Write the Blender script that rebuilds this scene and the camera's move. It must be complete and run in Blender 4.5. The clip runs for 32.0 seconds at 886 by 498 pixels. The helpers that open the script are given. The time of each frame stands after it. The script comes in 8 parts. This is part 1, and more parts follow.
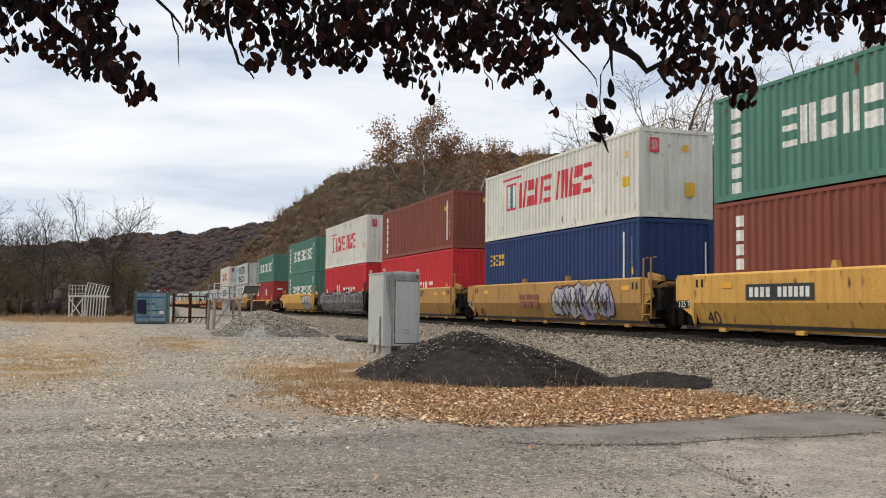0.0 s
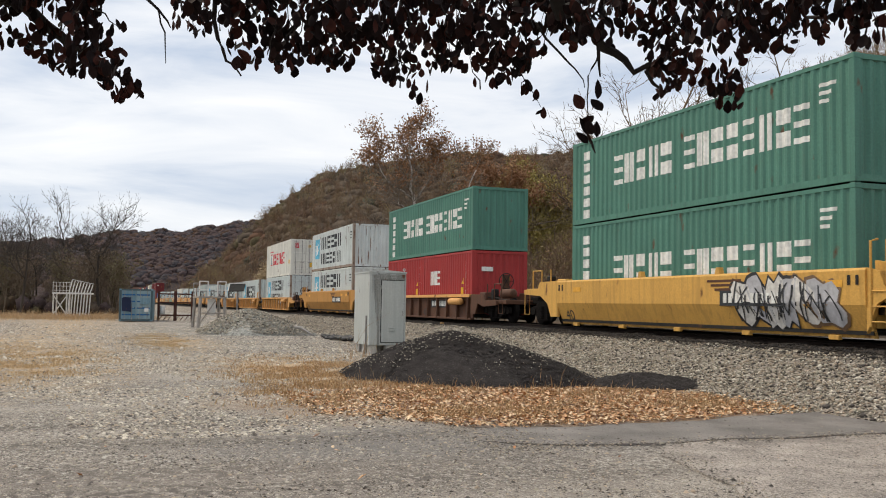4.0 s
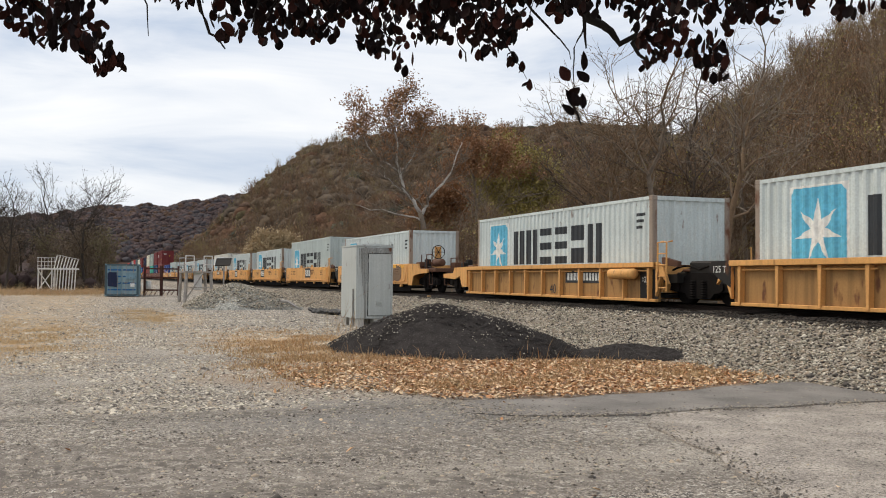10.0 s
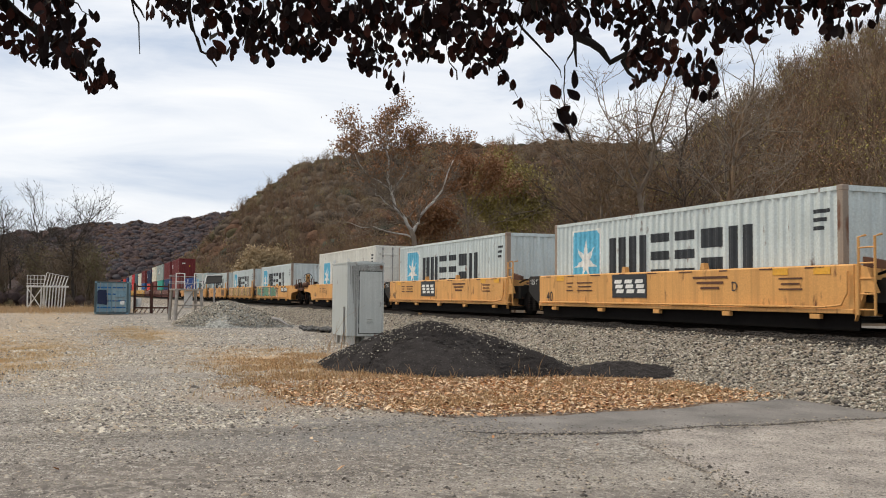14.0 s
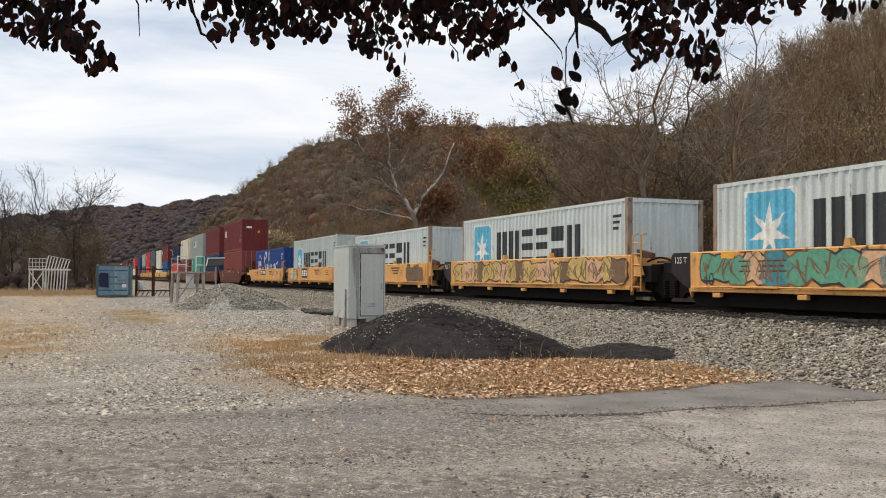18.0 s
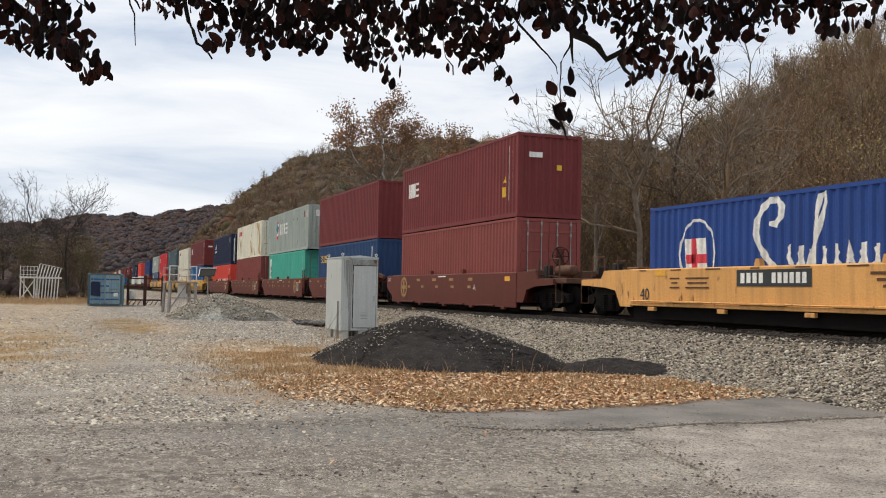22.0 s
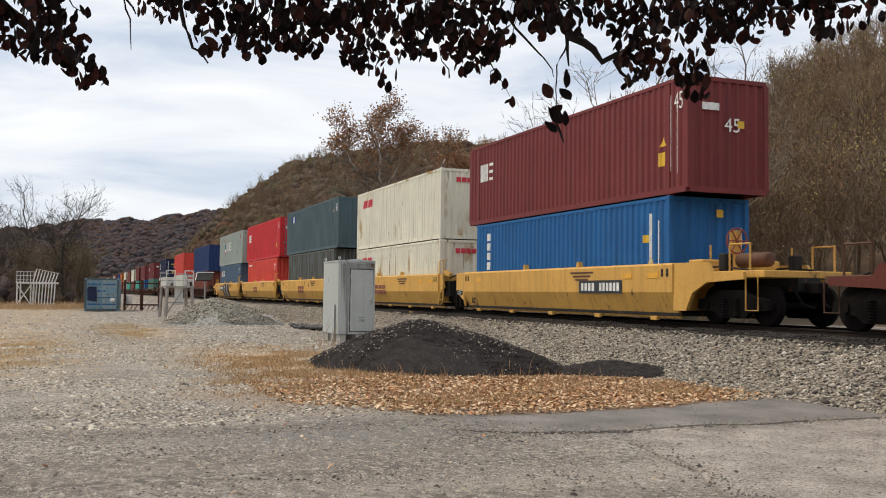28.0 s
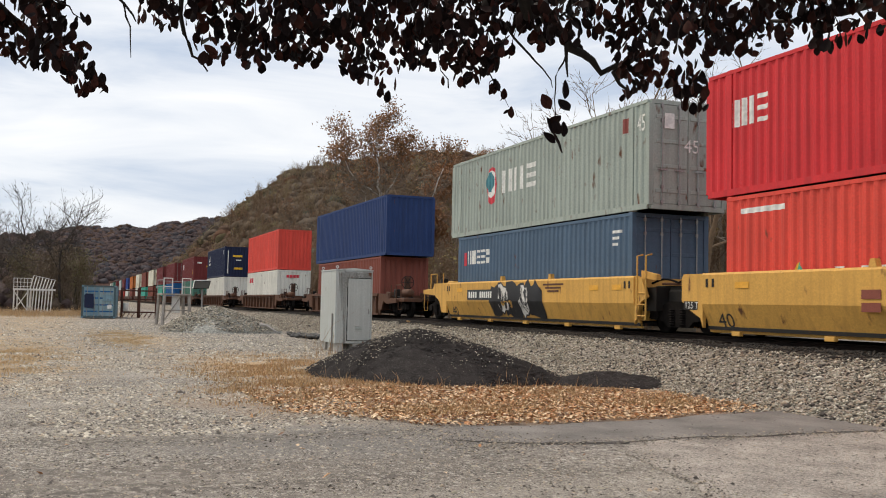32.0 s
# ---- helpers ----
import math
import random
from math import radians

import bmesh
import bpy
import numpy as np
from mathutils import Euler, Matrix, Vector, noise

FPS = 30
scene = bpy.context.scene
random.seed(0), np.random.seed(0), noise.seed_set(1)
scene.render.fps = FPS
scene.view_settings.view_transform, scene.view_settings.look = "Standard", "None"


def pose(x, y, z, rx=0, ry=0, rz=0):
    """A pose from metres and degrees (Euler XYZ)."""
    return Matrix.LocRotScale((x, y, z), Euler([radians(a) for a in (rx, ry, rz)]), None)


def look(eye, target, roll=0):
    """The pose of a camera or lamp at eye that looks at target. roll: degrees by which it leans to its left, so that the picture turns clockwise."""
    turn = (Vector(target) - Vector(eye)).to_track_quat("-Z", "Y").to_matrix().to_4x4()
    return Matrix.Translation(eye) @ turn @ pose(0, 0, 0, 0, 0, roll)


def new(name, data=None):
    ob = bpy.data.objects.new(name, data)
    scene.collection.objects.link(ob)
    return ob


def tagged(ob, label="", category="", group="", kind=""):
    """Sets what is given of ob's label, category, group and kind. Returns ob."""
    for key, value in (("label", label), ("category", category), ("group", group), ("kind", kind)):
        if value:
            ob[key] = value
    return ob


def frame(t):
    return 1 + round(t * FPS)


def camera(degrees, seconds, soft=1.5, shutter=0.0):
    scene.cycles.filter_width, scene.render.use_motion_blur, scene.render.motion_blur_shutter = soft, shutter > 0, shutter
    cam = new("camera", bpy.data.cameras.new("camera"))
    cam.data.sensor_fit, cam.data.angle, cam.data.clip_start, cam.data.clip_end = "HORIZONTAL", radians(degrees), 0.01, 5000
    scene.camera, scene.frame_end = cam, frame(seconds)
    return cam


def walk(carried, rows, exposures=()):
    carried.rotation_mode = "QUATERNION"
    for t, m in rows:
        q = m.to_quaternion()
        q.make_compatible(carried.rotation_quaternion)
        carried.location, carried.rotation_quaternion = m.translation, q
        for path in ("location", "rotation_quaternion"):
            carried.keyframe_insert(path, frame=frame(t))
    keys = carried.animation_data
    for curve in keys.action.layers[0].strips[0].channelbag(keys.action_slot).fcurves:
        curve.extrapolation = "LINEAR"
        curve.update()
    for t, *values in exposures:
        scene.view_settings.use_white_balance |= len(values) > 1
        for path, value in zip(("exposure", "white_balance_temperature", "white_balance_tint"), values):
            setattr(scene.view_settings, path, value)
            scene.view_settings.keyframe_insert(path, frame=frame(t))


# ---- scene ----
cam = camera(49.516, 32.0, soft=1.0, shutter=0.05)
EYE = Vector((0.0, 0.0, 1.55))

# seconds, heading (degrees left of +y), pitch, roll: a phone held in the hands of one who stands still
HELD = [
    (0, 71.55, 3.40, 0.53), (0.5, 71.69, 3.35, 0.66), (1, 71.68, 3.36, 0.87), (1.5, 71.70, 3.38, 0.91), 
    (2, 71.57, 3.33, 0.83), (2.5, 71.49, 3.42, 0.88), (3, 71.35, 3.32, 0.91), (3.5, 71.08, 3.33, 0.90), 
    (5.5, 69.98, 3.32, 0.89), (6, 69.91, 3.17, 0.84), (6.5, 69.86, 2.85, 0.80), (7, 69.88, 2.49, 0.74), 
    (7.5, 69.87, 2.22, 0.67), (8, 69.89, 2.04, 0.62), (8.5, 69.93, 1.86, 0.58), (9, 69.95, 1.76, 0.55), 
    (9.5, 69.98, 1.71, 0.53), (10, 69.93, 1.78, 0.51), (10.5, 69.87, 1.79, 0.51), (11, 69.76, 1.80, 0.50), 
    (11.5, 69.66, 1.88, 0.47), (12, 69.56, 2.12, 0.49), (12.5, 69.45, 2.45, 0.56), (13, 69.40, 2.77, 0.60), 
    (13.5, 69.39, 2.91, 0.57), (14, 69.41, 2.83, 0.49), (14.5, 69.44, 2.65, 0.40), (16.5, 69.42, 1.90, 0.26), 
    (17, 69.41, 1.70, 0.18), (17.5, 69.45, 1.63, 0.24), (18, 69.48, 1.78, 0.39), (18.5, 69.34, 1.93, 0.55), 
    (19, 69.24, 2.08, 0.74), (19.5, 69.21, 2.26, 0.88), (20, 69.17, 2.41, 0.97), (20.5, 69.10, 2.51, 1.05), 
    (21, 69.09, 2.54, 1.07), (21.5, 69.09, 2.44, 1.06), (22, 69.07, 2.55, 1.07), (22.5, 69.01, 2.54, 1.03), 
    (23, 69.01, 2.60, 0.96), (23.5, 69.00, 2.65, 0.93), (24, 68.99, 2.62, 0.93), (24.5, 68.92, 2.60, 0.92), 
    (25, 68.99, 2.60, 0.90), (25.5, 69.00, 2.61, 0.88), (27.5, 68.89, 2.63, 0.82), (28, 68.89, 2.74, 0.76), 
    (28.5, 68.89, 2.84, 0.70), (29, 68.88, 2.99, 0.70), (29.5, 68.81, 3.05, 0.74), (30, 68.80, 3.11, 0.78), 
    (30.5, 68.77, 3.24, 0.85), (31, 68.72, 3.31, 0.98), (31.5, 68.78, 3.37, 1.13), (32, 68.77, 3.32, 1.19),
]


def aim(az, el, roll):
    a, e = radians(az), radians(el)
    return look(EYE, EYE + Vector((-math.sin(a) * math.cos(e), math.cos(a) * math.cos(e), math.sin(e))), roll)


walk(cam, [(t, aim(a, e, r)) for t, a, e, r in HELD])

# ------------------------------------------------------------------ light
world = bpy.data.worlds.new("overcast_sky")
scene.world = world
world.use_nodes = True
wn, wl = world.node_tree.nodes, world.node_tree.links
wn.clear()


def wnode(kind, **kw):
    n = wn.new(kind)
    for k, v in kw.items():
        n.inputs[k].default_value = v
    return n


w_out = wn.new("ShaderNodeOutputWorld")
w_sky = wn.new("ShaderNodeTexSky")
w_sky.sky_type, w_sky.sun_disc = "NISHITA", False
w_sky.sun_elevation, w_sky.sun_rotation = radians(52), radians(228)
w_bg1, w_bg2 = wnode("ShaderNodeBackground", Strength=0.07), wnode("ShaderNodeBackground", Strength=1.12)
w_mix = wnode("ShaderNodeMixShader", Fac=0.88)
w_tc = wn.new("ShaderNodeTexCoord")
w_map = wn.new("ShaderNodeMapping")
w_map.inputs["Scale"].default_value = (1.3, 1.3, 7.0)
w_map.inputs["Rotation"].default_value = (radians(3), radians(-4), 0)
w_noise = wnode("ShaderNodeTexNoise", Scale=2.6, Detail=7.0, Roughness=0.55, Distortion=0.5)
w_ramp = wn.new("ShaderNodeValToRGB")
w_ramp.color_ramp.elements[0].position, w_ramp.color_ramp.elements[0].color = 0.30, (0.55, 0.63, 0.76, 1)
w_ramp.color_ramp.elements[1].position, w_ramp.color_ramp.elements[1].color = 0.72, (1.0, 1.0, 1.0, 1)
e = w_ramp.color_ramp.elements.new(0.52)
e.color = (0.84, 0.87, 0.92, 1)
wl.new(w_tc.outputs["Generated"], w_map.inputs["Vector"])
wl.new(w_map.outputs["Vector"], w_noise.inputs["Vector"])
wl.new(w_noise.outputs["Fac"], w_ramp.inputs["Fac"])
wl.new(w_ramp.outputs["Color"], w_bg2.inputs["Color"])
wl.new(w_sky.outputs["Color"], w_bg1.inputs["Color"])
wl.new(w_bg1.outputs["Background"], w_mix.inputs[1])
wl.new(w_bg2.outputs["Background"], w_mix.inputs[2])
wl.new(w_mix.outputs["Shader"], w_out.inputs["Surface"])

sun_data = bpy.data.lights.new("sun", "SUN")
sun_data.energy, sun_data.angle, sun_data.color = 2.3, radians(14), (1.0, 0.865, 0.665)
sun = new("sun", sun_data)
sun.matrix_world = look((0, 0, 52), (30, 27, 0))
scene.view_settings.exposure = 0.0

# ------------------------------------------------------------------ materials


def material(name, base, rough=0.7, metal=0.0, vary=0.25, scale=3.0, fine=40.0, bump=0.0, bump_scale=60.0, coords="Object"):
    """A procedural surface: a base colour broken at two scales, with a fine relief."""
    m = bpy.data.materials.new(name)
    m.use_nodes = True
    nt = m.node_tree
    b = nt.nodes["Principled BSDF"]
    b.inputs["Roughness"].default_value, b.inputs["Metallic"].default_value = rough, metal
    tc = nt.nodes.new("ShaderNodeTexCoord")
    n1, n2 = nt.nodes.new("ShaderNodeTexNoise"), nt.nodes.new("ShaderNodeTexNoise")
    n1.inputs["Scale"].default_value, n1.inputs["Detail"].default_value = scale, 5
    n2.inputs["Scale"].default_value, n2.inputs["Detail"].default_value = fine, 3
    for n in (n1, n2):
        nt.links.new(tc.outputs[coords], n.inputs["Vector"])
    add = nt.nodes.new("ShaderNodeMath")
    add.operation = "ADD"
    nt.links.new(n1.outputs["Fac"], add.inputs[0])
    nt.links.new(n2.outputs["Fac"], add.inputs[1])
    ramp = nt.nodes.new("ShaderNodeValToRGB")
    lo, hi = [max(0.0, c * (1 - vary)) for c in base], [min(1.0, c * (1 + vary)) for c in base]
    ramp.color_ramp.elements[0].position, ramp.color_ramp.elements[0].color = 0.35, (*lo, 1)
    ramp.color_ramp.elements[1].position, ramp.color_ramp.elements[1].color = 0.65, (*hi, 1)
    half = nt.nodes.new("ShaderNodeMath")
    half.operation = "MULTIPLY"
    half.inputs[1].default_value = 0.5
    nt.links.new(add.outputs[0], half.inputs[0])
    nt.links.new(half.outputs[0], ramp.inputs["Fac"])
    nt.links.new(ramp.outputs["Color"], b.inputs["Base Color"])
    if bump:
        n3, bp = nt.nodes.new("ShaderNodeTexNoise"), nt.nodes.new("ShaderNodeBump")
        n3.inputs["Scale"].default_value, n3.inputs["Detail"].default_value = bump_scale, 4
        bp.inputs["Strength"].default_value, bp.inputs["Distance"].default_value = bump, 0.03
        nt.links.new(tc.outputs[coords], n3.inputs["Vector"])
        nt.links.new(n3.outputs["Fac"], bp.inputs["Height"])
        nt.links.new(bp.outputs["Normal"], b.inputs["Normal"])
    return m


def mix_in(m, colour, fac_socket):
    """Lay another colour over what feeds a material's base colour, by a factor."""
    nt = m.node_tree
    b = nt.nodes["Principled BSDF"]
    src = b.inputs["Base Color"].links[0].from_socket
    mx = nt.nodes.new("ShaderNodeMix")
    mx.data_type = "RGBA"
    nt.links.new(fac_socket, mx.inputs["Factor"])
    nt.links.new(src, mx.inputs["A"])
    if isinstance(colour, tuple):
        mx.inputs["B"].default_value = (*colour, 1)
    else:
        nt.links.new(colour, mx.inputs["B"])
    nt.links.new(mx.outputs["Result"], b.inputs["Base Color"])


def noise_mask(m, scale, lo, hi, stretch=(1, 1, 1), coords="Object", detail=5, offset=0.0, rand=False):
    """A soft-edged noise mask for mix_in."""
    nt = m.node_tree
    tc, mp = nt.nodes.new("ShaderNodeTexCoord"), nt.nodes.new("ShaderNodeMapping")
    mp.inputs["Scale"].default_value = stretch
    mp.inputs["Location"].default_value = (offset, offset * 0.7, 0)
    n, r = nt.nodes.new("ShaderNodeTexNoise"), nt.nodes.new("ShaderNodeMapRange")
    n.inputs["Scale"].default_value, n.inputs["Detail"].default_value = scale, detail
    r.inputs["From Min"].default_value, r.inputs["From Max"].default_value = lo, hi
    nt.links.new(tc.outputs[coords], mp.inputs["Vector"])
    if rand:
        info, ad = nt.nodes.new("ShaderNodeObjectInfo"), nt.nodes.new("ShaderNodeVectorMath")
        ml = nt.nodes.new("ShaderNodeMath")
        ml.operation, ml.inputs[1].default_value = "MULTIPLY", 40.0
        nt.links.new(info.outputs["Random"], ml.inputs[0])
        nt.links.new(mp.outputs["Vector"], ad.inputs[0])
        nt.links.new(ml.outputs[0], ad.inputs[1])
        nt.links.new(ad.outputs[0], n.inputs["Vector"])
    else:
        nt.links.new(mp.outputs["Vector"], n.inputs["Vector"])
    nt.links.new(n.outputs["Fac"], r.inputs["Value"])
    return r.outputs["Result"]


def paint(name, base, rust=0.35, rough=0.6, grime=0.5, fade=0.15, ochre=0.0, runs=0.0):
    """Weathered paint on steel: faded patches, rain streaks and rust."""
    m = material(name, base, rough, 0.0, fade, 0.7, 25.0, 0.12, 45.0)
    m.node_tree.nodes["Principled BSDF"].inputs["Specular IOR Level"].default_value = 0.22
    if grime:
        mask = noise_mask(m, 1.0, 0.48, 0.80, (7.0, 7.0, 0.30), detail=8, rand=True)
        mix_in(m, tuple(c * (1 - 0.62 * grime) + 0.008 for c in base), mask)
    if runs:
        mix_in(m, (0.16, 0.075, 0.035), noise_mask(m, 1.0, 0.66 - runs * 0.1, 0.72 - runs * 0.1, (8.0, 8.0, 0.55), detail=9, offset=5.7, rand=True))
    if ochre:
        mix_in(m, (0.42, 0.27, 0.10), noise_mask(m, 0.8, 0.64 - ochre * 0.1, 0.70 - ochre * 0.06, (1.0, 1.0, 0.55), detail=9, offset=8.3, rand=True))
    if rust:
        mask = noise_mask(m, 2.2, 0.74 - 0.22 * rust, 0.80 - 0.14 * rust, (2.0, 2.0, 0.8), detail=9, offset=3.1, rand=True)
        mix_in(m, (0.13, 0.055, 0.028), mask)
    return m


M = {
    "green": paint("green_paint", (0.085, 0.215, 0.165)), "teal": paint("teal_paint", (0.07, 0.40, 0.30), 0.2),
    "white": paint("white_paint", (0.70, 0.69, 0.62), 0.35), "cream": paint("cream_paint", (0.76, 0.73, 0.59), 0.4, ochre=0.6, runs=0.1),
    "streaky": paint("rust_streaked_grey_paint", (0.60, 0.64, 0.62), 0.4, runs=0.35), "pale": paint("pale_grey_paint", (0.57, 0.63, 0.62), 0.35), "grey": paint("grey_paint", (0.47, 0.53, 0.51), 0.3),
    "sage": paint("sage_grey_paint", (0.34, 0.385, 0.345), 0.5), "slate": paint("slate_paint", (0.075, 0.115, 0.13), 0.3),
    "worn": paint("worn_slate_paint", (0.15, 0.185, 0.20), 0.4, runs=0.3), "dusk": paint("grey_blue_paint", (0.085, 0.135, 0.20), 0.3),
    "navy": paint("navy_paint", (0.02, 0.045, 0.14), 0.2), "ink": paint("ink_blue_paint", (0.013, 0.02, 0.055), 0.15),
    "steelblue": paint("faded_steel_blue_paint", (0.17, 0.275, 0.33), 0.4), "frost": paint("bleached_blue_paint", (0.25, 0.35, 0.38), 0.4),
    "azure": paint("blue_paint", (0.016, 0.115, 0.31), 0.2, grime=0.8), "cobalt": paint("dull_cobalt_paint", (0.022, 0.06, 0.15), 0.3), "royal": paint("royal_blue_paint", (0.02, 0.06, 0.24), 0.25),
    "red": paint("red_paint", (0.58, 0.034, 0.040), 0.1), "crimson": paint("dull_crimson_paint", (0.36, 0.042, 0.04), 0.25), "tomato": paint("tomato_red_paint", (0.68, 0.075, 0.052), 0.2),
    "brown": paint("red_brown_paint", (0.22, 0.065, 0.045), 0.2), "maroon": paint("maroon_paint", (0.17, 0.032, 0.032), 0.2),
    "coral": paint("faded_red_paint", (0.24, 0.062, 0.052), 0.2), "orange": paint("orange_paint", (0.5, 0.16, 0.04), 0.2),
    "car_yellow": paint("yellow_car_paint", (0.62, 0.35, 0.085), 0.45, 0.6), "car_tan": paint("faded_yellow_car_paint", (0.42, 0.235, 0.075), 0.6, 0.6),
    "rusted": paint("rust_eaten_paint", (0.30, 0.24, 0.19), 0.95),
    "car_amber": paint("amber_car_paint", (0.66, 0.345, 0.115), 0.5, 0.6),
    "car_ochre": paint("ochre_car_paint", (0.47, 0.235, 0.060), 0.4, 0.6), "car_dust_shaded": paint("dusty_shaded_amber_car_paint", (0.36, 0.20, 0.075), 0.6, 0.7, 0.9), "car_brown": paint("brown_car_paint", (0.115, 0.029, 0.019), 0.3, 0.6), "car_rust": paint("rusty_brown_car_paint", (0.105, 0.05, 0.03), 0.7, 0.65),
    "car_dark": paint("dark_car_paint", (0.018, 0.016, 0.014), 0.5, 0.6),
}
mix_in(M["worn"], (0.080, 0.074, 0.056), noise_mask(M["worn"], 1.0, 0.38, 0.54, (13.0, 13.0, 0.35), detail=9, offset=2.2, rand=True))
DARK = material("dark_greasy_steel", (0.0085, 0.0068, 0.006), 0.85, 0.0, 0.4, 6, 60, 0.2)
RAIL = material("rusty_rail_steel", (0.028, 0.019, 0.015), 0.6, 0.3, 0.3, 4, 50, 0.15)
TIE = material("weathered_tie_wood", (0.035, 0.028, 0.024), 0.9, 0, 0.4, 4, 50, 0.4)
STEEL = material("worn_steel", (0.30, 0.29, 0.28), 0.45, 0.8, 0.3)
INK = material("black_lettering", (0.018, 0.022, 0.026), 0.6, 0, 0.3, 1.5, 12)
CHALK = material("white_lettering", (0.72, 0.72, 0.68), 0.6, 0, 0.2, 1.5, 12)
SCARLET = material("red_lettering", (0.58, 0.035, 0.055), 0.6, 0, 0.2, 1.5, 12)
SKYBLUE = material("light_blue_panel", (0.10, 0.42, 0.60), 0.55, 0, 0.2, 1.5, 12)
AMBER = material("yellow_sticker", (0.70, 0.42, 0.02), 0.55, 0, 0.15, 3, 20)
AMBERED = material("faded_gold_stencil", (0.30, 0.17, 0.06), 0.7, 0, 0.4, 6, 30)
REFLECT = material("orange_reflector", (0.72, 0.36, 0.03), 0.5, 0, 0.15, 3, 20)
RUSTRED = material("faded_red_lettering", (0.20, 0.05, 0.03), 0.6, 0, 0.2)
for m in (DARK, RAIL, TIE):
    m.node_tree.nodes["Principled BSDF"].inputs["Specular IOR Level"].default_value = 0.1
SPRAY = {k: material(k + "_spray_paint", c, 0.55, 0, 0.25, 2.0, 10) for k, c in {
    "silver": (0.42, 0.42, 0.44), "lilac": (0.33, 0.28, 0.42), "black": (0.02, 0.02, 0.022), "mint": (0.10, 0.30, 0.20), "blue": (0.04, 0.20, 0.24),
    "peach": (0.62, 0.38, 0.22), "umber": (0.17, 0.10, 0.05), "white": (0.62, 0.60, 0.56), "gold": (0.55, 0.38, 0.12), "cream": (0.74, 0.58, 0.44)}.items()}


# ------------------------------------------------------------------ mesh tools
class Geo:
    """Vertices and faces of one mesh in the making."""

    def __init__(self):
        self.v, self.f = [], []

    def add(self, verts, faces):
        n = len(self.v)
        self.v.extend(verts)
        self.f.extend([tuple(i + n for i in f) for f in faces])
        return self

    def box(self, x0, x1, y0, y1, z0, z1, bevel=0.0):
        if not bevel:
            return self.add([(x, y, z) for x in (x0, x1) for y in (y0, y1) for z in (z0, z1)],
                            [(0, 1, 3, 2), (4, 6, 7, 5), (0, 4, 5, 1), (2, 3, 7, 6), (0, 2, 6, 4), (1, 5, 7, 3)])
        vs, idx, b = [], {}, bevel
        for i, x in enumerate((x0, x1)):
            for j, y in enumerate((y0, y1)):
                for k, z in enumerate((z0, z1)):
                    sx, sy, sz = (b if i == 0 else -b), (b if j == 0 else -b), (b if k == 0 else -b)
                    for ax, p in enumerate(((x, y + sy, z + sz), (x + sx, y, z + sz), (x + sx, y + sy, z))):
                        idx[i, j, k, ax] = len(vs)
                        vs.append(p)
        q = lambda *a: tuple(idx[t] for t in a)
        fs = []
        for s in (0, 1):
            fs += [q((s, 0, 0, 0), (s, 0, 1, 0), (s, 1, 1, 0), (s, 1, 0, 0)), q((0, s, 0, 1), (0, s, 1, 1), (1, s, 1, 1), (1, s, 0, 1)),
                   q((0, 0, s, 2), (0, 1, s, 2), (1, 1, s, 2), (1, 0, s, 2))]
            for u in (0, 1):
                fs += [q((s, u, 0, 0), (s, u, 1, 0), (s, u, 1, 1), (s, u, 0, 1)), q((s, 0, u, 0), (s, 1, u, 0), (s, 1, u, 2), (s, 0, u, 2)),
                       q((0, s, u, 1), (1, s, u, 1), (1, s, u, 2), (0, s, u, 2))]
                for w in (0, 1):
                    fs.append(q((s, u, w, 0), (s, u, w, 1), (s, u, w, 2)))
        return self.add(vs, fs)

    def tube(self, pts, radii, n=6, cap=True):
        """A round bar along points, with a radius for each."""
        pts = [Vector(p) for p in pts]
        vs, fs = [], []
        for i, p in enumerate(pts):
            d = (pts[min(i + 1, len(pts) - 1)] - pts[max(i - 1, 0)]).normalized()
            a = d.cross(Vector((0, 0, 1)) if abs(d.z) < 0.9 else Vector((1, 0, 0))).normalized()
            c = d.cross(a)
            r = radii[i] if isinstance(radii, (list, tuple)) else radii
            vs += [tuple(p + (a * math.cos(6.2832 * k / n) + c * math.sin(6.2832 * k / n)) * r) for k in range(n)]
        for i in range(len(pts) - 1):
            fs += [(i * n + k, i * n + (k + 1) % n, (i + 1) * n + (k + 1) % n, (i + 1) * n + k) for k in range(n)]
        if cap:
            fs += [tuple(range(n - 1, -1, -1)), tuple((len(pts) - 1) * n + k for k in range(n))]
        return self.add(vs, fs)

    def prism(self, outline, y0, y1):
        """An outline in x, z, pushed from y0 to y1."""
        n = len(outline)
        vs = [(x, y0, z) for x, z in outline] + [(x, y1, z) for x, z in outline]
        return self.add(vs, [tuple(range(n)), tuple(range(2 * n - 1, n - 1, -1))] + [(i, i + n, (i + 1) % n + n, (i + 1) % n) for i in range(n)])

    def lath(self, outline, x0, x1):
        """An outline in y, z, pushed from x0 to x1."""
        n = len(outline)
        vs = [(x0, y, z) for y, z in outline] + [(x1, y, z) for y, z in outline]
        return self.add(vs, [tuple(range(n)), tuple(range(2 * n - 1, n - 1, -1))] + [(i, i + n, (i + 1) % n + n, (i + 1) % n) for i in range(n)])

    def weld(self):
        """Join vertices that lie on one spot."""
        seen, idx, vs = {}, [], []
        for p in self.v:
            k = tuple(round(c, 3) for c in p)
            if k not in seen:
                seen[k] = len(vs)
                vs.append(p)
            idx.append(seen[k])
        fs = [tuple(dict.fromkeys(idx[i] for i in f)) for f in self.f]
        self.v, self.f = vs, [f for f in fs if len(f) > 2]

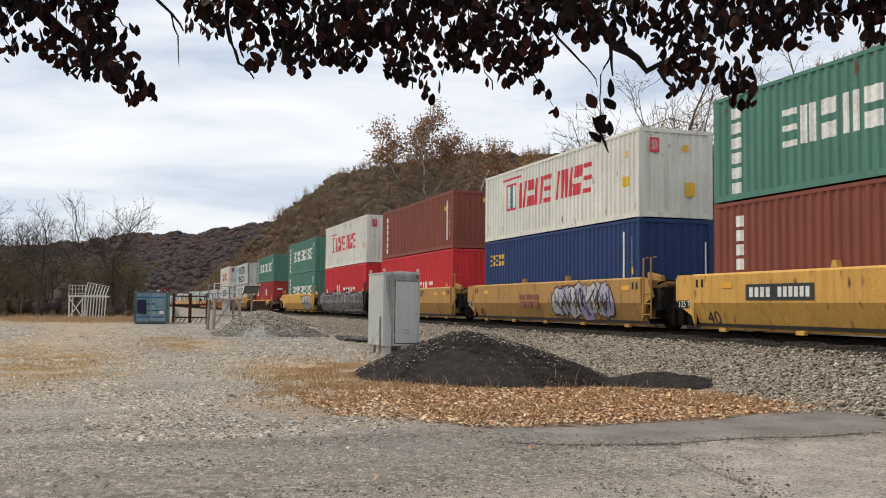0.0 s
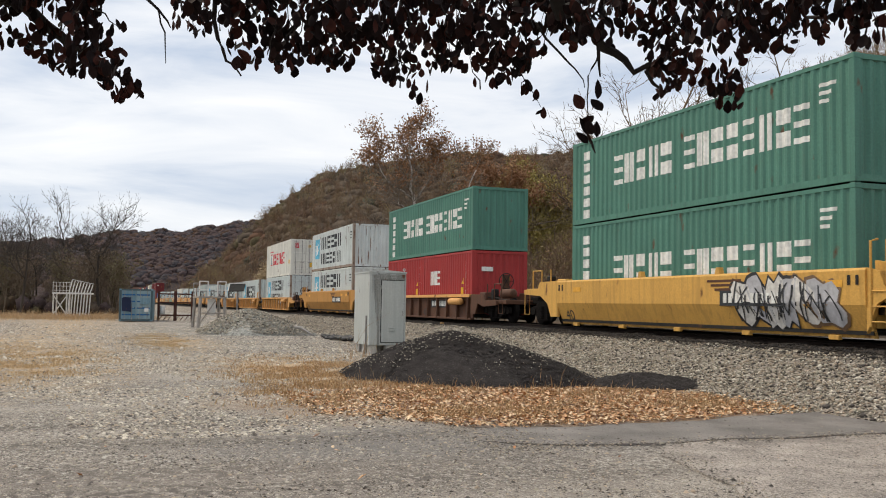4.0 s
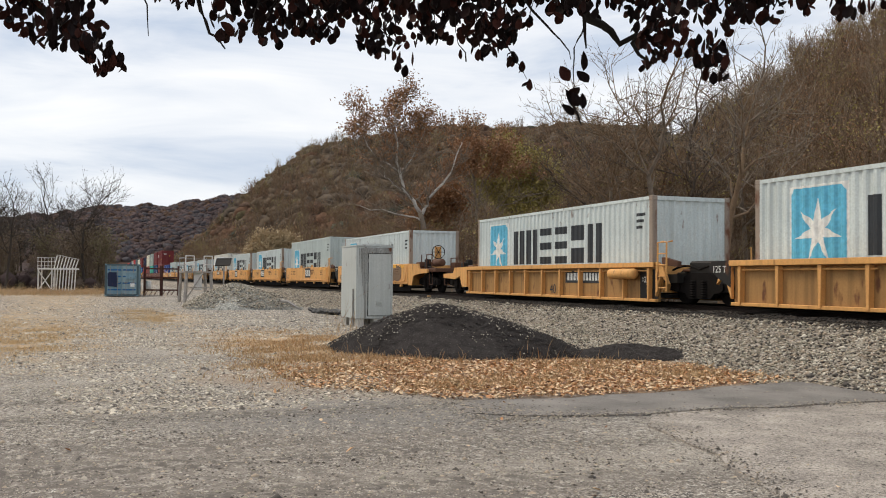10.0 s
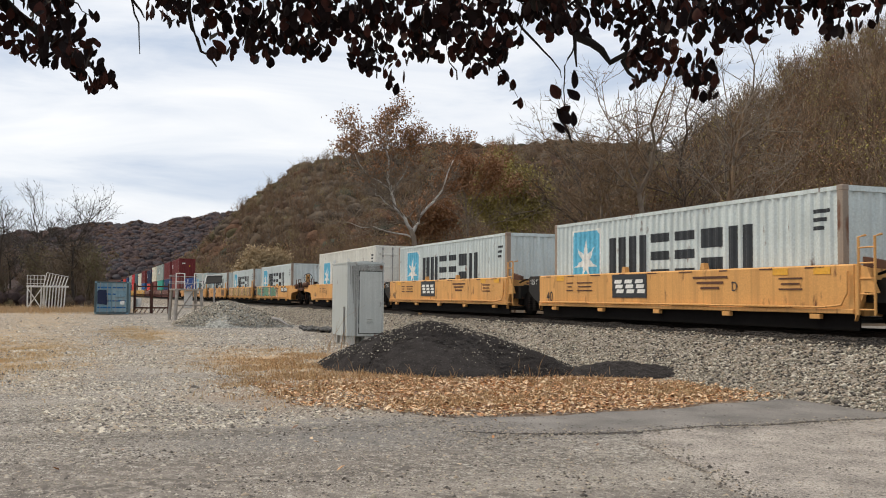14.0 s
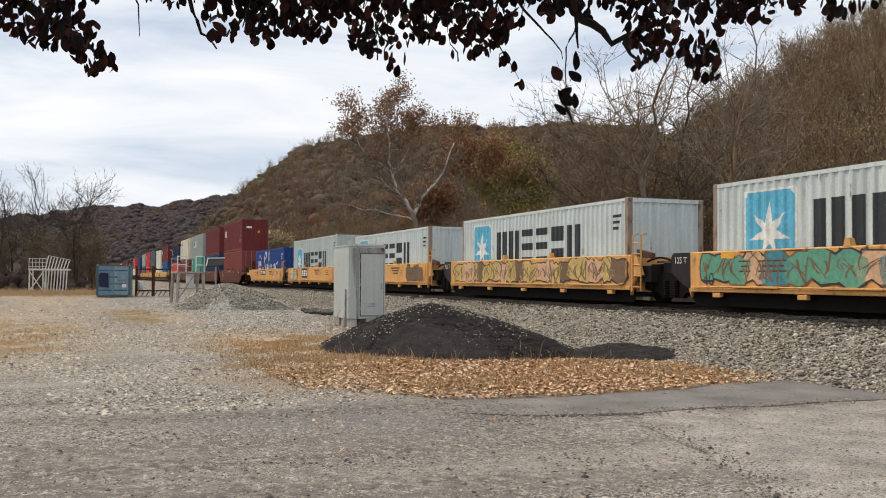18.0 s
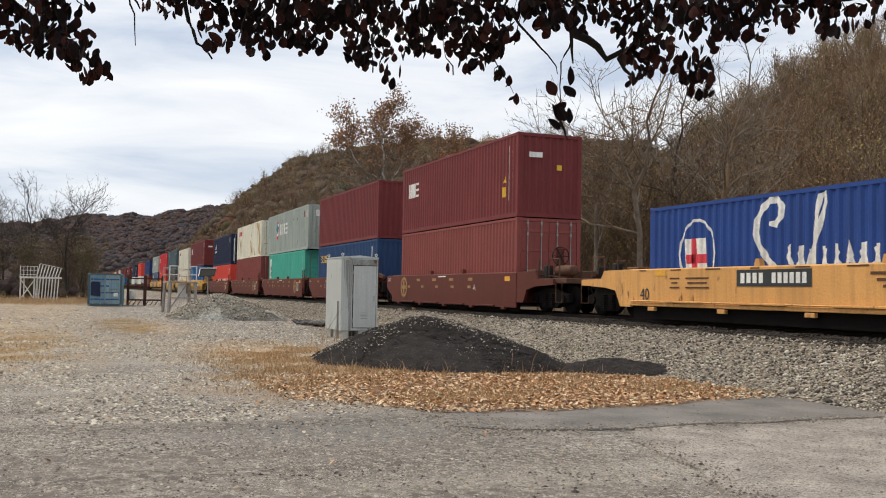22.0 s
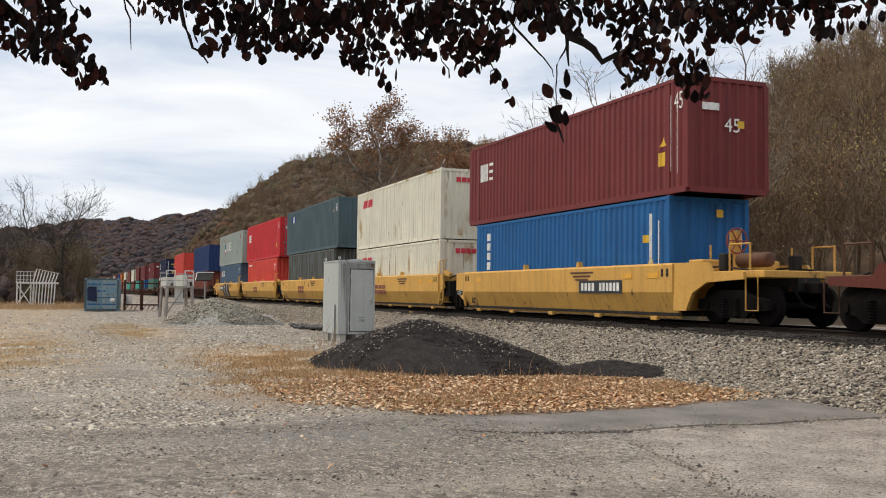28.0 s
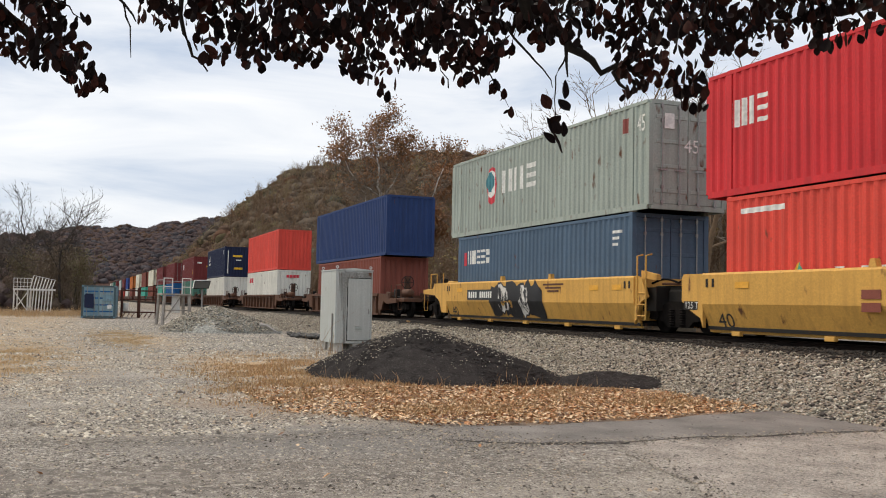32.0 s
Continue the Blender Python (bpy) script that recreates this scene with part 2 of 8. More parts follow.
    def mesh(self, name, smooth=False):
        me = bpy.data.meshes.new(name)
        me.from_pydata(self.v, [], self.f)
        if smooth:
            me.shade_smooth()
        me.update()
        return me


def mesh_of(name, verts, faces, mats=(), index=None, smooth=False):
    """A mesh from arrays: verts (n, 3), faces (m, 3) or (m, 4)."""
    me = bpy.data.meshes.new(name)
    verts, faces = np.asarray(verts, np.float32), np.asarray(faces, np.int32)
    k = faces.shape[1]
    me.vertices.add(len(verts))
    me.vertices.foreach_set("co", verts.ravel())
    me.loops.add(faces.size)
    me.loops.foreach_set("vertex_index", faces.ravel())
    me.polygons.add(len(faces))
    me.polygons.foreach_set("loop_start", np.arange(0, faces.size, k, dtype=np.int32))
    for m in mats:
        me.materials.append(m)
    if index is not None:
        me.polygons.foreach_set("material_index", np.asarray(index, np.int32))
    if smooth:
        me.polygons.foreach_set("use_smooth", np.ones(len(faces), bool))
    me.update(calc_edges=True)
    me.validate()
    return me


def part(name, geo, mat, parent, label="", smooth=False):
    """One mesh object under a thing or a part. geo: a Geo, or a mesh to share."""
    me = geo if isinstance(geo, bpy.types.Mesh) else geo.mesh(name, smooth)
    if not me.materials:
        me.materials.append(None)
    ob = new(name, me)
    ob.material_slots[0].link = "OBJECT"
    ob.material_slots[0].material = mat
    ob.parent = parent
    return tagged(ob, label) if label else ob


def thing(name, label, category, group="", at=None, kind=""):
    ob = new(name)
    ob.empty_display_size = 0.2
    if at is not None:
        ob.matrix_world = at
    return tagged(ob, label, category, group, kind)


def text_mesh(body, size):
    """Flat letters in the x, z plane that face -y, centred."""
    cu = bpy.data.curves.new("letters", "FONT")
    cu.body, cu.size, cu.align_x, cu.align_y = body, size, "CENTER", "CENTER"
    ob = new("letters", cu)
    me = bpy.data.meshes.new_from_object(ob.evaluated_get(bpy.context.evaluated_depsgraph_get()))
    bpy.data.objects.remove(ob)
    bpy.data.curves.remove(cu)
    me.transform(Matrix.Rotation(radians(90), 4, "X"))
    me.materials.clear()
    return me


LETTERS = {s: text_mesh(s, h) for s, h in (("45", 0.62), ("40", 0.42), ("125 T", 0.22), ("A", 0.3), ("B", 0.3), ("D", 0.3), ("E", 0.3))}

# ------------------------------------------------------------------ ground
def patch_mask(m, cx, cy, rx, ry, edge=0.35, wobble=0.6, scale=0.6):
    """A mask of an uneven oval patch on the ground."""
    nt = m.node_tree
    geo, mp = nt.nodes.new("ShaderNodeNewGeometry"), nt.nodes.new("ShaderNodeMapping")
    mp.inputs["Location"].default_value = (-cx / rx, -cy / ry, 0)
    mp.inputs["Scale"].default_value = (1 / rx, 1 / ry, 0)
    ln, ns, ad = nt.nodes.new("ShaderNodeVectorMath"), nt.nodes.new("ShaderNodeTexNoise"), nt.nodes.new("ShaderNodeMath")
    ln.operation = "LENGTH"
    ns.inputs["Scale"].default_value, ns.inputs["Detail"].default_value = scale, 9
    ns.inputs["Roughness"].default_value = 0.68
    ad.operation = "MULTIPLY_ADD"
    ad.inputs[1].default_value = wobble * 2
    nt.links.new(geo.outputs["Position"], mp.inputs["Vector"])
    nt.links.new(geo.outputs["Position"], ns.inputs["Vector"])
    nt.links.new(mp.outputs["Vector"], ln.inputs[0])
    nt.links.new(ns.outputs["Fac"], ad.inputs[0])
    nt.links.new(ln.outputs["Value"], ad.inputs[2])
    r = nt.nodes.new("ShaderNodeMapRange")
    r.inputs["From Min"].default_value, r.inputs["From Max"].default_value = 1 + wobble + edge / 2, 1 + wobble - edge / 2
    nt.links.new(ad.outputs[0], r.inputs["Value"])
    return r.outputs["Result"]


GRAVEL = material("limestone_gravel", (0.192, 0.167, 0.140), 0.95, 0, 0.95, 9.0, 30.0, 0.45, 48.0)
mix_in(GRAVEL, (0.315, 0.28, 0.24), noise_mask(GRAVEL, 0.3, 0.50, 0.70, detail=9))
mix_in(GRAVEL, (0.50, 0.47, 0.42), noise_mask(GRAVEL, 15, 0.58, 0.62, detail=3))
mix_in(GRAVEL, (0.055, 0.047, 0.04), noise_mask(GRAVEL, 17, 0.58, 0.62, detail=3, offset=4))
mix_in(GRAVEL, (0.145, 0.122, 0.10), noise_mask(GRAVEL, 1.0, 0.54, 0.72, (0.75, 0.10, 1), detail=9, offset=7))
mix_in(GRAVEL, (0.33, 0.295, 0.25), noise_mask(GRAVEL, 1.0, 0.56, 0.74, (0.6, 0.09, 1), detail=9, offset=2))
mix_in(GRAVEL, (0.48, 0.45, 0.40), noise_mask(GRAVEL, 55, 0.58, 0.62, detail=2, offset=5))
mix_in(GRAVEL, (0.05, 0.043, 0.037), noise_mask(GRAVEL, 48, 0.59, 0.63, detail=2, offset=9))
STRAW = (0.42, 0.29, 0.155)


def broken(m, mask, scale=2.6, lo=0.42, hi=0.60):
    """A mask broken up by a finer noise."""
    ml = m.node_tree.nodes.new("ShaderNodeMath")
    ml.operation = "MULTIPLY"
    m.node_tree.links.new(mask, ml.inputs[0])
    m.node_tree.links.new(noise_mask(m, scale, lo, hi, detail=9, offset=11), ml.inputs[1])
    return ml.outputs[0]


for cx, cy, rx, ry, wob in ((-24.0, 4.4, 4.5, 2.0, 0.6), (-26.5, -1.5, 7.0, 1.9, 0.6), (-34, -4.5, 9, 3.5, 0.8), (-95, -6, 22, 9, 0.5), (-60, -2, 22, 2.4, 0.9), (-38, 3.0, 5, 1.0, 0.9)):
    mix_in(GRAVEL, STRAW, broken(GRAVEL, patch_mask(GRAVEL, cx, cy, rx, ry, 1.3, wob, 1.3)))
mix_in(GRAVEL, (0.44, 0.30, 0.165), broken(GRAVEL, patch_mask(GRAVEL, -21.5, 4.7, 5.0, 1.5, 0.8, 0.5, 1.1), 5.0, 0.30, 0.5))
mix_in(GRAVEL, (0.26, 0.15, 0.07), broken(GRAVEL, patch_mask(GRAVEL, -15.4, 6.6, 3.9, 4.2, 0.5, 0.35, 0.9), 4.0, 0.3, 0.45))
mix_in(GRAVEL, (0.15, 0.14, 0.13), broken(GRAVEL, patch_mask(GRAVEL, -10.7, 3.6, 1.3, 2.6, 1.1, 0.5, 0.9), 5.0, 0.3, 0.55))
for cx, cy, rx, ry in ((-6.0, -2.2, 3.4, 2.6), (-7.4, -0.6, 0.8, 4.0), (-5.5, 0.5, 0.35, 5.0), (-6.5, 2.0, 0.30, 3.0), (-9.0, 1.0, 0.5, 3.5)):
    mix_in(GRAVEL, (0.125, 0.105, 0.09), broken(GRAVEL, patch_mask(GRAVEL, cx, cy, rx, ry, 1.2, 0.6, 0.8), 6.0, 0.36, 0.62))
for cx, cy, rx, ry in ((-8.25, 0.6, 0.30, 5.5), (-11.1, 0.8, 0.34, 4.6), (-6.9, 0.5, 0.22, 4.0), (-12.7, 0.2, 0.28, 4.0)):
    mix_in(GRAVEL, (0.10, 0.085, 0.072), broken(GRAVEL, patch_mask(GRAVEL, cx, cy, rx, ry, 1.0, 0.9, 1.6), 9.0, 0.42, 0.60))
# leaf litter under the thickets and behind the track
for cx, cy, rx, ry in ((-60, 30, 120, 9.5), (-260, -70, 155, 76), (-232, -14, 128, 19), (-185, -38, 82, 40), (-420, 130, 380, 108)):
    mix_in(GRAVEL, (0.07, 0.05, 0.034), patch_mask(GRAVEL, cx, cy, rx, ry, 0.05, 0.03, 0.1))


RUTS = ((-8.35, 0.20, 1.2), (-7.0, 0.22, 0.8), (-11.15, 0.06, 0.9), (-9.9, 0.10, 0.6), (-12.7, 0.05, 0.6))   # where wheels ran: x, its drift along y, depth


def ground_z(x, y):
    flat = min(1.0, max(0.0, (y - 4.0) / 1.5)) if -14.2 < x < 8 else 0.0
    rut = 0.0
    if -16 < x < -4 and y < 5.5:
        for x0, slope, deep in RUTS:
            u = x - x0 - slope * y - 0.12 * noise.noise((y * 0.5, x0, 0))
            rut += deep * (0.030 * math.exp(-((u - 0.26) / 0.12) ** 2) - 0.026 * math.exp(-(u / 0.15) ** 2) + 0.022 * math.exp(-((u + 0.25) / 0.10) ** 2)) * (0.6 + 0.8 * noise.noise((x * 2.5, y * 2.5, 6)))
    return (0.035 * noise.noise((x * 0.35, y * 0.35, 0)) + 0.014 * noise.noise((x * 1.7, y * 1.7, 3.0))) * (1 - flat) - 0.03 * flat


def spread(lo, hi, near0, near1, step, grow):
    """Coordinates that are close between near0 and near1 and widen outwards."""
    c, s = list(np.arange(near0, near1 + 1e-6, step)), step
    while c[-1] < hi:
        s *= grow
        c.append(c[-1] + s)
    s = step
    while c[0] > lo:
        s *= grow
        c.insert(0, c[0] - s)
    return c


gx, gy = spread(-3000, 3000, -15, -4, 0.13, 1.07), spread(-3000, 3000, -4, 6, 0.15, 1.07)
gv = [(x, y, ground_z(x, y) if abs(x) < 300 and abs(y) < 200 else -0.3) for x in gx for y in gy]
gf = [(i * len(gy) + j, (i + 1) * len(gy) + j, (i + 1) * len(gy) + j + 1, i * len(gy) + j + 1) for i in range(len(gx) - 1) for j in range(len(gy) - 1)]
tagged(new("ground", mesh_of("ground", gv, gf, [GRAVEL], smooth=True)), "gravel yard with tyre tracks and dry grass patches", "ground", kind="structure")

# the asphalt lane and the paler pavement before it
ASPHALT = material("old_asphalt", (0.185, 0.170, 0.156), 0.95, 0, 0.45, 1.2, 60, 0.6, 70)
mix_in(ASPHALT, (0.25, 0.23, 0.21), noise_mask(ASPHALT, 0.9, 0.5, 0.75, detail=8))
PALE = material("worn_pavement", (0.33, 0.292, 0.255), 0.95, 0, 0.55, 2.0, 38, 0.9, 45)
mix_in(PALE, (0.40, 0.37, 0.33), noise_mask(PALE, 22, 0.60, 0.66, detail=3))
mix_in(PALE, (0.08, 0.07, 0.06), noise_mask(PALE, 20, 0.60, 0.66, detail=3, offset=4))
mix_in(PALE, (0.52, 0.48, 0.43), noise_mask(PALE, 75, 0.60, 0.66, detail=2, offset=6))
mix_in(PALE, (0.11, 0.095, 0.082), noise_mask(PALE, 62, 0.59, 0.65, detail=2, offset=13))
mix_in(PALE, (0.15, 0.135, 0.12), noise_mask(PALE, 0.5, 0.55, 0.75, (1, 0.4, 1), detail=8))


def slab(name, edge, z, mat, label):
    """A thin paved sheet over the ground; edge: outline in x, y, with crumbled borders."""
    pts = []
    for (ax, ay), (bx, by) in zip(edge, edge[1:] + edge[:1]):
        n = max(2, int(math.hypot(bx - ax, by - ay) / 0.35))
        for k in range(n):
            x, y = ax + (bx - ax) * k / n, ay + (by - ay) * k / n
            pts.append((x + 0.16 * noise.noise((x * 1.3, y * 1.3, 5)), y + 0.16 * noise.noise((x * 1.3, y * 1.3, 9))))
    bm = bmesh.new()
    top = [bm.verts.new((x, y, z)) for x, y in pts]
    low = [bm.verts.new((x, y, -0.12)) for x, y in pts]
    bm.faces.new(top)
    for i in range(len(pts)):
        j = (i + 1) % len(pts)
        bm.faces.new((top[i], low[i], low[j], top[j]))
    me = bpy.data.meshes.new(name)
    bm.normal_update()
    bm.to_mesh(me)
    bm.free()
    me.materials.append(mat)
    return tagged(new(name, me), label, "road", kind="structure")


slab("road", [(-11.1, 4.1), (-11.5, 4.7), (-11.4, 6.0), (-11.7, 8.0), (-12.1, 9.7), (-12.4, 12.0), (-12.8, 34), (-9.95, 34), (-9.93, 10), (-9.88, 7.2), (-9.82, 6.1), (-9.9, 5.0), (-10.4, 4.2)], 0.0, ASPHALT, "dark patched asphalt lane past the leaf strip")
slab("pavement", [(-9.80, 6.2), (-9.92, 34), (6, 34), (6, 3.4), (-4.5, 4.3), (-6.4, 4.98), (-7.3, 5.27), (-8.2, 5.56), (-9.0, 5.75)]  , -0.006, PALE, "pale worn pavement with a cracked edge")

# ------------------------------------------------------------------ track
TRACK_Y, RAIL_Z = 15.07, 0.95
BALLAST = material("ballast_stone", (0.25, 0.22, 0.185), 0.95, 0, 0.8, 12, 22, 1.0, 16)
mix_in(BALLAST, (0.12, 0.10, 0.085), noise_mask(BALLAST, 0.6, 0.55, 0.8, detail=6))
BALLAST.node_tree.nodes["Principled BSDF"].inputs["Specular IOR Level"].default_value = 0.1
# grease and brake dust by the rails, with the cars' shade painted in too
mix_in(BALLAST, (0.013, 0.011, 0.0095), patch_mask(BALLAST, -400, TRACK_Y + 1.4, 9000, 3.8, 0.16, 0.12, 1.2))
bx = spread(-900, 160, -60, 0, 0.5, 1.15)
prof = [(-4.9, -0.1), (-4.3, 0.06), (-3.6, 0.34), (-2.9, 0.60), (-2.2, 0.80), (-1.4, 0.82), (1.4, 0.82), (2.2, 0.80), (3.4, 0.4), (4.9, -0.1)]


def bed_line(x):
    """The section of the ballast bed at x, a little uneven: y and z from the track's middle."""
    out = []
    for k, (dy, z) in enumerate(prof):
        edge = 0.12 if 0 < k < 9 else 0.0
        out.append((dy + edge * 2.5 * noise.noise((x * 0.4, k * 3.1, 0)) * (1 if k < 4 else 0.2), z + edge * 0.5 * noise.noise((x * 0.9, k * 1.7, 4))))
    return out


def bed_z(x, y):
    line = bed_line(x)
    return float(np.interp(y, [q[0] for q in line], [q[1] for q in line]))


bv = [(x, TRACK_Y + dy, z) for x in bx for dy, z in bed_line(x)]
P = len(prof)
bf = [(i * P + j, (i + 1) * P + j, (i + 1) * P + j + 1, i * P + j + 1) for i in range(len(bx) - 1) for j in range(P - 1)]
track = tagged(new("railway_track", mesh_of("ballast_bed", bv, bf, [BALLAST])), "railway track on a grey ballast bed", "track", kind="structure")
for s in (-1, 1):
    y = s * 0.7535
    g = Geo().lath([(y - 0.07, 0.81), (y + 0.07, 0.81), (y + 0.02, 0.835), (y + 0.012, 0.90), (y + 0.036, 0.915), (y + 0.036, 0.945), (y + 0.025, RAIL_Z),
                    (y - 0.025, RAIL_Z), (y - 0.036, 0.945), (y - 0.036, 0.915), (y - 0.012, 0.90), (y - 0.02, 0.835)], -900, 160)
    part("rail", g, RAIL, track, "rusty steel rail").location = (0, TRACK_Y, 0)
tie_mesh = Geo().box(-0.115, 0.115, -1.3, 1.3, 0.66, 0.842, 0.012).mesh("tie")
for k in range(150):
    t = part("tie", tie_mesh, TIE, track)
    t.location, t.rotation_euler = (-8 - 0.53 * k, TRACK_Y + random.uniform(-0.04, 0.04), random.uniform(-0.008, 0.008)), (0, 0, random.uniform(-0.012, 0.012))


def stones(name, n, place, size, mats, label, kind="stuff", category="stones", seed=1, half=False):
    """Many small broken stones, joined; place(rng, n) gives their x, y, z."""
    rng = np.random.default_rng(seed)
    base = np.array([(1, 0, -0.1), (-1, 0.1, 0), (0.1, 1, 0.1), (0, -1, 0), (0, 0.1, 0.8), (0.1, 0, -0.8)], np.float32)
    tri = np.array([(0, 2, 4), (2, 1, 4), (1, 3, 4), (3, 0, 4), (2, 0, 5), (1, 2, 5), (3, 1, 5), (0, 3, 5)], np.int32)
    if half:
        base, tri = base[:5], tri[:4]
    p = place(rng, n)
    n, m = len(p), len(base)
    v = base[None] * rng.uniform(0.55, 1.25, (n, m, 3)) * (size * rng.lognormal(0, 0.35, (n, 1, 1)))
    ang = rng.uniform(0, 6.283, n)
    c, s = np.cos(ang)[:, None], np.sin(ang)[:, None]
    v = np.stack([v[..., 0] * c - v[..., 1] * s, v[..., 0] * s + v[..., 1] * c, v[..., 2] * 0.75], -1) + p[:, None]
    f = tri[None] + (np.arange(n) * m)[:, None, None]
    idx = np.repeat(rng.integers(0, len(mats), n), len(tri))
    return tagged(new(name, mesh_of(name, v.reshape(-1, 3), f.reshape(-1, 3), mats, idx)), label, category, kind=kind)


ROCKS = [material("pale_stone", (0.52, 0.475, 0.395), 0.9, 0, 0.3, 6, 50), material("grey_stone", (0.27, 0.245, 0.19), 0.9, 0, 0.3, 6, 50),
         material("dark_stone", (0.07, 0.06, 0.052), 0.9, 0, 0.3, 6, 50), material("buff_stone", (0.34, 0.275, 0.205), 0.9, 0, 0.3, 6, 50)]


def on_shoulder(rng, n):
    x = -8 - 60 * rng.random(n) ** 1.35
    y = rng.uniform(-4.9, -2.3, n)
    z = np.array([bed_z(a, b) for a, b in zip(x, y)]) + 0.012
    return np.stack([x, TRACK_Y + y, z], 1)


def on_bed(rng, n):
    x = -8 - 60 * rng.random(n) ** 1.35
    y = rng.uniform(-2.45, -0.95, n)
    z = np.array([bed_z(a, b) for a, b in zip(x, y)]) + 0.010
    return np.stack([x, TRACK_Y + y, z], 1)


def on_yard(rng, n):
    x, y = -4.5 - 34 * rng.random(n) ** 1.25, rng.uniform(-9, 12, n)
    keep = (~((x > -13.0) & (y > 5.2)) | (rng.random(len(x)) < 0.18)) & (y < 9 - x * 0.1)
    x, y = x[keep], y[keep]
    return np.stack([x, y, np.array([ground_z(a, b) for a, b in zip(x, y)]) - 0.004], 1)


def near_by(rng, n):
    x, y = -3.8 - 11 * rng.random(n) ** 1.2, rng.uniform(-5.5, 6.5, n)
    keep = (y < 4.2 + 1.2 * rng.random(n)) & (np.abs(y) < 0.6 - 0.55 * x)
    x, y = x[keep], y[keep]
    return np.stack([x, y, np.array([ground_z(a, b) for a, b in zip(x, y)]) - 0.001], 1)


# greasy stones whose colour also holds the shade along the train's foot
GREASY_SHADED = [material("greasy_shaded_stone", (0.022, 0.018, 0.015), 0.9, 0, 0.4, 6, 50), material("rust_dusted_shaded_stone", (0.045, 0.034, 0.026), 0.9, 0, 0.4, 6, 50)]
stones("bed_stones", 14000, on_bed, 0.028, GREASY_SHADED[:1] * 3 + GREASY_SHADED[1:], "greasy ballast stones beside the rails, darkened further for the train's shade", seed=9)
stones("ballast_stones", 46000, on_shoulder, 0.026, ROCKS, "loose grey ballast stones on the track's shoulder", seed=2)
YARD_ROCKS = [material("dull_stone", (0.36, 0.325, 0.275), 0.9, 0, 0.3, 6, 50)] + ROCKS[1:]
stones("yard_gravel", 62000, on_yard, 0.0165, YARD_ROCKS, "loose gravel scattered over the yard", seed=3, half=True)
stones("fine_gravel", 70000, near_by, 0.0075, YARD_ROCKS, "fine stone chips on the yard", seed=44, half=True)
stones("yard_rubble", 2600, on_yard, 0.027, YARD_ROCKS, "larger broken stones lying in the yard", seed=4)


def along_ruts(rng, n):
    """Clods and loose stones thrown up beside the wheel ruts."""
    k = rng.integers(0, len(RUTS), n)
    y = rng.uniform(-5, 4.6, n)
    x = np.array([RUTS[i][0] + RUTS[i][1] * b for i, b in zip(k, y)]) + rng.normal(0.12, 0.30, n)
    keep = np.array([noise.noise((a * 0.8, b * 0.8, 12)) > -0.05 for a, b in zip(x, y)])
    x, y = x[keep], y[keep]
    return np.stack([x, y, np.array([ground_z(a, b) for a, b in zip(x, y)])], 1)


SOIL = [material("dark_soil", (0.055, 0.045, 0.037), 0.95, 0, 0.4, 8, 60), material("grey_soil", (0.13, 0.112, 0.095), 0.95, 0, 0.4, 8, 60)]
stones("soil_clods", 4200, along_ruts, 0.013, SOIL + SOIL[:1] + ROCKS[1:2], "dark soil clods thrown up along the wheel ruts", category="clods", seed=45)


def mid_yard(rng, n):
    """The stony stretch between the wheel ruts and the heaps."""
    x, y = -11.5 - 18 * rng.random(n) ** 1.15, rng.uniform(-3.0, 6.0, n)
    keep = np.array([noise.noise((a * 0.45, b * 0.45, 21)) + 0.35 * noise.noise((a * 1.6, b * 1.6, 4)) > -0.16 for a, b in zip(x, y)]) & ((y < 3.6 - (x + 11.5) * 0.18) | (x < -26))
    x, y = x[keep], y[keep]
    return np.stack([x, y, np.array([ground_z(a, b) for a, b in zip(x, y)])], 1)


stones("yard_gravel", 30000, mid_yard, 0.021, [ROCKS[0], YARD_ROCKS[0], ROCKS[1], ROCKS[2], ROCKS[3]], "coarse loose stone over the middle of the yard", seed=46, half=True)


def lane_edge(y):
    """Where the lane's edge runs along the leaf strip."""
    return np.interp(y, [3.2, 4.3, 6.0, 8.0, 9.6, 12.0], [-13.2, -11.65, -11.5, -11.8, -12.2, -12.4])


def along_lane(rng, n):
    """Crumbs that hide the lane's and the pavement's edges."""
    u = rng.random(n)
    x = np.where(u < 0.45, rng.normal(-9.85, 0.16, n), np.where(u < 0.75, rng.normal(-10.6, 0.75, n), rng.uniform(-12, -5, n)))
    y = np.where(u < 0.45, rng.uniform(4.3, 13, n), np.where(u < 0.75, rng.normal(4.2, 0.55, n), 4.0 + 9.0 * rng.random(n) ** 1.6))
    k = rng.random(n) < 0.09
    e = rng.random(n)
    x = np.where(k, -9.2 + 4.6 * e, x)
    y = np.where(k, 5.8 - 1.4 * e ** 1.3 + rng.normal(0, 0.12, n), y)
    return np.stack([x, y, 0 * x + 0.0], 1)


def at_foot(rng, n):
    x, y = rng.uniform(-22, -6, n), rng.uniform(9.6, 11.6, n)
    keep = (x < lane_edge(y) - 0.05) | (rng.random(n) < 0.05)
    x, y = x[keep], y[keep]
    z = np.array([bed_z(a, b - TRACK_Y) for a, b in zip(x, y)]) + 0.01
    return np.stack([x, y, np.maximum(z, -0.02)], 1)


def far_yard(rng, n):
    x, y = -26 - 40 * rng.random(n) ** 1.3, rng.uniform(-9, 11, n)
    return np.stack([x, y, np.array([ground_z(a, b) for a, b in zip(x, y)])], 1)


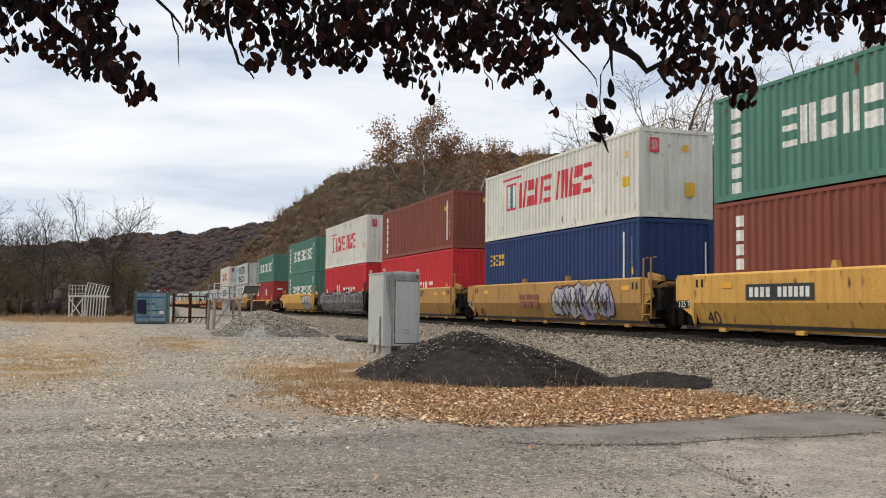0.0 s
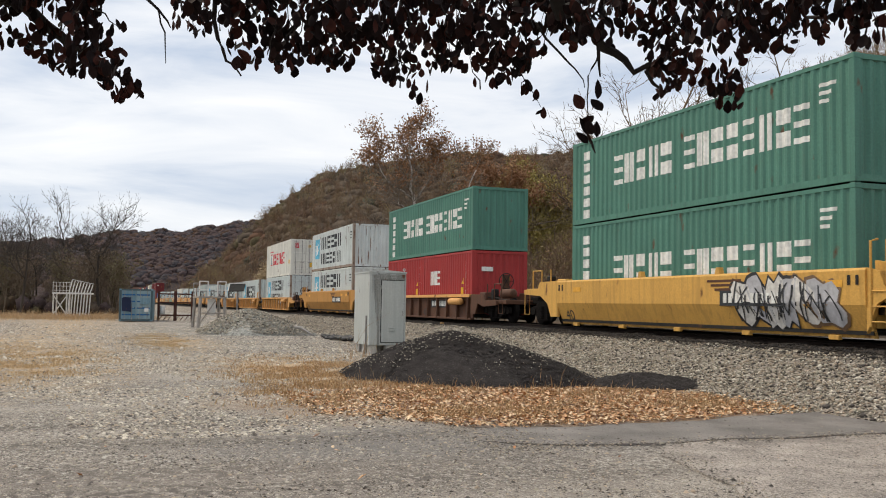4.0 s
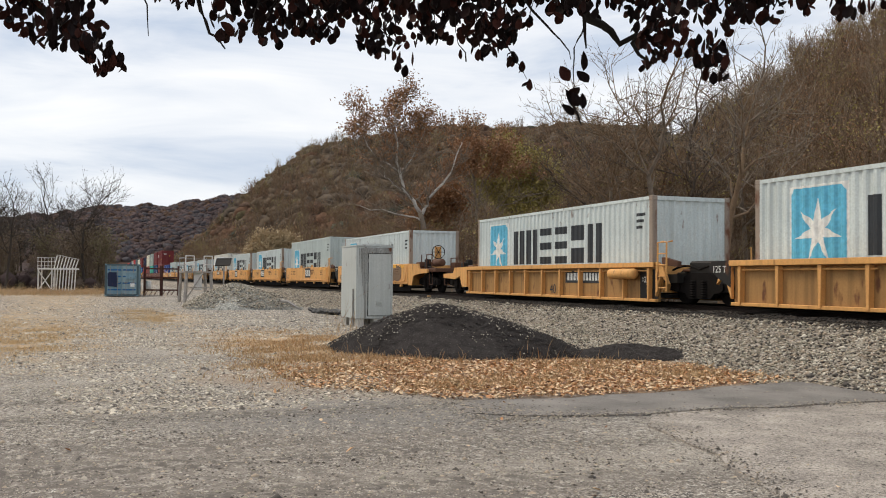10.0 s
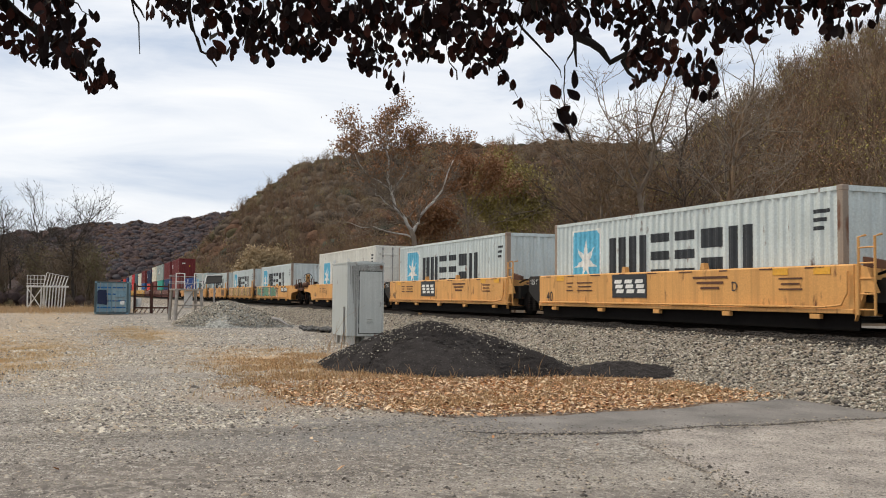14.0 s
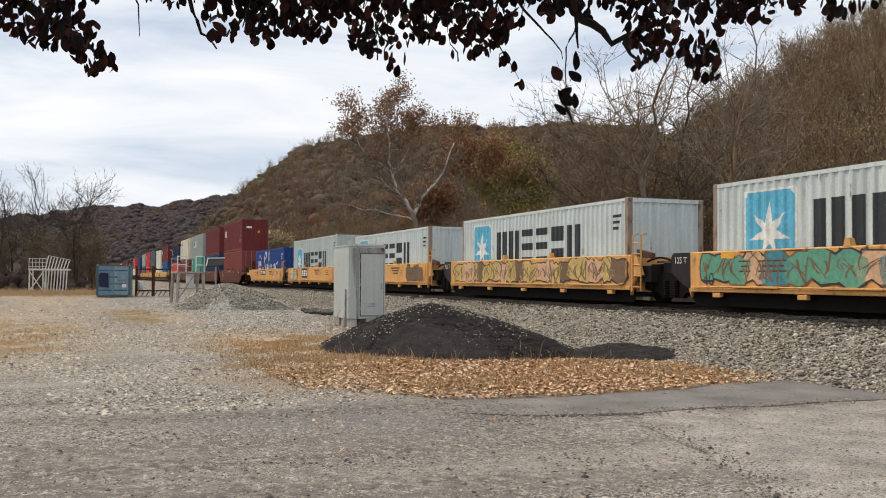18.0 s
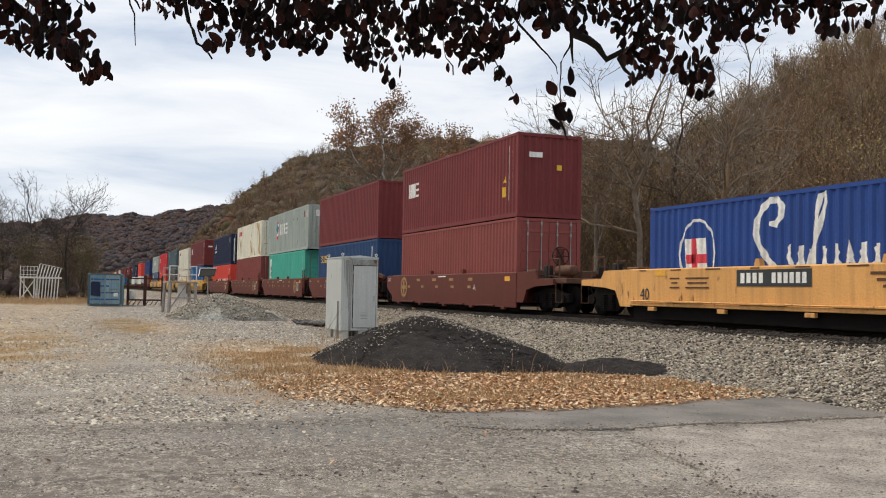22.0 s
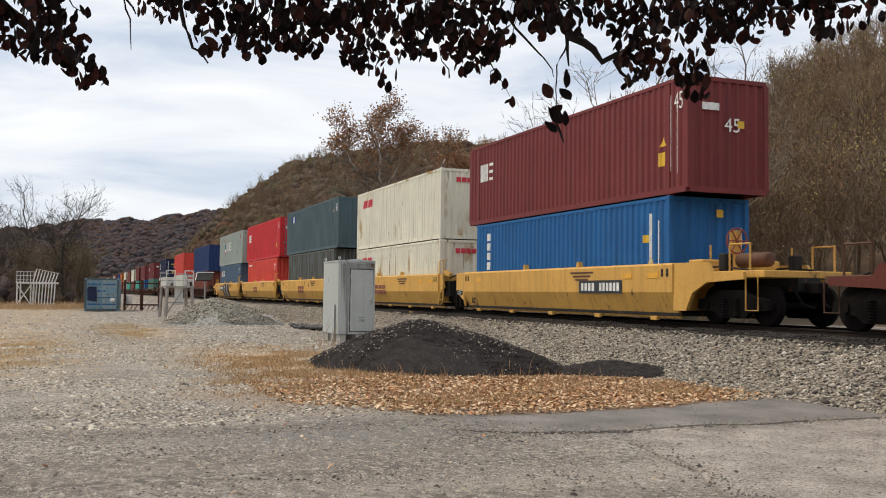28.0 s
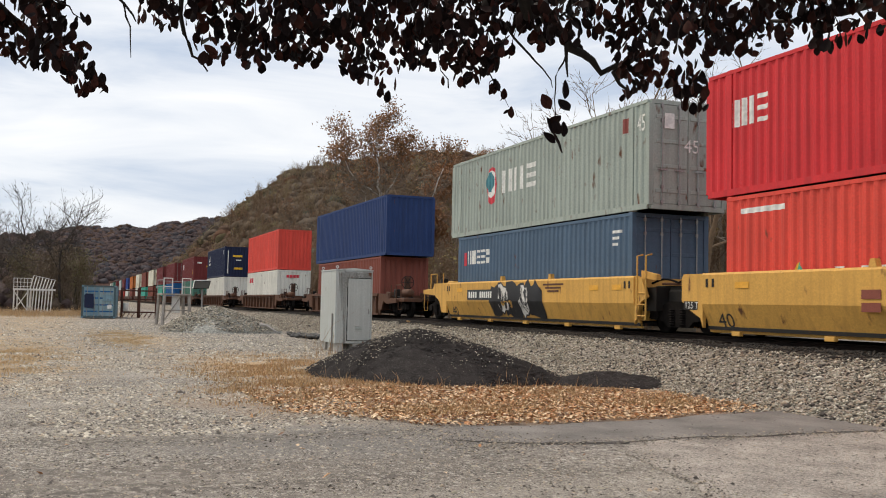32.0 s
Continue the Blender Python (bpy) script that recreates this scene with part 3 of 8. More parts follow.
stones("yard_gravel", 14000, far_yard, 0.034, ROCKS, "coarse pale gravel in the yard's far half", seed=43, half=True)
stones("ballast_spill", 15000, at_foot, 0.021, ROCKS, "ballast spilt at the foot of the track bed", seed=42)
stones("lane_crumbs", 7000, along_lane, 0.011, ROCKS[1:] + SOIL, "gravel crumbs strewn over the lane's edges", seed=41, half=True)


# ------------------------------------------------------------------ heaps
def heap_rise(r, sharp):
    """The height of a heap's flank, 1 at its rounded top and 0 at its foot."""
    u = (np.sqrt(r * r + 0.015) - 0.1225) / (math.sqrt(1.015) - 0.1225)
    return np.maximum(0, 1 - u) ** (1 / sharp)


def heap(name, label, cx, cy, rx, ry, h, turn, mat, sharp=1.3, lumps=0.16, seed=0, skew=0.0):
    """A tipped heap with uneven flanks; rx, ry: half its footprint."""
    v, f, N, R = [], [], 96, 26
    for i in range(R + 1):
        for k in range(N):
            a, r = 6.2832 * k / N, i / R
            w = 1 + 0.16 * noise.noise((math.cos(a) * 1.4, math.sin(a) * 1.4, seed))
            x, y = rx * (r * w * math.cos(a) + skew * (1 - r)), ry * r * w * math.sin(a)
            z = h * float(heap_rise(r, sharp)) * (1 + lumps * noise.noise((x * 1.1, y * 1.1, seed + 4))) + 0.05 * (noise.noise((x * 5, y * 5, seed)) + 0.6 * noise.noise((x * 12, y * 12, seed))) * min(1, 4 * (1 - r))
            v.append((x, y, z - 0.03))
    for i in range(R):
        for k in range(N):
            f.append((i * N + k, i * N + (k + 1) % N, (i + 1) * N + (k + 1) % N, (i + 1) * N + k))
    ob = tagged(new(name, mesh_of(name, v, f, [mat], smooth=True)), label, "heap")
    ob.matrix_world = pose(cx, cy, 0, 0, 0, turn)
    return ob


CINDER = material("black_cinders", (0.032, 0.028, 0.027), 1.0, 0, 0.5, 5, 45, 1.0, 30)
CINDER.node_tree.nodes["Principled BSDF"].inputs["Specular IOR Level"].default_value = 0.15
mix_in(CINDER, (0.09, 0.085, 0.08), noise_mask(CINDER, 26, 0.62, 0.7, detail=2))
CRUSHED = material("crushed_grey_rock", (0.25, 0.25, 0.228), 0.9, 0, 0.9, 9, 26, 0.9, 18)
heap("cinder_mound", "black cinder heap with pale stones on its flank", -19.25, 7.28, 3.1, 1.9, 1.0, 42, CINDER, 1.25, 0.16, seed=3, skew=-0.12)
heap("cinder_mound", "low black cinder heap at the lane's end", -16.9, 10.35, 1.65, 0.95, 0.29, 66, CINDER, 2.0, seed=5)
heap("gravel_mound", "grey crushed-rock heap in the yard", -48.5, 7.15, 3.0, 3.2, 1.22, 90, CRUSHED, 1.3, 0.05, seed=8, skew=-0.16)


def on_heap(cx, cy, rx, ry, h, turn, flat, skew=0.0):
    def place(rng, n):
        a, r = rng.uniform(0, 6.283, n), np.sqrt(rng.random(n)) * 0.97
        x, y = rx * (r * np.cos(a) + skew * (1 - r)), ry * r * np.sin(a)
        c, s = math.cos(radians(turn)), math.sin(radians(turn))
        return np.stack([cx + x * c - y * s, cy + x * s + y * c, h * heap_rise(r, flat)], 1)
    return place


def strewn(rng, n):
    """Pale stones on the cinders, thicker in some drifts."""
    p = on_heap(-19.25, 7.28, 3.05, 1.85, 1.09, 42, 1.25, -0.12)(rng, n)
    keep = [noise.noise((a * 0.9, b * 0.9, 5)) + 0.5 * rng.random() > 0.28 or (math.hypot(a + 17.3, b - 7.0) < 0.9 * rng.random() and rng.random() < 0.8) for a, b, _ in p]
    return p[np.array(keep)]


stones("heap_stones", 2600, strewn, 0.015, ROCKS[:2] + ROCKS[:1], "pale stones strewn over the cinder heap", seed=6)
stones("heap_cinders", 9000, on_heap(-19.25, 7.28, 3.08, 1.88, 1.01, 42, 1.25, -0.12), 0.020, [CINDER], "loose black cinders on the heap", seed=61, half=True)
stones("heap_stones", 8000, on_heap(-48.5, 7.15, 3.05, 3.25, 1.26, 90, 1.3, -0.16), 0.036, [ROCKS[0], ROCKS[0], ROCKS[1], ROCKS[1], ROCKS[3], ROCKS[2]], "crushed rocks on the gravel heap", seed=7)


# ------------------------------------------------------------------ dry leaves and grass
def in_strip(rng, n):
    x, y = -11.3 - 6.5 * rng.random(n) ** 1.3, rng.uniform(2.8, 11.2, n)
    d = np.hypot((x + 14.0) / 3.2, (y - 6.5) / 3.9) + rng.normal(0, 0.16, n)
    keep = (d < 1) & (x < lane_edge(y) + 0.08 * np.sin(y * 4.1) + rng.normal(0, 0.07, n))
    return np.stack([x[keep], y[keep], 0 * x[keep]], 1)


def dry_leaves(name, n, place, mats, label, seed):
    rng = np.random.default_rng(seed)
    p = place(rng, n)
    n = len(p)
    base = np.array([(-1, 0, 0.15), (-0.3, 0.55, 0.3), (0.45, 0.5, 0.25), (1, 0, 0.1), (0.45, -0.5, 0.25), (-0.3, -0.55, 0.3), (0, 0, 0)], np.float32)
    tri = np.array([(6, 0, 1), (6, 1, 2), (6, 2, 3), (6, 3, 4), (6, 4, 5), (6, 5, 0)], np.int32)
    v = base[None] * rng.uniform(0.7, 1.3, (n, 7, 3)) * rng.uniform(0.022, 0.048, (n, 1, 1))
    a, b = rng.uniform(0, 6.283, n)[:, None], rng.normal(0, 0.35, n)[:, None]
    x, z = v[..., 0] * np.cos(b) - v[..., 2] * np.sin(b), v[..., 0] * np.sin(b) + v[..., 2] * np.cos(b)
    v = np.stack([x * np.cos(a) - v[..., 1] * np.sin(a), x * np.sin(a) + v[..., 1] * np.cos(a), z], -1) + p[:, None]
    v[..., 2] += rng.uniform(0.0, 0.035, (n, 1))
    f = tri[None] + (np.arange(n) * 7)[:, None, None]
    return tagged(new(name, mesh_of(name, v.reshape(-1, 3), f.reshape(-1, 3), mats, np.repeat(rng.integers(0, len(mats), n), 6))), label, "leaves", kind="stuff")


def leaf_mat(name, c, rough=0.6, vary=0.3):
    return material(name, c, rough, 0, vary, 12, 60)


FALLEN = [leaf_mat("tan_leaf", (0.58, 0.33, 0.16)), leaf_mat("rust_leaf", (0.46, 0.21, 0.08)), leaf_mat("pale_leaf", (0.70, 0.52, 0.33)), leaf_mat("brown_leaf", (0.17, 0.08, 0.04))]
dry_leaves("fallen_leaves", 17000, in_strip, FALLEN + [FALLEN[0], FALLEN[2], FALLEN[2]], "fallen tan and rust leaves along the lane", 11)


def scattered(rng, n):
    return np.stack([rng.uniform(-20, -5, n), rng.uniform(-6, 6, n), np.zeros(n)], 1)


dry_leaves("fallen_leaves", 70, scattered, FALLEN, "few dry leaves blown over the yard", 12)


def grass(name, spots, per, height, mats, label, seed):
    """Dry blades, each a bent sliver; spots: (x, y, rx, ry) patches."""
    rng = np.random.default_rng(seed)
    V, F, I = [], [], []
    for cx, cy, rx, ry in spots:
        x, y = cx + rx * 0.55 * rng.normal(0, 1, per), cy + ry * 0.55 * rng.normal(0, 1, per)
        keep = np.array([noise.noise((i * 0.8, j * 0.8, 2)) + 0.7 * noise.noise((i * 2.9, j * 2.9, 5)) + rng.normal(0, 0.25) > 0.0 for i, j in zip(x, y)]) & ((x < lane_edge(y)) | (y < 3))
        V.append(np.stack([x[keep], y[keep]], 1))
    p = np.concatenate(V)
    n = len(p)
    h, w = height * rng.lognormal(0, 0.45, n), rng.uniform(0.004, 0.010, n)
    a, lean = rng.uniform(0, 6.283, n), rng.normal(0, 0.45, (n, 2))
    dx, dy = np.cos(a) * w, np.sin(a) * w
    v = np.zeros((n, 5, 3))
    v[:, 0] = np.stack([p[:, 0] - dx, p[:, 1] - dy, 0 * h], 1)
    v[:, 1] = np.stack([p[:, 0] + dx, p[:, 1] + dy, 0 * h], 1)
    mx, my = p[:, 0] + lean[:, 0] * h * 0.35, p[:, 1] + lean[:, 1] * h * 0.35
    v[:, 2] = np.stack([mx + dx * 0.7, my + dy * 0.7, h * 0.6], 1)
    v[:, 3] = np.stack([mx - dx * 0.7, my - dy * 0.7, h * 0.6], 1)
    v[:, 4] = np.stack([p[:, 0] + lean[:, 0] * h, p[:, 1] + lean[:, 1] * h, h], 1)
    f = np.array([(0, 1, 2), (0, 2, 3), (3, 2, 4)])[None] + (np.arange(n) * 5)[:, None, None]
    return tagged(new(name, mesh_of(name, v.reshape(-1, 3), f.reshape(-1, 3), mats, np.repeat(rng.integers(0, len(mats), n), 3))), label, "grass", kind="stuff")


HAY = [leaf_mat("straw_blade", (0.56, 0.39, 0.20)), leaf_mat("rust_blade", (0.40, 0.23, 0.10)), leaf_mat("dun_blade", (0.34, 0.23, 0.12))]
grass("dry_grass", [(-20.0, 4.0, 3.4, 1.6), (-17.0, 5.6, 2.4, 2.4), (-15.5, 8.6, 2.2, 2.2), (-24, 4.8, 4.0, 1.8), (-16.5, 3.6, 2.4, 1.4), (-13.2, 5.6, 1.1, 1.5), (-13.6, 8.4, 1.0, 1.6)], 12000, 0.036, HAY, "dry rust-brown grass round the cinder mound", 21)
grass("dry_grass", [(-31, -3.5, 7, 3), (-25.5, -1.6, 6, 1.7), (-40, 2, 9, 1.2)], 22000, 0.026, HAY[:1], "short straw-coloured grass in the yard", 22)
grass("dry_grass", [(-94, -7, 12, 5), (-92, 1, 10, 3), (-86, -4, 9, 6)], 9000, 0.28, HAY, "tall dry grass by the white stand", 23)
grass("weed_stalks", [(-27.6, 6.9, 0.5, 0.5), (-28.4, 7.2, 0.5, 0.4)], 16, 0.75, HAY[2:], "tall thin dead stalks by the cabinet", 25)
grass("weed_stalks", [(-26.6, 7.0, 0.6, 0.8), (-15.8, 8.5, 1.4, 1.6), (-17.3, 6.2, 1.4, 1.4), (-16.6, 7.4, 1.0, 1.2), (-18.3, 5.0, 1.2, 0.8)], 70, 0.15, HAY[1:], "thin dead weed stalks by the cabinet", 24)


# ------------------------------------------------------------------ relay cabinet
def relay_cabinet():
    grey = paint("cabinet_grey_paint", (0.47, 0.495, 0.475), 0.3, 0.5, 0.35, 0.12)
    streaked = paint("streaked_grey_paint", (0.27, 0.275, 0.26), 0.5, 0.6, 0.9, 0.4)
    seal = material("door_gap", (0.03, 0.03, 0.03), 0.9)
    cab = thing("relay_cabinet", "grey weathered steel signal cabinet on concrete blocks", "cabinet", at=pose(-30.3, 8.42, 0))
    D, W, H, B = 0.95, 0.60, 2.62, 0.27
    part("body", Geo().box(-D, D, -W, W, B, H - 0.06, 0.012), grey, cab)
    part("roof", Geo().add([(-D - .018, -W - .018, H - .06), (D + .018, -W - .018, H - .06), (D + .018, W + .018, H - .06), (-D - .018, W + .018, H - .06),
                            (-D - .018, -W - .018, H - .02), (D + .018, -W - .018, H - .02), (D + .018, W + .018, H - .02), (-D - .018, W + .018, H - .02), (-D, 0, H + .03), (D, 0, H + .03)],
                           [(3, 2, 1, 0), (0, 1, 5, 4), (2, 3, 7, 6), (1, 2, 6, 9, 5), (3, 0, 4, 8, 7), (4, 5, 9, 8), (6, 7, 8, 9)]), grey, cab)
    part("door_seal", Geo().box(D, D + 0.010, -0.225, 0.56, B + 0.08, H - 0.285), seal, cab)
    door = part("door", Geo().box(D, D + 0.03, -0.20, 0.54, B + 0.10, H - 0.30, 0.008), grey, cab)
    for z in (0.42, 2.12):
        for k in range(4):
            part("louvre", Geo().add([(D + 0.031, 0.05, B + z + 0.045 * k), (D + 0.031, 0.25, B + z + 0.045 * k), (D + 0.05, 0.25, B + z + 0.045 * k - 0.012), (D + 0.05, 0.05, B + z + 0.045 * k - 0.012),
                                      (D + 0.031, 0.05, B + z + 0.045 * k - 0.03), (D + 0.031, 0.25, B + z + 0.045 * k - 0.03)], [(0, 3, 2, 1), (3, 4, 5, 2), (0, 4, 3), (1, 2, 5)]), grey, door)
    part("handle", Geo().tube([(D + 0.03, 0.47, 1.22), (D + 0.075, 0.47, 1.22), (D + 0.075, 0.47, 1.36), (D + 0.03, 0.47, 1.36)], 0.012), STEEL, door, "worn steel door handle")
    for z in (0.55, 1.3, 2.05):
        part("hinge", Geo().tube([(D + 0.02, -0.215, z), (D + 0.02, -0.215, z + 0.12)], 0.014), STEEL, door)
    for y in (-W + 0.07, -0.30, 0.585):
        part("corner_strip", Geo().box(D, D + 0.02, y - 0.035, y + (0.035 if y < 0.5 else 0.014), B + 0.02, H - 0.08, 0.004), streaked if y == -0.30 else grey, cab)
    part("lintel_strip", Geo().box(D, D + 0.045, -0.26, 0.57, H - 0.28, H - 0.10, 0.006), streaked, cab)
    part("conduit", Geo().tube([(D - 0.25, -W - 0.03, 0.1), (D - 0.25, -W - 0.03, 1.2)], 0.025), STEEL, cab)
    eye_paint = material("galvanised_eye", (0.55, 0.56, 0.55), 0.6, 0.2, 0.2)
    for x in (-D + 0.06, D - 0.06):
        for y in (-W + 0.05, W - 0.05):
            ring = [(x, y + 0.036 * math.cos(a), H + 0.055 + 0.036 * math.sin(a)) for a in np.linspace(-1.57, 4.71, 13)]
            part("lifting_eye", Geo().tube([(x, y, H - 0.03)] + ring, 0.014, 6), eye_paint, cab, "galvanised lifting eye")
    for y, z0, w in ((-0.40, 1.3, 0.030), (-0.35, 0.9, 0.022), (-0.44, 1.7, 0.018), (-0.26, 1.5, 0.016), (-0.5, 1.9, 0.014)):
        part("run_stain", Geo().add([(D + 0.0215, y - w, H - 0.12), (D + 0.0215, y + w, H - 0.12), (D + 0.0215, y + 0.3 * w, z0), (D + 0.0215, y - 0.2 * w, z0)], [(0, 3, 2, 1)]), streaked, cab, "dark water stain")
    block_mat = material("concrete_block", (0.45, 0.43, 0.39), 0.95, 0, 0.3, 6, 60, 0.4)
    for x in (-0.75, 0.0, 0.72):
        for y in (-0.42, 0.1, 0.45):
            part("block", Geo().box(x - 0.2, x + 0.2, y - 0.1, y + 0.1, 0, B, 0.01), block_mat, cab, "concrete footing block")
    return cab


relay_cabinet()

# a black hose and debris between the heap and the cabinet
RUBBER = material("black_rubber", (0.02, 0.02, 0.02), 0.6, 0, 0.3, 5, 40)
hose = Geo()
for k in range(4):
    pts = [(-42.6 + 4.3 * u / 13 + 0.25 * math.sin(u * 0.9 + k), 9.3 + 0.02 * u + 0.20 * math.sin(u * 0.8 + k * 2), 0.06 + 0.035 * k + 0.05 * math.sin(u * 1.1 + k)) for u in range(14)]
    hose.tube(pts, 0.06, 6)
tagged(new("cable_coil", hose.mesh("cable_coil", True)), "black tangled cable lying beside the ballast", "cable").data.materials.append(RUBBER)
pipe = Geo().tube([(-46.0, 8.6, 0.42), (-45.5, 8.8, 0.40), (-45.0, 9.05, 0.2), (-44.5, 9.25, 0.05)], [0.08, 0.07, 0.05, 0.03], 8)
tagged(new("pipe", pipe.mesh("pipe", True)), "pale bent pipe lying on the gravel heap's foot", "pipe").data.materials.append(material("pale_pipe", (0.22, 0.21, 0.20), 0.6))
marker = thing("track_marker", "small faded yellow block beside the rail", "marker", at=pose(-37.5, 13.1, 0.8))
part("block", Geo().box(-0.11, 0.11, -0.05, 0.05, 0, 0.07, 0.01), AMBERED, marker)

# ------------------------------------------------------------------ stands in the yard
TIMBER = material("grey_timber", (0.32, 0.29, 0.255), 0.9, 0, 0.35, 3, 40, 0.3)
WHITEWASH = material("white_painted_steel", (0.66, 0.64, 0.60), 0.6, 0, 0.2, 3, 30)


def platform_stand():
    st = thing("inspection_stand", "grey timber and steel platform stand with railings", "platform", at=pose(-59.5, 5.9, 0, 0, 0, 8))
    w, d, h = 0.84, 0.8, 1.78
    part("deck", Geo().box(-d, d, -w, w, h, h + 0.1, 0.01), TIMBER, st)
    for x in (-d + 0.08, d - 0.08):
        for y in (-w + 0.12, w - 0.12):
            part("leg", Geo().tube([(x * 1.05, y * 1.12, 0), (x, y, h)], 0.10, 4), TIMBER, st)
    part("brace", Geo().tube([(d - 0.05, -w * 0.95, 0.15), (d - 0.05, 0.2, h - 0.1)], 0.04, 4), TIMBER, st)
    part("brace", Geo().tube([(d - 0.05, -w * 0.95, 0.9), (d - 0.05, w * 0.9, 0.9)], 0.035, 4), TIMBER, st)
    part("panel", Geo().box(d - 0.3, d - 0.26, -0.25, 0.25, 0.75, 1.75, 0.01), WHITEWASH, st, "white steel panel")
    for y in (-w + 0.05, w - 0.05):
        for dy in (0, 0.5):
            yy = y + (dy if y < 0 else -dy)
            part("post", Geo().tube([(d - 0.06, yy, h), (d - 0.06, yy, h + 1.02)], 0.034), WHITEWASH, st)
        a, b = sorted((y, y + (0.5 if y < 0 else -0.5)))
        for z in (0.5, 1.0):
            part("rail", Geo().tube([(d - 0.06, a, h + z), (d - 0.06, b, h + z)], 0.032), WHITEWASH, st)
    for z in (0.42, 0.85):
        part("rail", Geo().tube([(-d + 0.06, -w, h + z), (-d + 0.06, w, h + z)], 0.022), STEEL, st)
    for y in (-w + 0.03, w - 0.03):
        part("post", Geo().tube([(-d + 0.06, y, h), (-d + 0.06, y, h + 0.9)], 0.022), STEEL, st)
    for z in (0.5, 0.9):
        part("rail", Geo().tube([(-d, -w + 0.02, h + z), (d, -w + 0.02, h + z)], 0.02), STEEL, st)
    return st


def panel_post():
    st = thing("panel_post", "thin steel post with a tilted dark panel behind the gravel heap", "post", at=pose(-53.2, 6.75, 0, 0, 0, -4))
    part("post", Geo().tube([(0, 0, 0), (0, 0, 2.2)], 0.045, 8), STEEL, st)
    part("panel", Geo().add([(0.28, -0.50, 2.16), (0.28, 0.32, 2.20), (-0.22, 0.44, 2.58), (-0.22, -0.38, 2.56), (0.25, -0.50, 2.12), (0.25, 0.32, 2.16), (-0.25, 0.44, 2.54), (-0.25, -0.38, 2.52)],
                            [(0, 1, 2, 3), (7, 6, 5, 4), (0, 4, 5, 1), (1, 5, 6, 2), (2, 6, 7, 3), (3, 7, 4, 0)]), M["car_dark"], st, "dark tilted panel")
    part("edge_strip", Geo().tube([(-0.24, -0.42, 2.58), (-0.24, 0.48, 2.61)], 0.035, 6), WHITEWASH, st, "white top edge")
    part("edge_strip", Geo().tube([(-0.24, -0.42, 2.58), (0.28, -0.52, 2.16)], 0.025, 6), WHITEWASH, st, "white side edge")
    return st


def white_stand():
    st = thing("white_stand", "white painted steel stand with leaning battens", "stand", at=pose(-99.5, -3.0, 0, 0, 0, -6))
    h, w, d = 2.1, 1.75, 1.1
    part("deck", Geo().box(-d, d, -w, w, h, h + 0.16, 0.01), WHITEWASH, st)
    for y in (-w + 0.1, -0.45):
        for x in (-d + 0.1, d - 0.1):
            part("leg", Geo().tube([(x, y, 0), (x, y, h)], 0.07, 4), WHITEWASH, st)
    part("brace", Geo().tube([(d, -w + 0.1, 0.1), (d, -0.4, h - 0.1)], 0.05, 4), WHITEWASH, st)
    part("brace", Geo().tube([(d, -0.4, 0.1), (d, -w + 0.1, h - 0.1)], 0.05, 4), WHITEWASH, st)
    for k in range(8):
        y = -0.25 + 0.27 * k
        part("batten", Geo().tube([(d, y - 0.05, 0.05), (d, y + 0.06, h)], 0.055, 4), WHITEWASH, st)
        part("batten", Geo().tube([(d - 0.1, y - 0.02, h + 0.1), (d - 0.3, y + 0.22, h + 1.35 - 0.06 * k)], 0.05, 4), WHITEWASH, st)
    for k in range(6):
        y = -w + 0.06 + 0.3 * k
        part("post", Geo().tube([(d, y, h), (d, y, h + 1.15)], 0.025), WHITEWASH, st)
    for z in (0.35, 0.75, 1.12):
        part("rail", Geo().tube([(d, -w, h + z), (d, -0.15, h + z)], 0.025), WHITEWASH, st)
    part("rail", Geo().tube([(d - 0.1, 0.0, h + 1.4), (d - 0.35, w + 0.2, h + 1.0)], 0.03), WHITEWASH, st)
    return st


RUSTY = paint("rusty_rack_paint", (0.075, 0.03, 0.022), 0.7, 0.7)


def steel_rack(x, y, w, turn):
    r = thing("steel_rack", "rusty brown steel storage rack in the yard", "rack", "racks in the yard", pose(x, y, 0, 0, 0, turn))
    for yy in (-w / 2, w / 2):
        for xx in (-0.5, 0.5):
            part("post", Geo().box(xx - 0.06, xx + 0.06, yy - 0.045, yy + 0.045, 0, 2.4), RUSTY, r)
    for z in (0.40, 1.42, 2.1):
        for xx in (-0.5, 0.5):
            part("beam", Geo().box(xx - 0.05, xx + 0.05, -w / 2, w / 2, z, z + 0.10), RUSTY, r)
    for k in range(int(w / 0.35)):
        part("slat", Geo().tube([(0.5, -w / 2 + 0.35 * k, 0.05), (0.5, -w / 2 + 0.35 * k + 0.25, 0.45)], 0.03, 4), RUSTY, r)
    return r


platform_stand()
panel_post()
white_stand()
for x, y, w, turn in ((-80, 4.6, 1.26, 2), (-80.2, 5.95, 1.3, 1)):
    steel_rack(x, y, w, turn)
drum = thing("white_drum", "white plastic drum on the rusty rack", "drum", at=pose(-79.55, 4.25, 0.54))
part("body", Geo().tube([(0, 0, 0), (0, 0, 0.02), (0, 0, 0.62), (0, 0, 0.66)], [0.2, 0.22, 0.22, 0.18], 14), WHITEWASH, drum, smooth=True)


# ------------------------------------------------------------------ shipping containers
PITCH, DEEP, HALF = 0.278, 0.036, 1.219


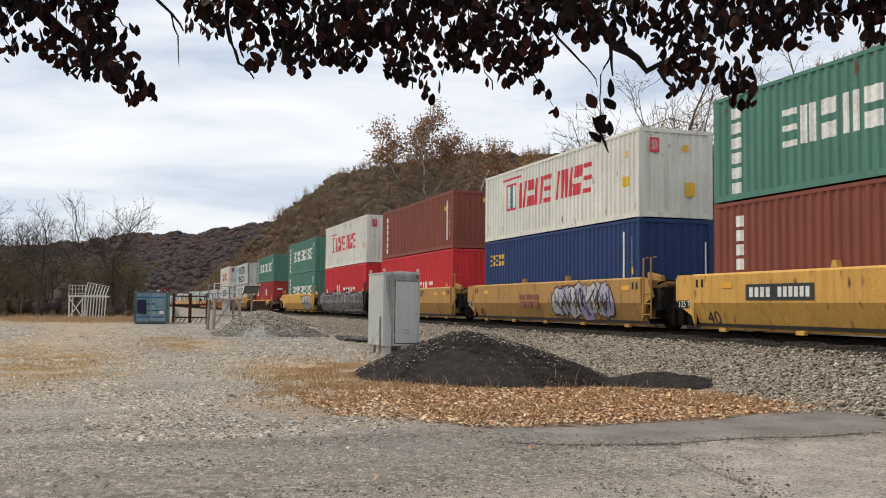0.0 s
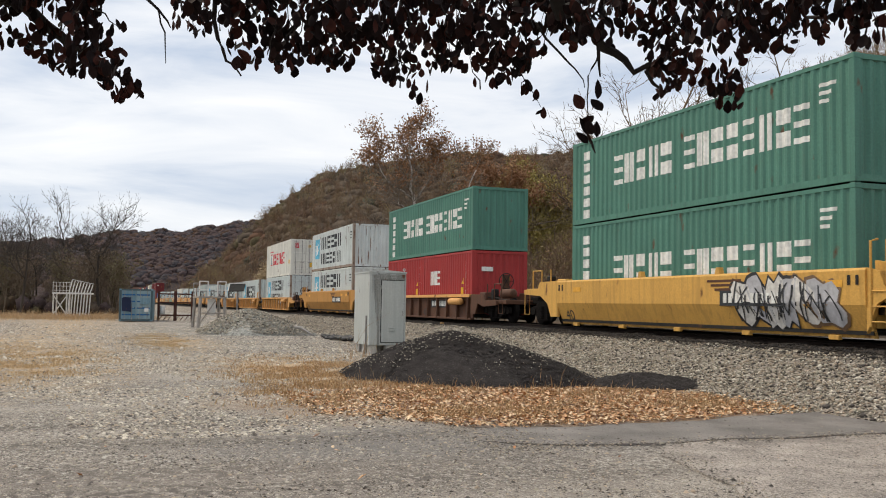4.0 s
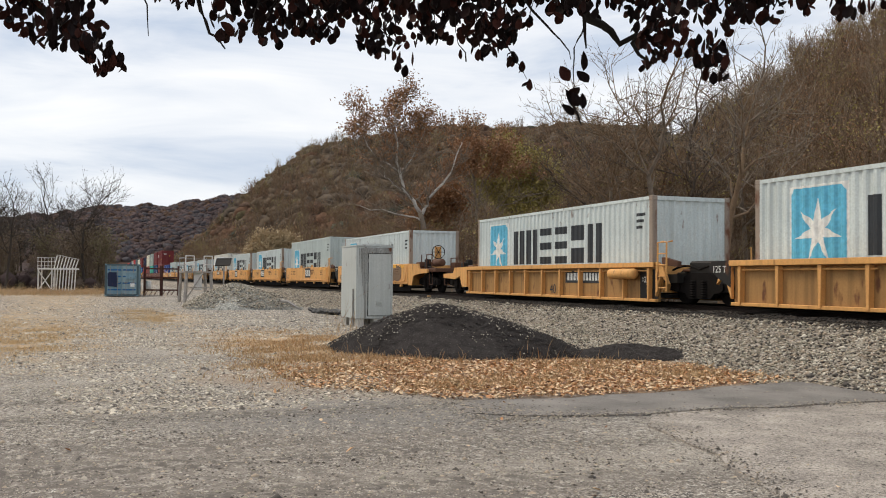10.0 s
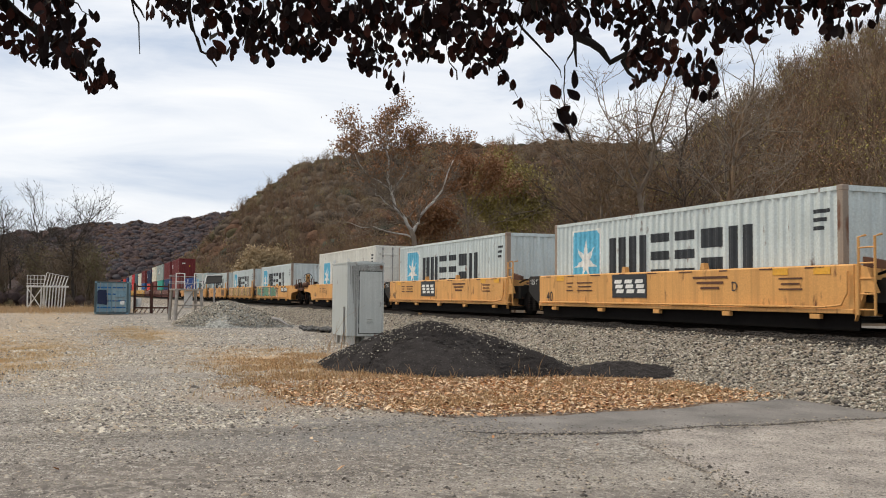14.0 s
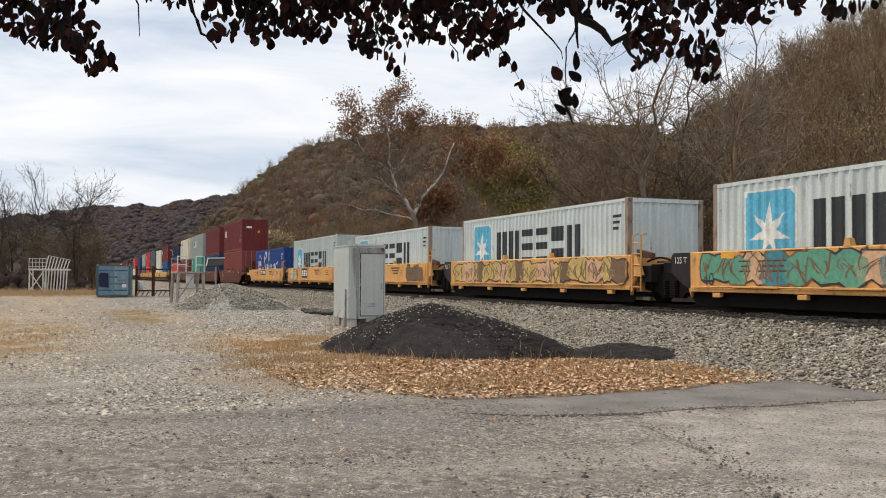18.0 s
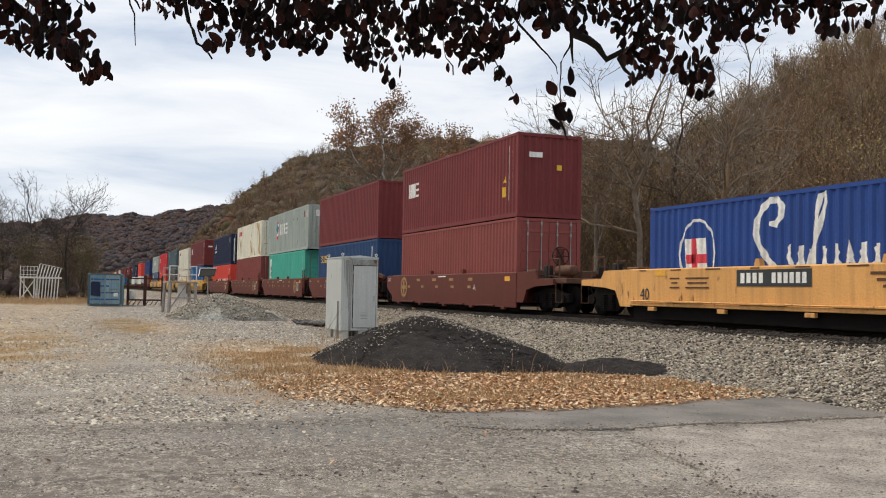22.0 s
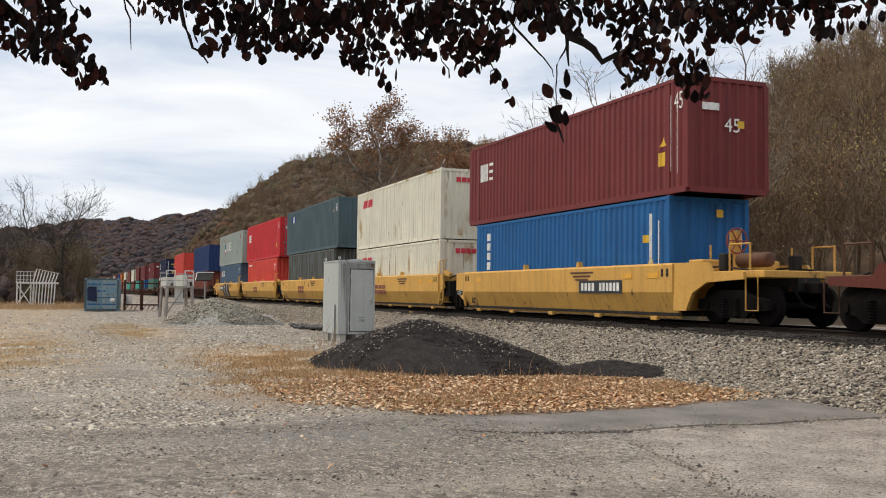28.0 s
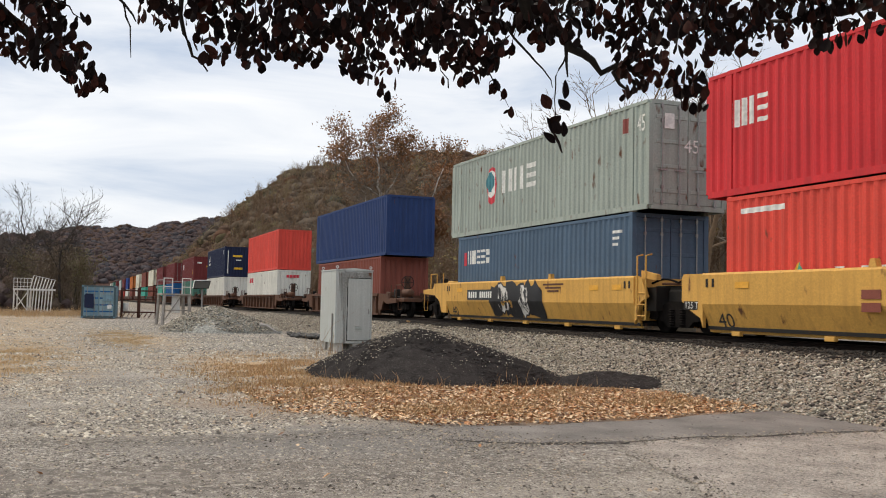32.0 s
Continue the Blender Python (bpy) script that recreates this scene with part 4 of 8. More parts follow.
def wave(x0, x1, y_out, inward):
    """The corrugated section of a wall from x0 to x1: points of x and y."""
    n = round((x1 - x0) / PITCH)
    p, pts = (x1 - x0) / n, []
    for k in range(n):
        a = x0 + k * p
        pts += [(a, y_out), (a + 0.27 * p, y_out), (a + 0.5 * p, y_out + inward), (a + 0.77 * p, y_out + inward)]
    return pts + [(x1, y_out)]


def wall_between(pts, z0, z1, swap=False):
    vs = [((y, x, z) if swap else (x, y, z)) for x, y in pts for z in (z0, z1)]
    return Geo().add(vs, [(2 * i, 2 * i + 1, 2 * i + 3, 2 * i + 2) for i in range(len(pts) - 1)])


BOX = {}


def box_meshes(L, H):
    """The shared meshes of a container of length L and height H, its floor at z = 0, its middle at x = 0."""
    if (L, H) in BOX:
        return BOX[L, H]
    h, m = L / 2, {}
    over = (L - 12.19) / 2 if L > 12.5 else 0
    m["side_near"] = wall_between(wave(-h + 0.15, h - 0.15, -HALF + 0.006, DEEP), 0.15, H - 0.09).mesh("side_panel")
    m["side_far"] = wall_between(wave(-h + 0.15, h - 0.15, HALF - 0.006, -DEEP), 0.15, H - 0.09).mesh("side_panel")
    m["front"] = wall_between(wave(-HALF + 0.15, HALF - 0.15, h - 0.03, -0.045), 0.15, H - 0.1, True).mesh("end_panel")
    m["roof"] = wall_between([(x, y) for x, y in wave(-h + 0.12, h - 0.12, H - 0.02, -0.02)], -HALF + 0.06, HALF - 0.06).mesh("roof")
    m["roof"].transform(Matrix(((1, 0, 0, 0), (0, 0, 1, 0), (0, 1, 0, 0), (0, 0, 0, 1))))
    m["floor"] = Geo().box(-h + 0.1, h - 0.1, -HALF + 0.08, HALF - 0.08, 0.08, 0.15).mesh("floor")
    m["post"] = Geo().box(-0.08, 0.08, -0.075, 0.075, 0.11, H - 0.11, 0.008).mesh("corner_post")
    m["casting"] = Geo().box(-0.092, 0.086, -0.084, 0.081, 0, 0.118, 0.014).mesh("corner_casting")
    m["top_rail"] = Geo().box(-h + 0.09, h - 0.09, -0.03, 0.03, H - 0.10, H - 0.015).mesh("top_rail")
    m["bottom_rail"] = Geo().box(-h + 0.09, h - 0.09, -0.03, 0.03, 0.02, 0.165).mesh("bottom_rail")
    m["header"] = Geo().box(-0.05, 0.05, -HALF + 0.08, HALF - 0.08, H - 0.12, H - 0.01).mesh("header")
    m["sill"] = Geo().box(-0.05, 0.05, -HALF + 0.08, HALF - 0.08, 0.02, 0.16).mesh("sill")
    door = Geo().box(-0.03, 0.025, 0.01, HALF - 0.16, 0.17, H - 0.13, 0.006)
    m["door"] = door.mesh("door")
    m["door_rib"] = Geo().box(0.02, 0.042, 0.06, HALF - 0.22, -0.05, 0.05, 0.01).mesh("door_rib")
    rod = Geo().tube([(0.06, 0, 0.12), (0.06, 0, H - 0.08)], 0.019, 6)
    for z in (0.2, 0.6, H - 0.55, H - 0.18):
        rod.box(0.02, 0.075, -0.035, 0.035, z - 0.04, z + 0.04)
    m["rod"] = rod.mesh("lock_rod")
    m["lever"] = Geo().box(0.065, 0.09, 0, 0.3, 1.02, 1.06, 0.005).mesh("lever")
    m["inner"] = over
    BOX[L, H] = m
    return m


def container(tint, L=12.19, H=2.591, doors=False, label="", far=False, post_tint=None):
    """A corrugated steel container; doors: at its +x end."""
    m, h = box_meshes(L, H), L / 2
    c = thing("shipping_container", label, "container", "containers on the train")
    mat, pm = M[tint], M[post_tint or tint]
    part("side_panel", m["side_near"], mat, c)
    part("side_panel", m["side_far"], mat, c)
    part("roof", m["roof"], mat, c)
    if far:
        part("end_panel", m["front"], mat, c)
        e = part("end_panel", m["front"], mat, c)
        e.rotation_euler = (0, 0, math.pi)
        for s in (-1, 1):
            part("bottom_rail", m["bottom_rail"], mat, c).location = (0, s * (HALF - 0.03), 0)
        part("floor", m["floor"], DARK, c)
        return c
    part("floor", m["floor"], DARK, c)
    e = part("end_panel", m["front"], mat, c)
    if doors:
        e.rotation_euler = (0, 0, math.pi)
        for s in (-1, 1):
            d = part("door", m["door"], mat, c)
            d.location, d.scale = (h - 0.05, 0, 0), (1, s, 1)
            for z in np.linspace(0.5, H - 0.45, 4):
                part("door_rib", m["door_rib"], mat, d).location = (0, 0, z)
            for y in (0.3, 0.82):
                part("lock_rod", m["rod"], STEEL, d).location = (0, y, 0)
                part("lever", m["lever"], STEEL, d).location = (0, y - 0.15, 0)
    else:
        e2 = part("end_panel", m["front"], mat, c)
        e2.rotation_euler = (0, 0, math.pi)
    for s in (-1, 1):
        part("top_rail", m["top_rail"], mat, c).location = (0, s * (HALF - 0.03), 0)
        part("bottom_rail", m["bottom_rail"], pm, c).location = (0, s * (HALF - 0.03), 0)
        part("header", m["header"], mat, c).location = (s * (h - 0.06), 0, 0)
        part("sill", m["sill"], mat, c).location = (s * (h - 0.06), 0, 0)
        for t in (-1, 1):
            part("corner_post", m["post"], pm, c).location = (s * (h - 0.085), t * (HALF - 0.078), 0)
            for z in (0, H - 0.118):
                q = part("corner_casting", m["casting"], pm, c)
                q.location, q.scale = (s * (h - m["inner"] - 0.086), t * (HALF - 0.079), z), (s, t, 1)
            if m["inner"]:
                part("lift_post", m["post"], mat, c).location = (s * (h - m["inner"] - 0.085), t * (HALF - 0.076), 0)
    return c


def outline_spans(poly, x):
    """The z intervals of a polygon at x."""
    zs = []
    for (ax, az), (bx, bz) in zip(poly, poly[1:] + poly[:1]):
        if (ax <= x) != (bx <= x):
            zs.append(az + (bz - az) * (x - ax) / (bx - ax))
    zs.sort()
    return list(zip(zs[::2], zs[1::2]))


def wave_y(L, x):
    """How far the near wall of a container lies at x."""
    x0, x1 = -L / 2 + 0.15, L / 2 - 0.15
    p = (x1 - x0) / round((x1 - x0) / PITCH)
    u = ((x - x0) % p) / p
    return -HALF + 0.006 + DEEP * (0 if u < 0.27 else (u - 0.27) / 0.23 if u < 0.5 else 1 if u < 0.77 else (1 - u) / 0.23)


def marking(c, L, polys, mat, lift=0.004, label=""):
    """Paint on a container's near wall that follows its corrugation, a part for each outline in x, z from its middle and floor."""
    x0, p = -L / 2 + 0.15, (L - 0.3) / round((L - 0.3) / PITCH)
    for group in polys:
        g = Geo()
        for poly in (group if isinstance(group[0], list) else [group]):
            a, b = min(q[0] for q in poly), max(q[0] for q in poly)
            cuts = {a + 1e-4, b - 1e-4} | {q[0] + d for q in poly for d in (1e-4, -1e-4) if a < q[0] + d < b}
            k = math.floor((a - x0) / p)
            while x0 + k * p < b:
                cuts |= {x for x in (x0 + (k + u) * p for u in (0, 0.27, 0.5, 0.77)) if a < x < b}
                k += 1
            cuts = sorted(cuts)
            for u, w in zip(cuts, cuts[1:]):
                if w - u < 3e-4:
                    continue
                for (z0, z1), (z2, z3) in zip(outline_spans(poly, u + 5e-5), outline_spans(poly, w - 5e-5)):
                    g.add([(u, wave_y(L, u) - lift, z0), (w, wave_y(L, w) - lift, z2), (w, wave_y(L, w) - lift, z3), (u, wave_y(L, u) - lift, z1)], [(0, 1, 2, 3)])
        g.weld()
        part("painted_bar" if len(poly) == 4 else "painted_shape", g, mat, c, label if len(poly) != 4 else "")


def rect(x0, x1, z0, z1, lean=0.0):
    return [(x0, z0), (x1, z0), (x1 + lean, z1), (x0 + lean, z1)]


def stroke(pts, half):
    """The outlines of a brush stroke along a line in x, z, as abutting pieces that thin out at both ends."""
    sides = []
    for k, (x, z) in enumerate(pts):
        (xa, za), (xb, zb) = pts[max(k - 1, 0)], pts[min(k + 1, len(pts) - 1)]
        d = math.hypot(xb - xa, zb - za)
        w = half * (0.45 if k in (0, len(pts) - 1) else 1.0)
        sides.append(((x - (zb - za) / d * w, z + (xb - xa) / d * w), (x + (zb - za) / d * w, z - (xb - xa) / d * w)))
    return [[a[0], a[1], b[1], b[0]] for a, b in zip(sides, sides[1:])]


def letter_blocks(x, z, w, h, n, gap=0.20, kinds="||==o|", lean=0.0):
    """A row of n plain signs of bars, as wide as letters, from x on: '|' two upright bars, '=' three level ones, 'o' two blocks."""
    out, s = [], min(0.27 * w, 0.25 * h)
    for k in range(n):
        a, b = x + k * w, x + k * w + w * (1 - gap)
        t = s * 0.8
        sign = kinds[k % len(kinds)]
        if sign == "|":
            out.append([rect(a, a + s * 1.15, z, z + h, lean), rect(b - s * 1.15, b, z, z + h, lean)])
        elif sign == "=":
            out.append([rect(a + lean * u, b + lean * u, z + (h - t) * u, z + (h - t) * u + t) for u in (0, 0.5, 1)])
        else:
            out.append([rect(a, b, z, z + 0.40 * h, 0.4 * lean), rect(a + 0.6 * lean, b + 0.6 * lean, z + 0.60 * h, z + h, 0.4 * lean)])
    return out


def star(cx, cz, r, n=7, inner=0.42, squash=1.0):
    return [(cx + (r if k % 2 == 0 else r * inner) * math.sin(math.pi * k / n), cz + squash * (r if k % 2 == 0 else r * inner) * math.cos(math.pi * k / n)) for k in range(2 * n)]


def disc(cx, cz, rx, rz, n=18):
    return [(cx + rx * math.cos(6.2832 * k / n), cz + rz * math.sin(6.2832 * k / n)) for k in range(n)]


def end_marks(c, L, H, specs):
    """Flat stickers on the +x end: (y, z, w, h, material)."""
    for y, z, w, h, mat in specs:
        part("sticker", Geo().box(L / 2 + 0.002, L / 2 + 0.006, y - w / 2, y + w / 2, z - h / 2, z + h / 2), mat, c)


def code_bars(c, L, H, mat=CHALK, x=None):
    """Small unreadable code lines at the upper right of the near wall."""
    x = L / 2 - 1.15 if x is None else x
    marking(c, L, [rect(x + 0.1, x + 0.1 + 0.10 * n, H - 0.52 - 0.17 * r, H - 0.44 - 0.17 * r) for r, n in enumerate((5, 4, 3))], mat)


def dress(c, style, L, H):
    """The livery of a container in plain shapes."""
    h = L / 2
    if style == "star":
        marking(c, L, [rect(-h + 1.10, -h + 2.80, 0.57, 2.33)], CHALK, 0.002)
        marking(c, L, [[(-h + 1.15, 0.62), (-h + 2.75, 0.62), (-h + 2.75, 2.16), (-h + 2.63, 2.28), (-h + 1.27, 2.28), (-h + 1.15, 2.16)]], SKYBLUE, 0.005, "light blue square panel")
        marking(c, L, [star(-h + 1.95, 1.38, 0.68, 7, 0.34)], CHALK, 0.008, "white star shape")
        marking(c, L, letter_blocks(-h + 3.3, 0.85, 1.06, 1.15, 6), INK, 0.004, "row of black bars")
        code_bars(c, L, H, INK, h - 0.95)
    elif style == "star2":
        marking(c, L, [rect(-h + 1.1, -h + 2.5, 0.85, 2.2)], SKYBLUE, 0.004, "light blue square panel")
        marking(c, L, [star(-h + 1.8, 1.52, 0.56)], CHALK, 0.007, "white star shape")
        marking(c, L, letter_blocks(-h + 3.2, 1.42, 0.98, 0.84, 6), INK, 0.004, "row of black bars")
        marking(c, L, letter_blocks(-h + 3.2, 0.42, 0.86, 0.72, 7), INK, 0.004, "row of black bars")
        code_bars(c, L, H, INK, h - 0.95)
    elif style == "crest":
        marking(c, L, [rect(-h + 2.2, -h + 3.15, 1.05, 2.05)], SCARLET, 0.004, "red crest panel")
        marking(c, L, [rect(-h + 2.3, -h + 3.05, 1.13, 1.97)], CHALK, 0.006)
        marking(c, L, [rect(-h + 2.55, -h + 2.8, 1.13, 1.97)], SPRAY["blue"], 0.008)
        marking(c, L, letter_blocks(-h + 3.4, 1.05, 0.72, 0.95, 4, 0.14, "|o|=", 0.12) + letter_blocks(-h + 6.6, 1.05, 0.66, 0.95, 4, 0.14, "||o=", 0.12), SCARLET, 0.004, "row of red bars")
        marking(c, L, [rect(-h + 1.9, -h + 3.6, 2.2, 2.28)], SCARLET, 0.004)
        marking(c, L, [rect(h - 1.0, h - 0.6, 0.95, 1.25), rect(h - 0.85, h - 0.65, 1.8, 2.0)], AMBER, 0.004)
        end_marks(c, L, H, [(-0.72, H - 0.5, 0.3, 0.42, SCARLET), (-0.72, H - 0.5, 0.2, 0.3, CHALK), (0.3, H - 0.55, 0.2, 0.2, AMBER), (0.45, 0.85, 0.32, 0.4, AMBER)])
    elif style == "serif":
        marking(c, L, [rect(-h + 0.75, -h + 1.1, H - 0.62 - 0.36 * k, H - 0.36 - 0.36 * k) for k in range(6)], CHALK, 0.004, "column of small white bars")
        marking(c, L, letter_blocks(-h + 2.6, 1.0, 0.63, 0.84, 5, 0.24, "=|o|o") + letter_blocks(-h + 6.2, 1.0, 0.60, 0.84, 8, 0.24, "=|oo=|o="), CHALK, 0.004, "row of white bars")
        code_bars(c, L, H)
    elif style == "column":
        marking(c, L, [rect(-h + 0.85, -h + 1.15, H - 0.62 - 0.34 * k, H - 0.36 - 0.34 * k) for k in range(6)], CHALK, 0.004, "column of white bars")
        marking(c, L, [rect(h - 0.9, h - 0.82, 0.4, H - 0.4), rect(h - 0.55, h - 0.5, 0.5, H - 0.6)], CHALK)
        marking(c, L, [rect(h - 1.2, h - 0.9, 1.75, 1.95), [(h - 1.0, 1.1), (h - 0.7, 1.1), (h - 0.85, 1.4)]], AMBER)
        end_marks(c, L, H, [(0.3, H - 0.4, 0.2, 0.2, AMBER), (0.95, 1.6, 0.05, 1.1, CHALK)])
    elif style == "bold":
        marking(c, L, [rect(-h + 0.55, -h + 1.0, 1.05, 1.45)], CHALK)
        marking(c, L, letter_blocks(-h + 4.0, 0.65, 1.15, 1.05, 1) + letter_blocks(-h + 5.9, 0.65, 0.92, 0.84, 4, 0.26, "=||="), CHALK, 0.004, "row of white bars")
        marking(c, L, [[(h - 1.0, 1.1), (h - 0.7, 1.1), (h - 0.85, 1.4)]], AMBER)
        end_marks(c, L, H, [(0.5, 1.7, 0.22, 0.22, AMBER), (0.95, 1.6, 0.05, 1.1, CHALK)])
    elif style == "tab":
        marking(c, L, letter_blocks(-h + 0.55, H - 0.98, 0.29, 0.42, 5, 0.16, "=o=oo"), AMBER, 0.004, "row of yellow bars")
        marking(c, L, [rect(h - 0.95, h - 0.88, 0.35, H - 0.35), rect(h - 0.5, h - 0.44, 0.5, H - 0.5)], CHALK)
        marking(c, L, [rect(h - 0.5, h - 0.35, 1.3, 1.5)], AMBER, 0.008)
        end_marks(c, L, H, [(0.95, 1.6, 0.05, 1.3, CHALK)])
    elif style == "corner":
        marking(c, L, letter_blocks(-h + 0.8, H - 1.35, 0.48, 0.62, 3), CHALK, 0.004, "short row of white bars")
        marking(c, L, [rect(h - 0.8, h - 0.7, 0.6, H - 0.4), rect(h - 0.5, h - 0.44, 0.5, H - 0.6)], CHALK)
        marking(c, L, [rect(h - 1.25, h - 0.95, 0.75, 1.1), [(h - 1.2, 1.25), (h - 0.9, 1.25), (h - 1.05, 1.5)]], AMBER, 0.008)
        end_marks(c, L, H, [(-0.55, H - 0.75, 0.5, 0.18, CHALK), (0.35, H - 1.15, 0.2, 0.18, AMBER)])
    elif style == "redcorner":
        marking(c, L, [rect(-h + 1.05 + 0.42 * k, -h + 1.40 + 0.42 * k, H - 0.82, H - 0.44, 0.04) for k in range(4)], SCARLET, 0.004, "red name marks")
        end_marks(c, L, H, [(-0.45 + 0.24 * k, H - 0.45, 0.2, 0.2, SCARLET) for k in range(4)])
    elif style == "emblem":
        marking(c, L, [disc(-h + 3.75, 1.68, 0.42, 0.68)], SCARLET, 0.004, "oval red and blue emblem")
        marking(c, L, [disc(-h + 3.72, 1.74, 0.36, 0.5)], CHALK, 0.006)
        marking(c, L, [disc(-h + 3.62, 1.82, 0.33, 0.36)], SPRAY["blue"], 0.008)
        marking(c, L, letter_blocks(-h + 4.65, 1.32, 0.92, 0.78, 3), CHALK, 0.004, "row of white bars")
        marking(c, L, [rect(h - 1.35, h - 1.05, H - 0.75, H - 0.35)], M["coral"], 0.004)
        end_marks(c, L, H, [(-0.6, H - 0.55, 0.3, 0.4, CHALK)])
    elif style == "squares":
        marking(c, L, [rect(-h + 1.5 + 0.42 * k, -h + 1.88 + 0.42 * k, H - 0.78, H - 0.36) for k in (0, 2)], M["royal"], 0.004, "blue and white squares")
        marking(c, L, [rect(-h + 1.92, -h + 2.3, H - 0.78, H - 0.36)], CHALK, 0.004)
        marking(c, L, [[(h - 1.2, 2.1), (h - 0.95, 2.1), (h - 1.07, 2.35)]], AMBER)
        end_marks(c, L, H, [(0.1, H - 0.6, 0.3, 0.3, M["coral"]), (0.1, H - 1.05, 0.2, 0.18, AMBER), (0.95, 2.0, 0.04, 0.9, CHALK)])
    elif style == "leaf":
        marking(c, L, [[(-h + 2.0, 0.55), (-h + 2.6, 0.5), (-h + 2.65, 0.95), (-h + 2.3, 1.35), (-h + 2.02, 0.9)]], M["teal"], 0.004, "green leaf shape")
        marking(c, L, [[(-h + 1.95, 0.55), (-h + 2.0, 0.55), (-h + 2.3, 1.36), (-h + 2.22, 1.3)]], AMBER, 0.005)
        marking(c, L, letter_blocks(-h + 3.3, 0.35, 1.12, 0.88, 7), CHALK, 0.004, "row of white bars")
        marking(c, L, [rect(-h + 0.5, -h + 1.9, H - 0.42, H - 0.30)], CHALK)
        code_bars(c, L, H)
    elif style == "script":
        marking(c, L, [disc(-h + 2.0, 1.35, 0.72, 0.85)], CHALK, 0.004, "round white and red emblem")
        marking(c, L, [disc(-h + 2.0, 1.35, 0.66, 0.78)], M["royal"], 0.006)
        marking(c, L, [rect(-h + 1.62, -h + 2.46, 0.68, 1.72, -0.1)], CHALK, 0.008, "white flag shape")
        marking(c, L, [rect(-h + 1.86, -h + 2.04, 0.68, 1.72, -0.1), rect(-h + 1.60, -h + 2.42, 1.12, 1.34, -0.02)], SCARLET, 0.010)
        swash = [(4.55, 1.92), (4.74, 1.90), (4.90, 2.04), (4.95, 2.26), (4.82, 2.42), (4.58, 2.42), (4.34, 2.26), (4.16, 2.00), (4.12, 1.72), (4.24, 1.45), (4.46, 1.20), (4.72, 0.96), (4.95, 0.72)]
        loop = [(5.62, 0.70), (5.80, 1.15), (6.02, 1.72), (6.22, 2.26), (6.20, 2.44), (6.08, 2.40), (5.98, 2.08), (5.92, 1.66), (5.90, 1.15), (5.94, 0.70)]
        wave = [(5.10 + 0.08 * k + 0.10 * math.cos(1.5 * k), 1.16 + 0.27 * math.sin(1.5 * k)) for k in range(52)] + [(9.45, 1.42), (9.62, 1.54), (9.74, 1.46), (9.68, 1.32)]
        for pts, half in ((swash, 0.085), (loop, 0.065), (wave, 0.055)):
            marking(c, L, [stroke([(x - h, z) for x, z in pts], half)], CHALK, 0.004, "white script stroke")
        code_bars(c, L, H)
    elif style == "strip":
        marking(c, L, [rect(-h + 0.45, -h + 1.0, 0.2, H - 0.35)], CHALK, 0.004, "white upright strip")
        marking(c, L, [rect(-h + 0.58, -h + 0.86, 0.45 + 0.42 * k, 0.72 + 0.42 * k) for k in range(4)], INK, 0.007)
        marking(c, L, [rect(h - 0.85, h - 0.75, 0.5, H - 0.4), rect(h - 0.5, h - 0.44, 0.5, H - 0.6)], CHALK)
        marking(c, L, [[(h - 0.75, 0.3), (h - 0.4, 0.3), (h - 0.58, 0.65)]], AMBER, 0.008)
    elif style == "name":
        marking(c, L, letter_blocks(-h + 0.9, H - 1.05, 0.42, 0.5, 5), CHALK, 0.004, "row of white bars")
        marking(c, L, [rect(-h + 0.55, -h + 0.82, H - 1.1, H - 0.6)], SCARLET)
        code_bars(c, L, H)
    elif style == "sail":
        marking(c, L, [[(-h + 1.2, 1.7), (-h + 2.1, 1.7), (-h + 1.9, 2.3)], rect(-h + 1.3, -h + 2.3, 1.35, 1.55)], CHALK, 0.004, "white sail shape")
        marking(c, L, [rect(h - 0.9, h - 0.7, H - 0.75, H - 0.3), rect(h - 0.22, h - 0.17, 0.2, H - 0.2)], CHALK)
        end_marks(c, L, H, [(-0.9, 1.4, 0.08, 2.2, CHALK), (0.0, H - 0.9, 0.9, 0.2, AMBER), (0.1, H - 1.3, 0.5, 0.12, CHALK), (0.1, 0.8, 0.8, 0.2, AMBER)])
    elif style == "initials":
        marking(c, L, letter_blocks(-h + 0.7, 0.9, 0.35, 0.7, 3), CHALK, 0.004, "white initials as bars")
        marking(c, L, [rect(h - 0.9, h - 0.84, 0.4, H - 0.3), rect(h - 0.45, h - 0.4, 0.4, H - 0.5)], CHALK)
        marking(c, L, [rect(h - 0.5, h - 0.35, 1.2, 1.4)], AMBER, 0.008)
    if L > 13:
        for x, r in ((h - 0.35, None),):
            q = part("numeral", LETTERS["45"], CHALK, c, "white painted numeral 45")
            q.location, q.scale = (x - 0.02, -HALF - 0.004, H - 0.62), (0.62, 1, 1)
        q = part("numeral", LETTERS["45"], CHALK, c, "white painted numeral 45")
        q.location, q.rotation_euler, q.scale = (h + 0.005, 0.1, H - 1.2), (0, 0, radians(90)), (0.8, 1, 0.8)


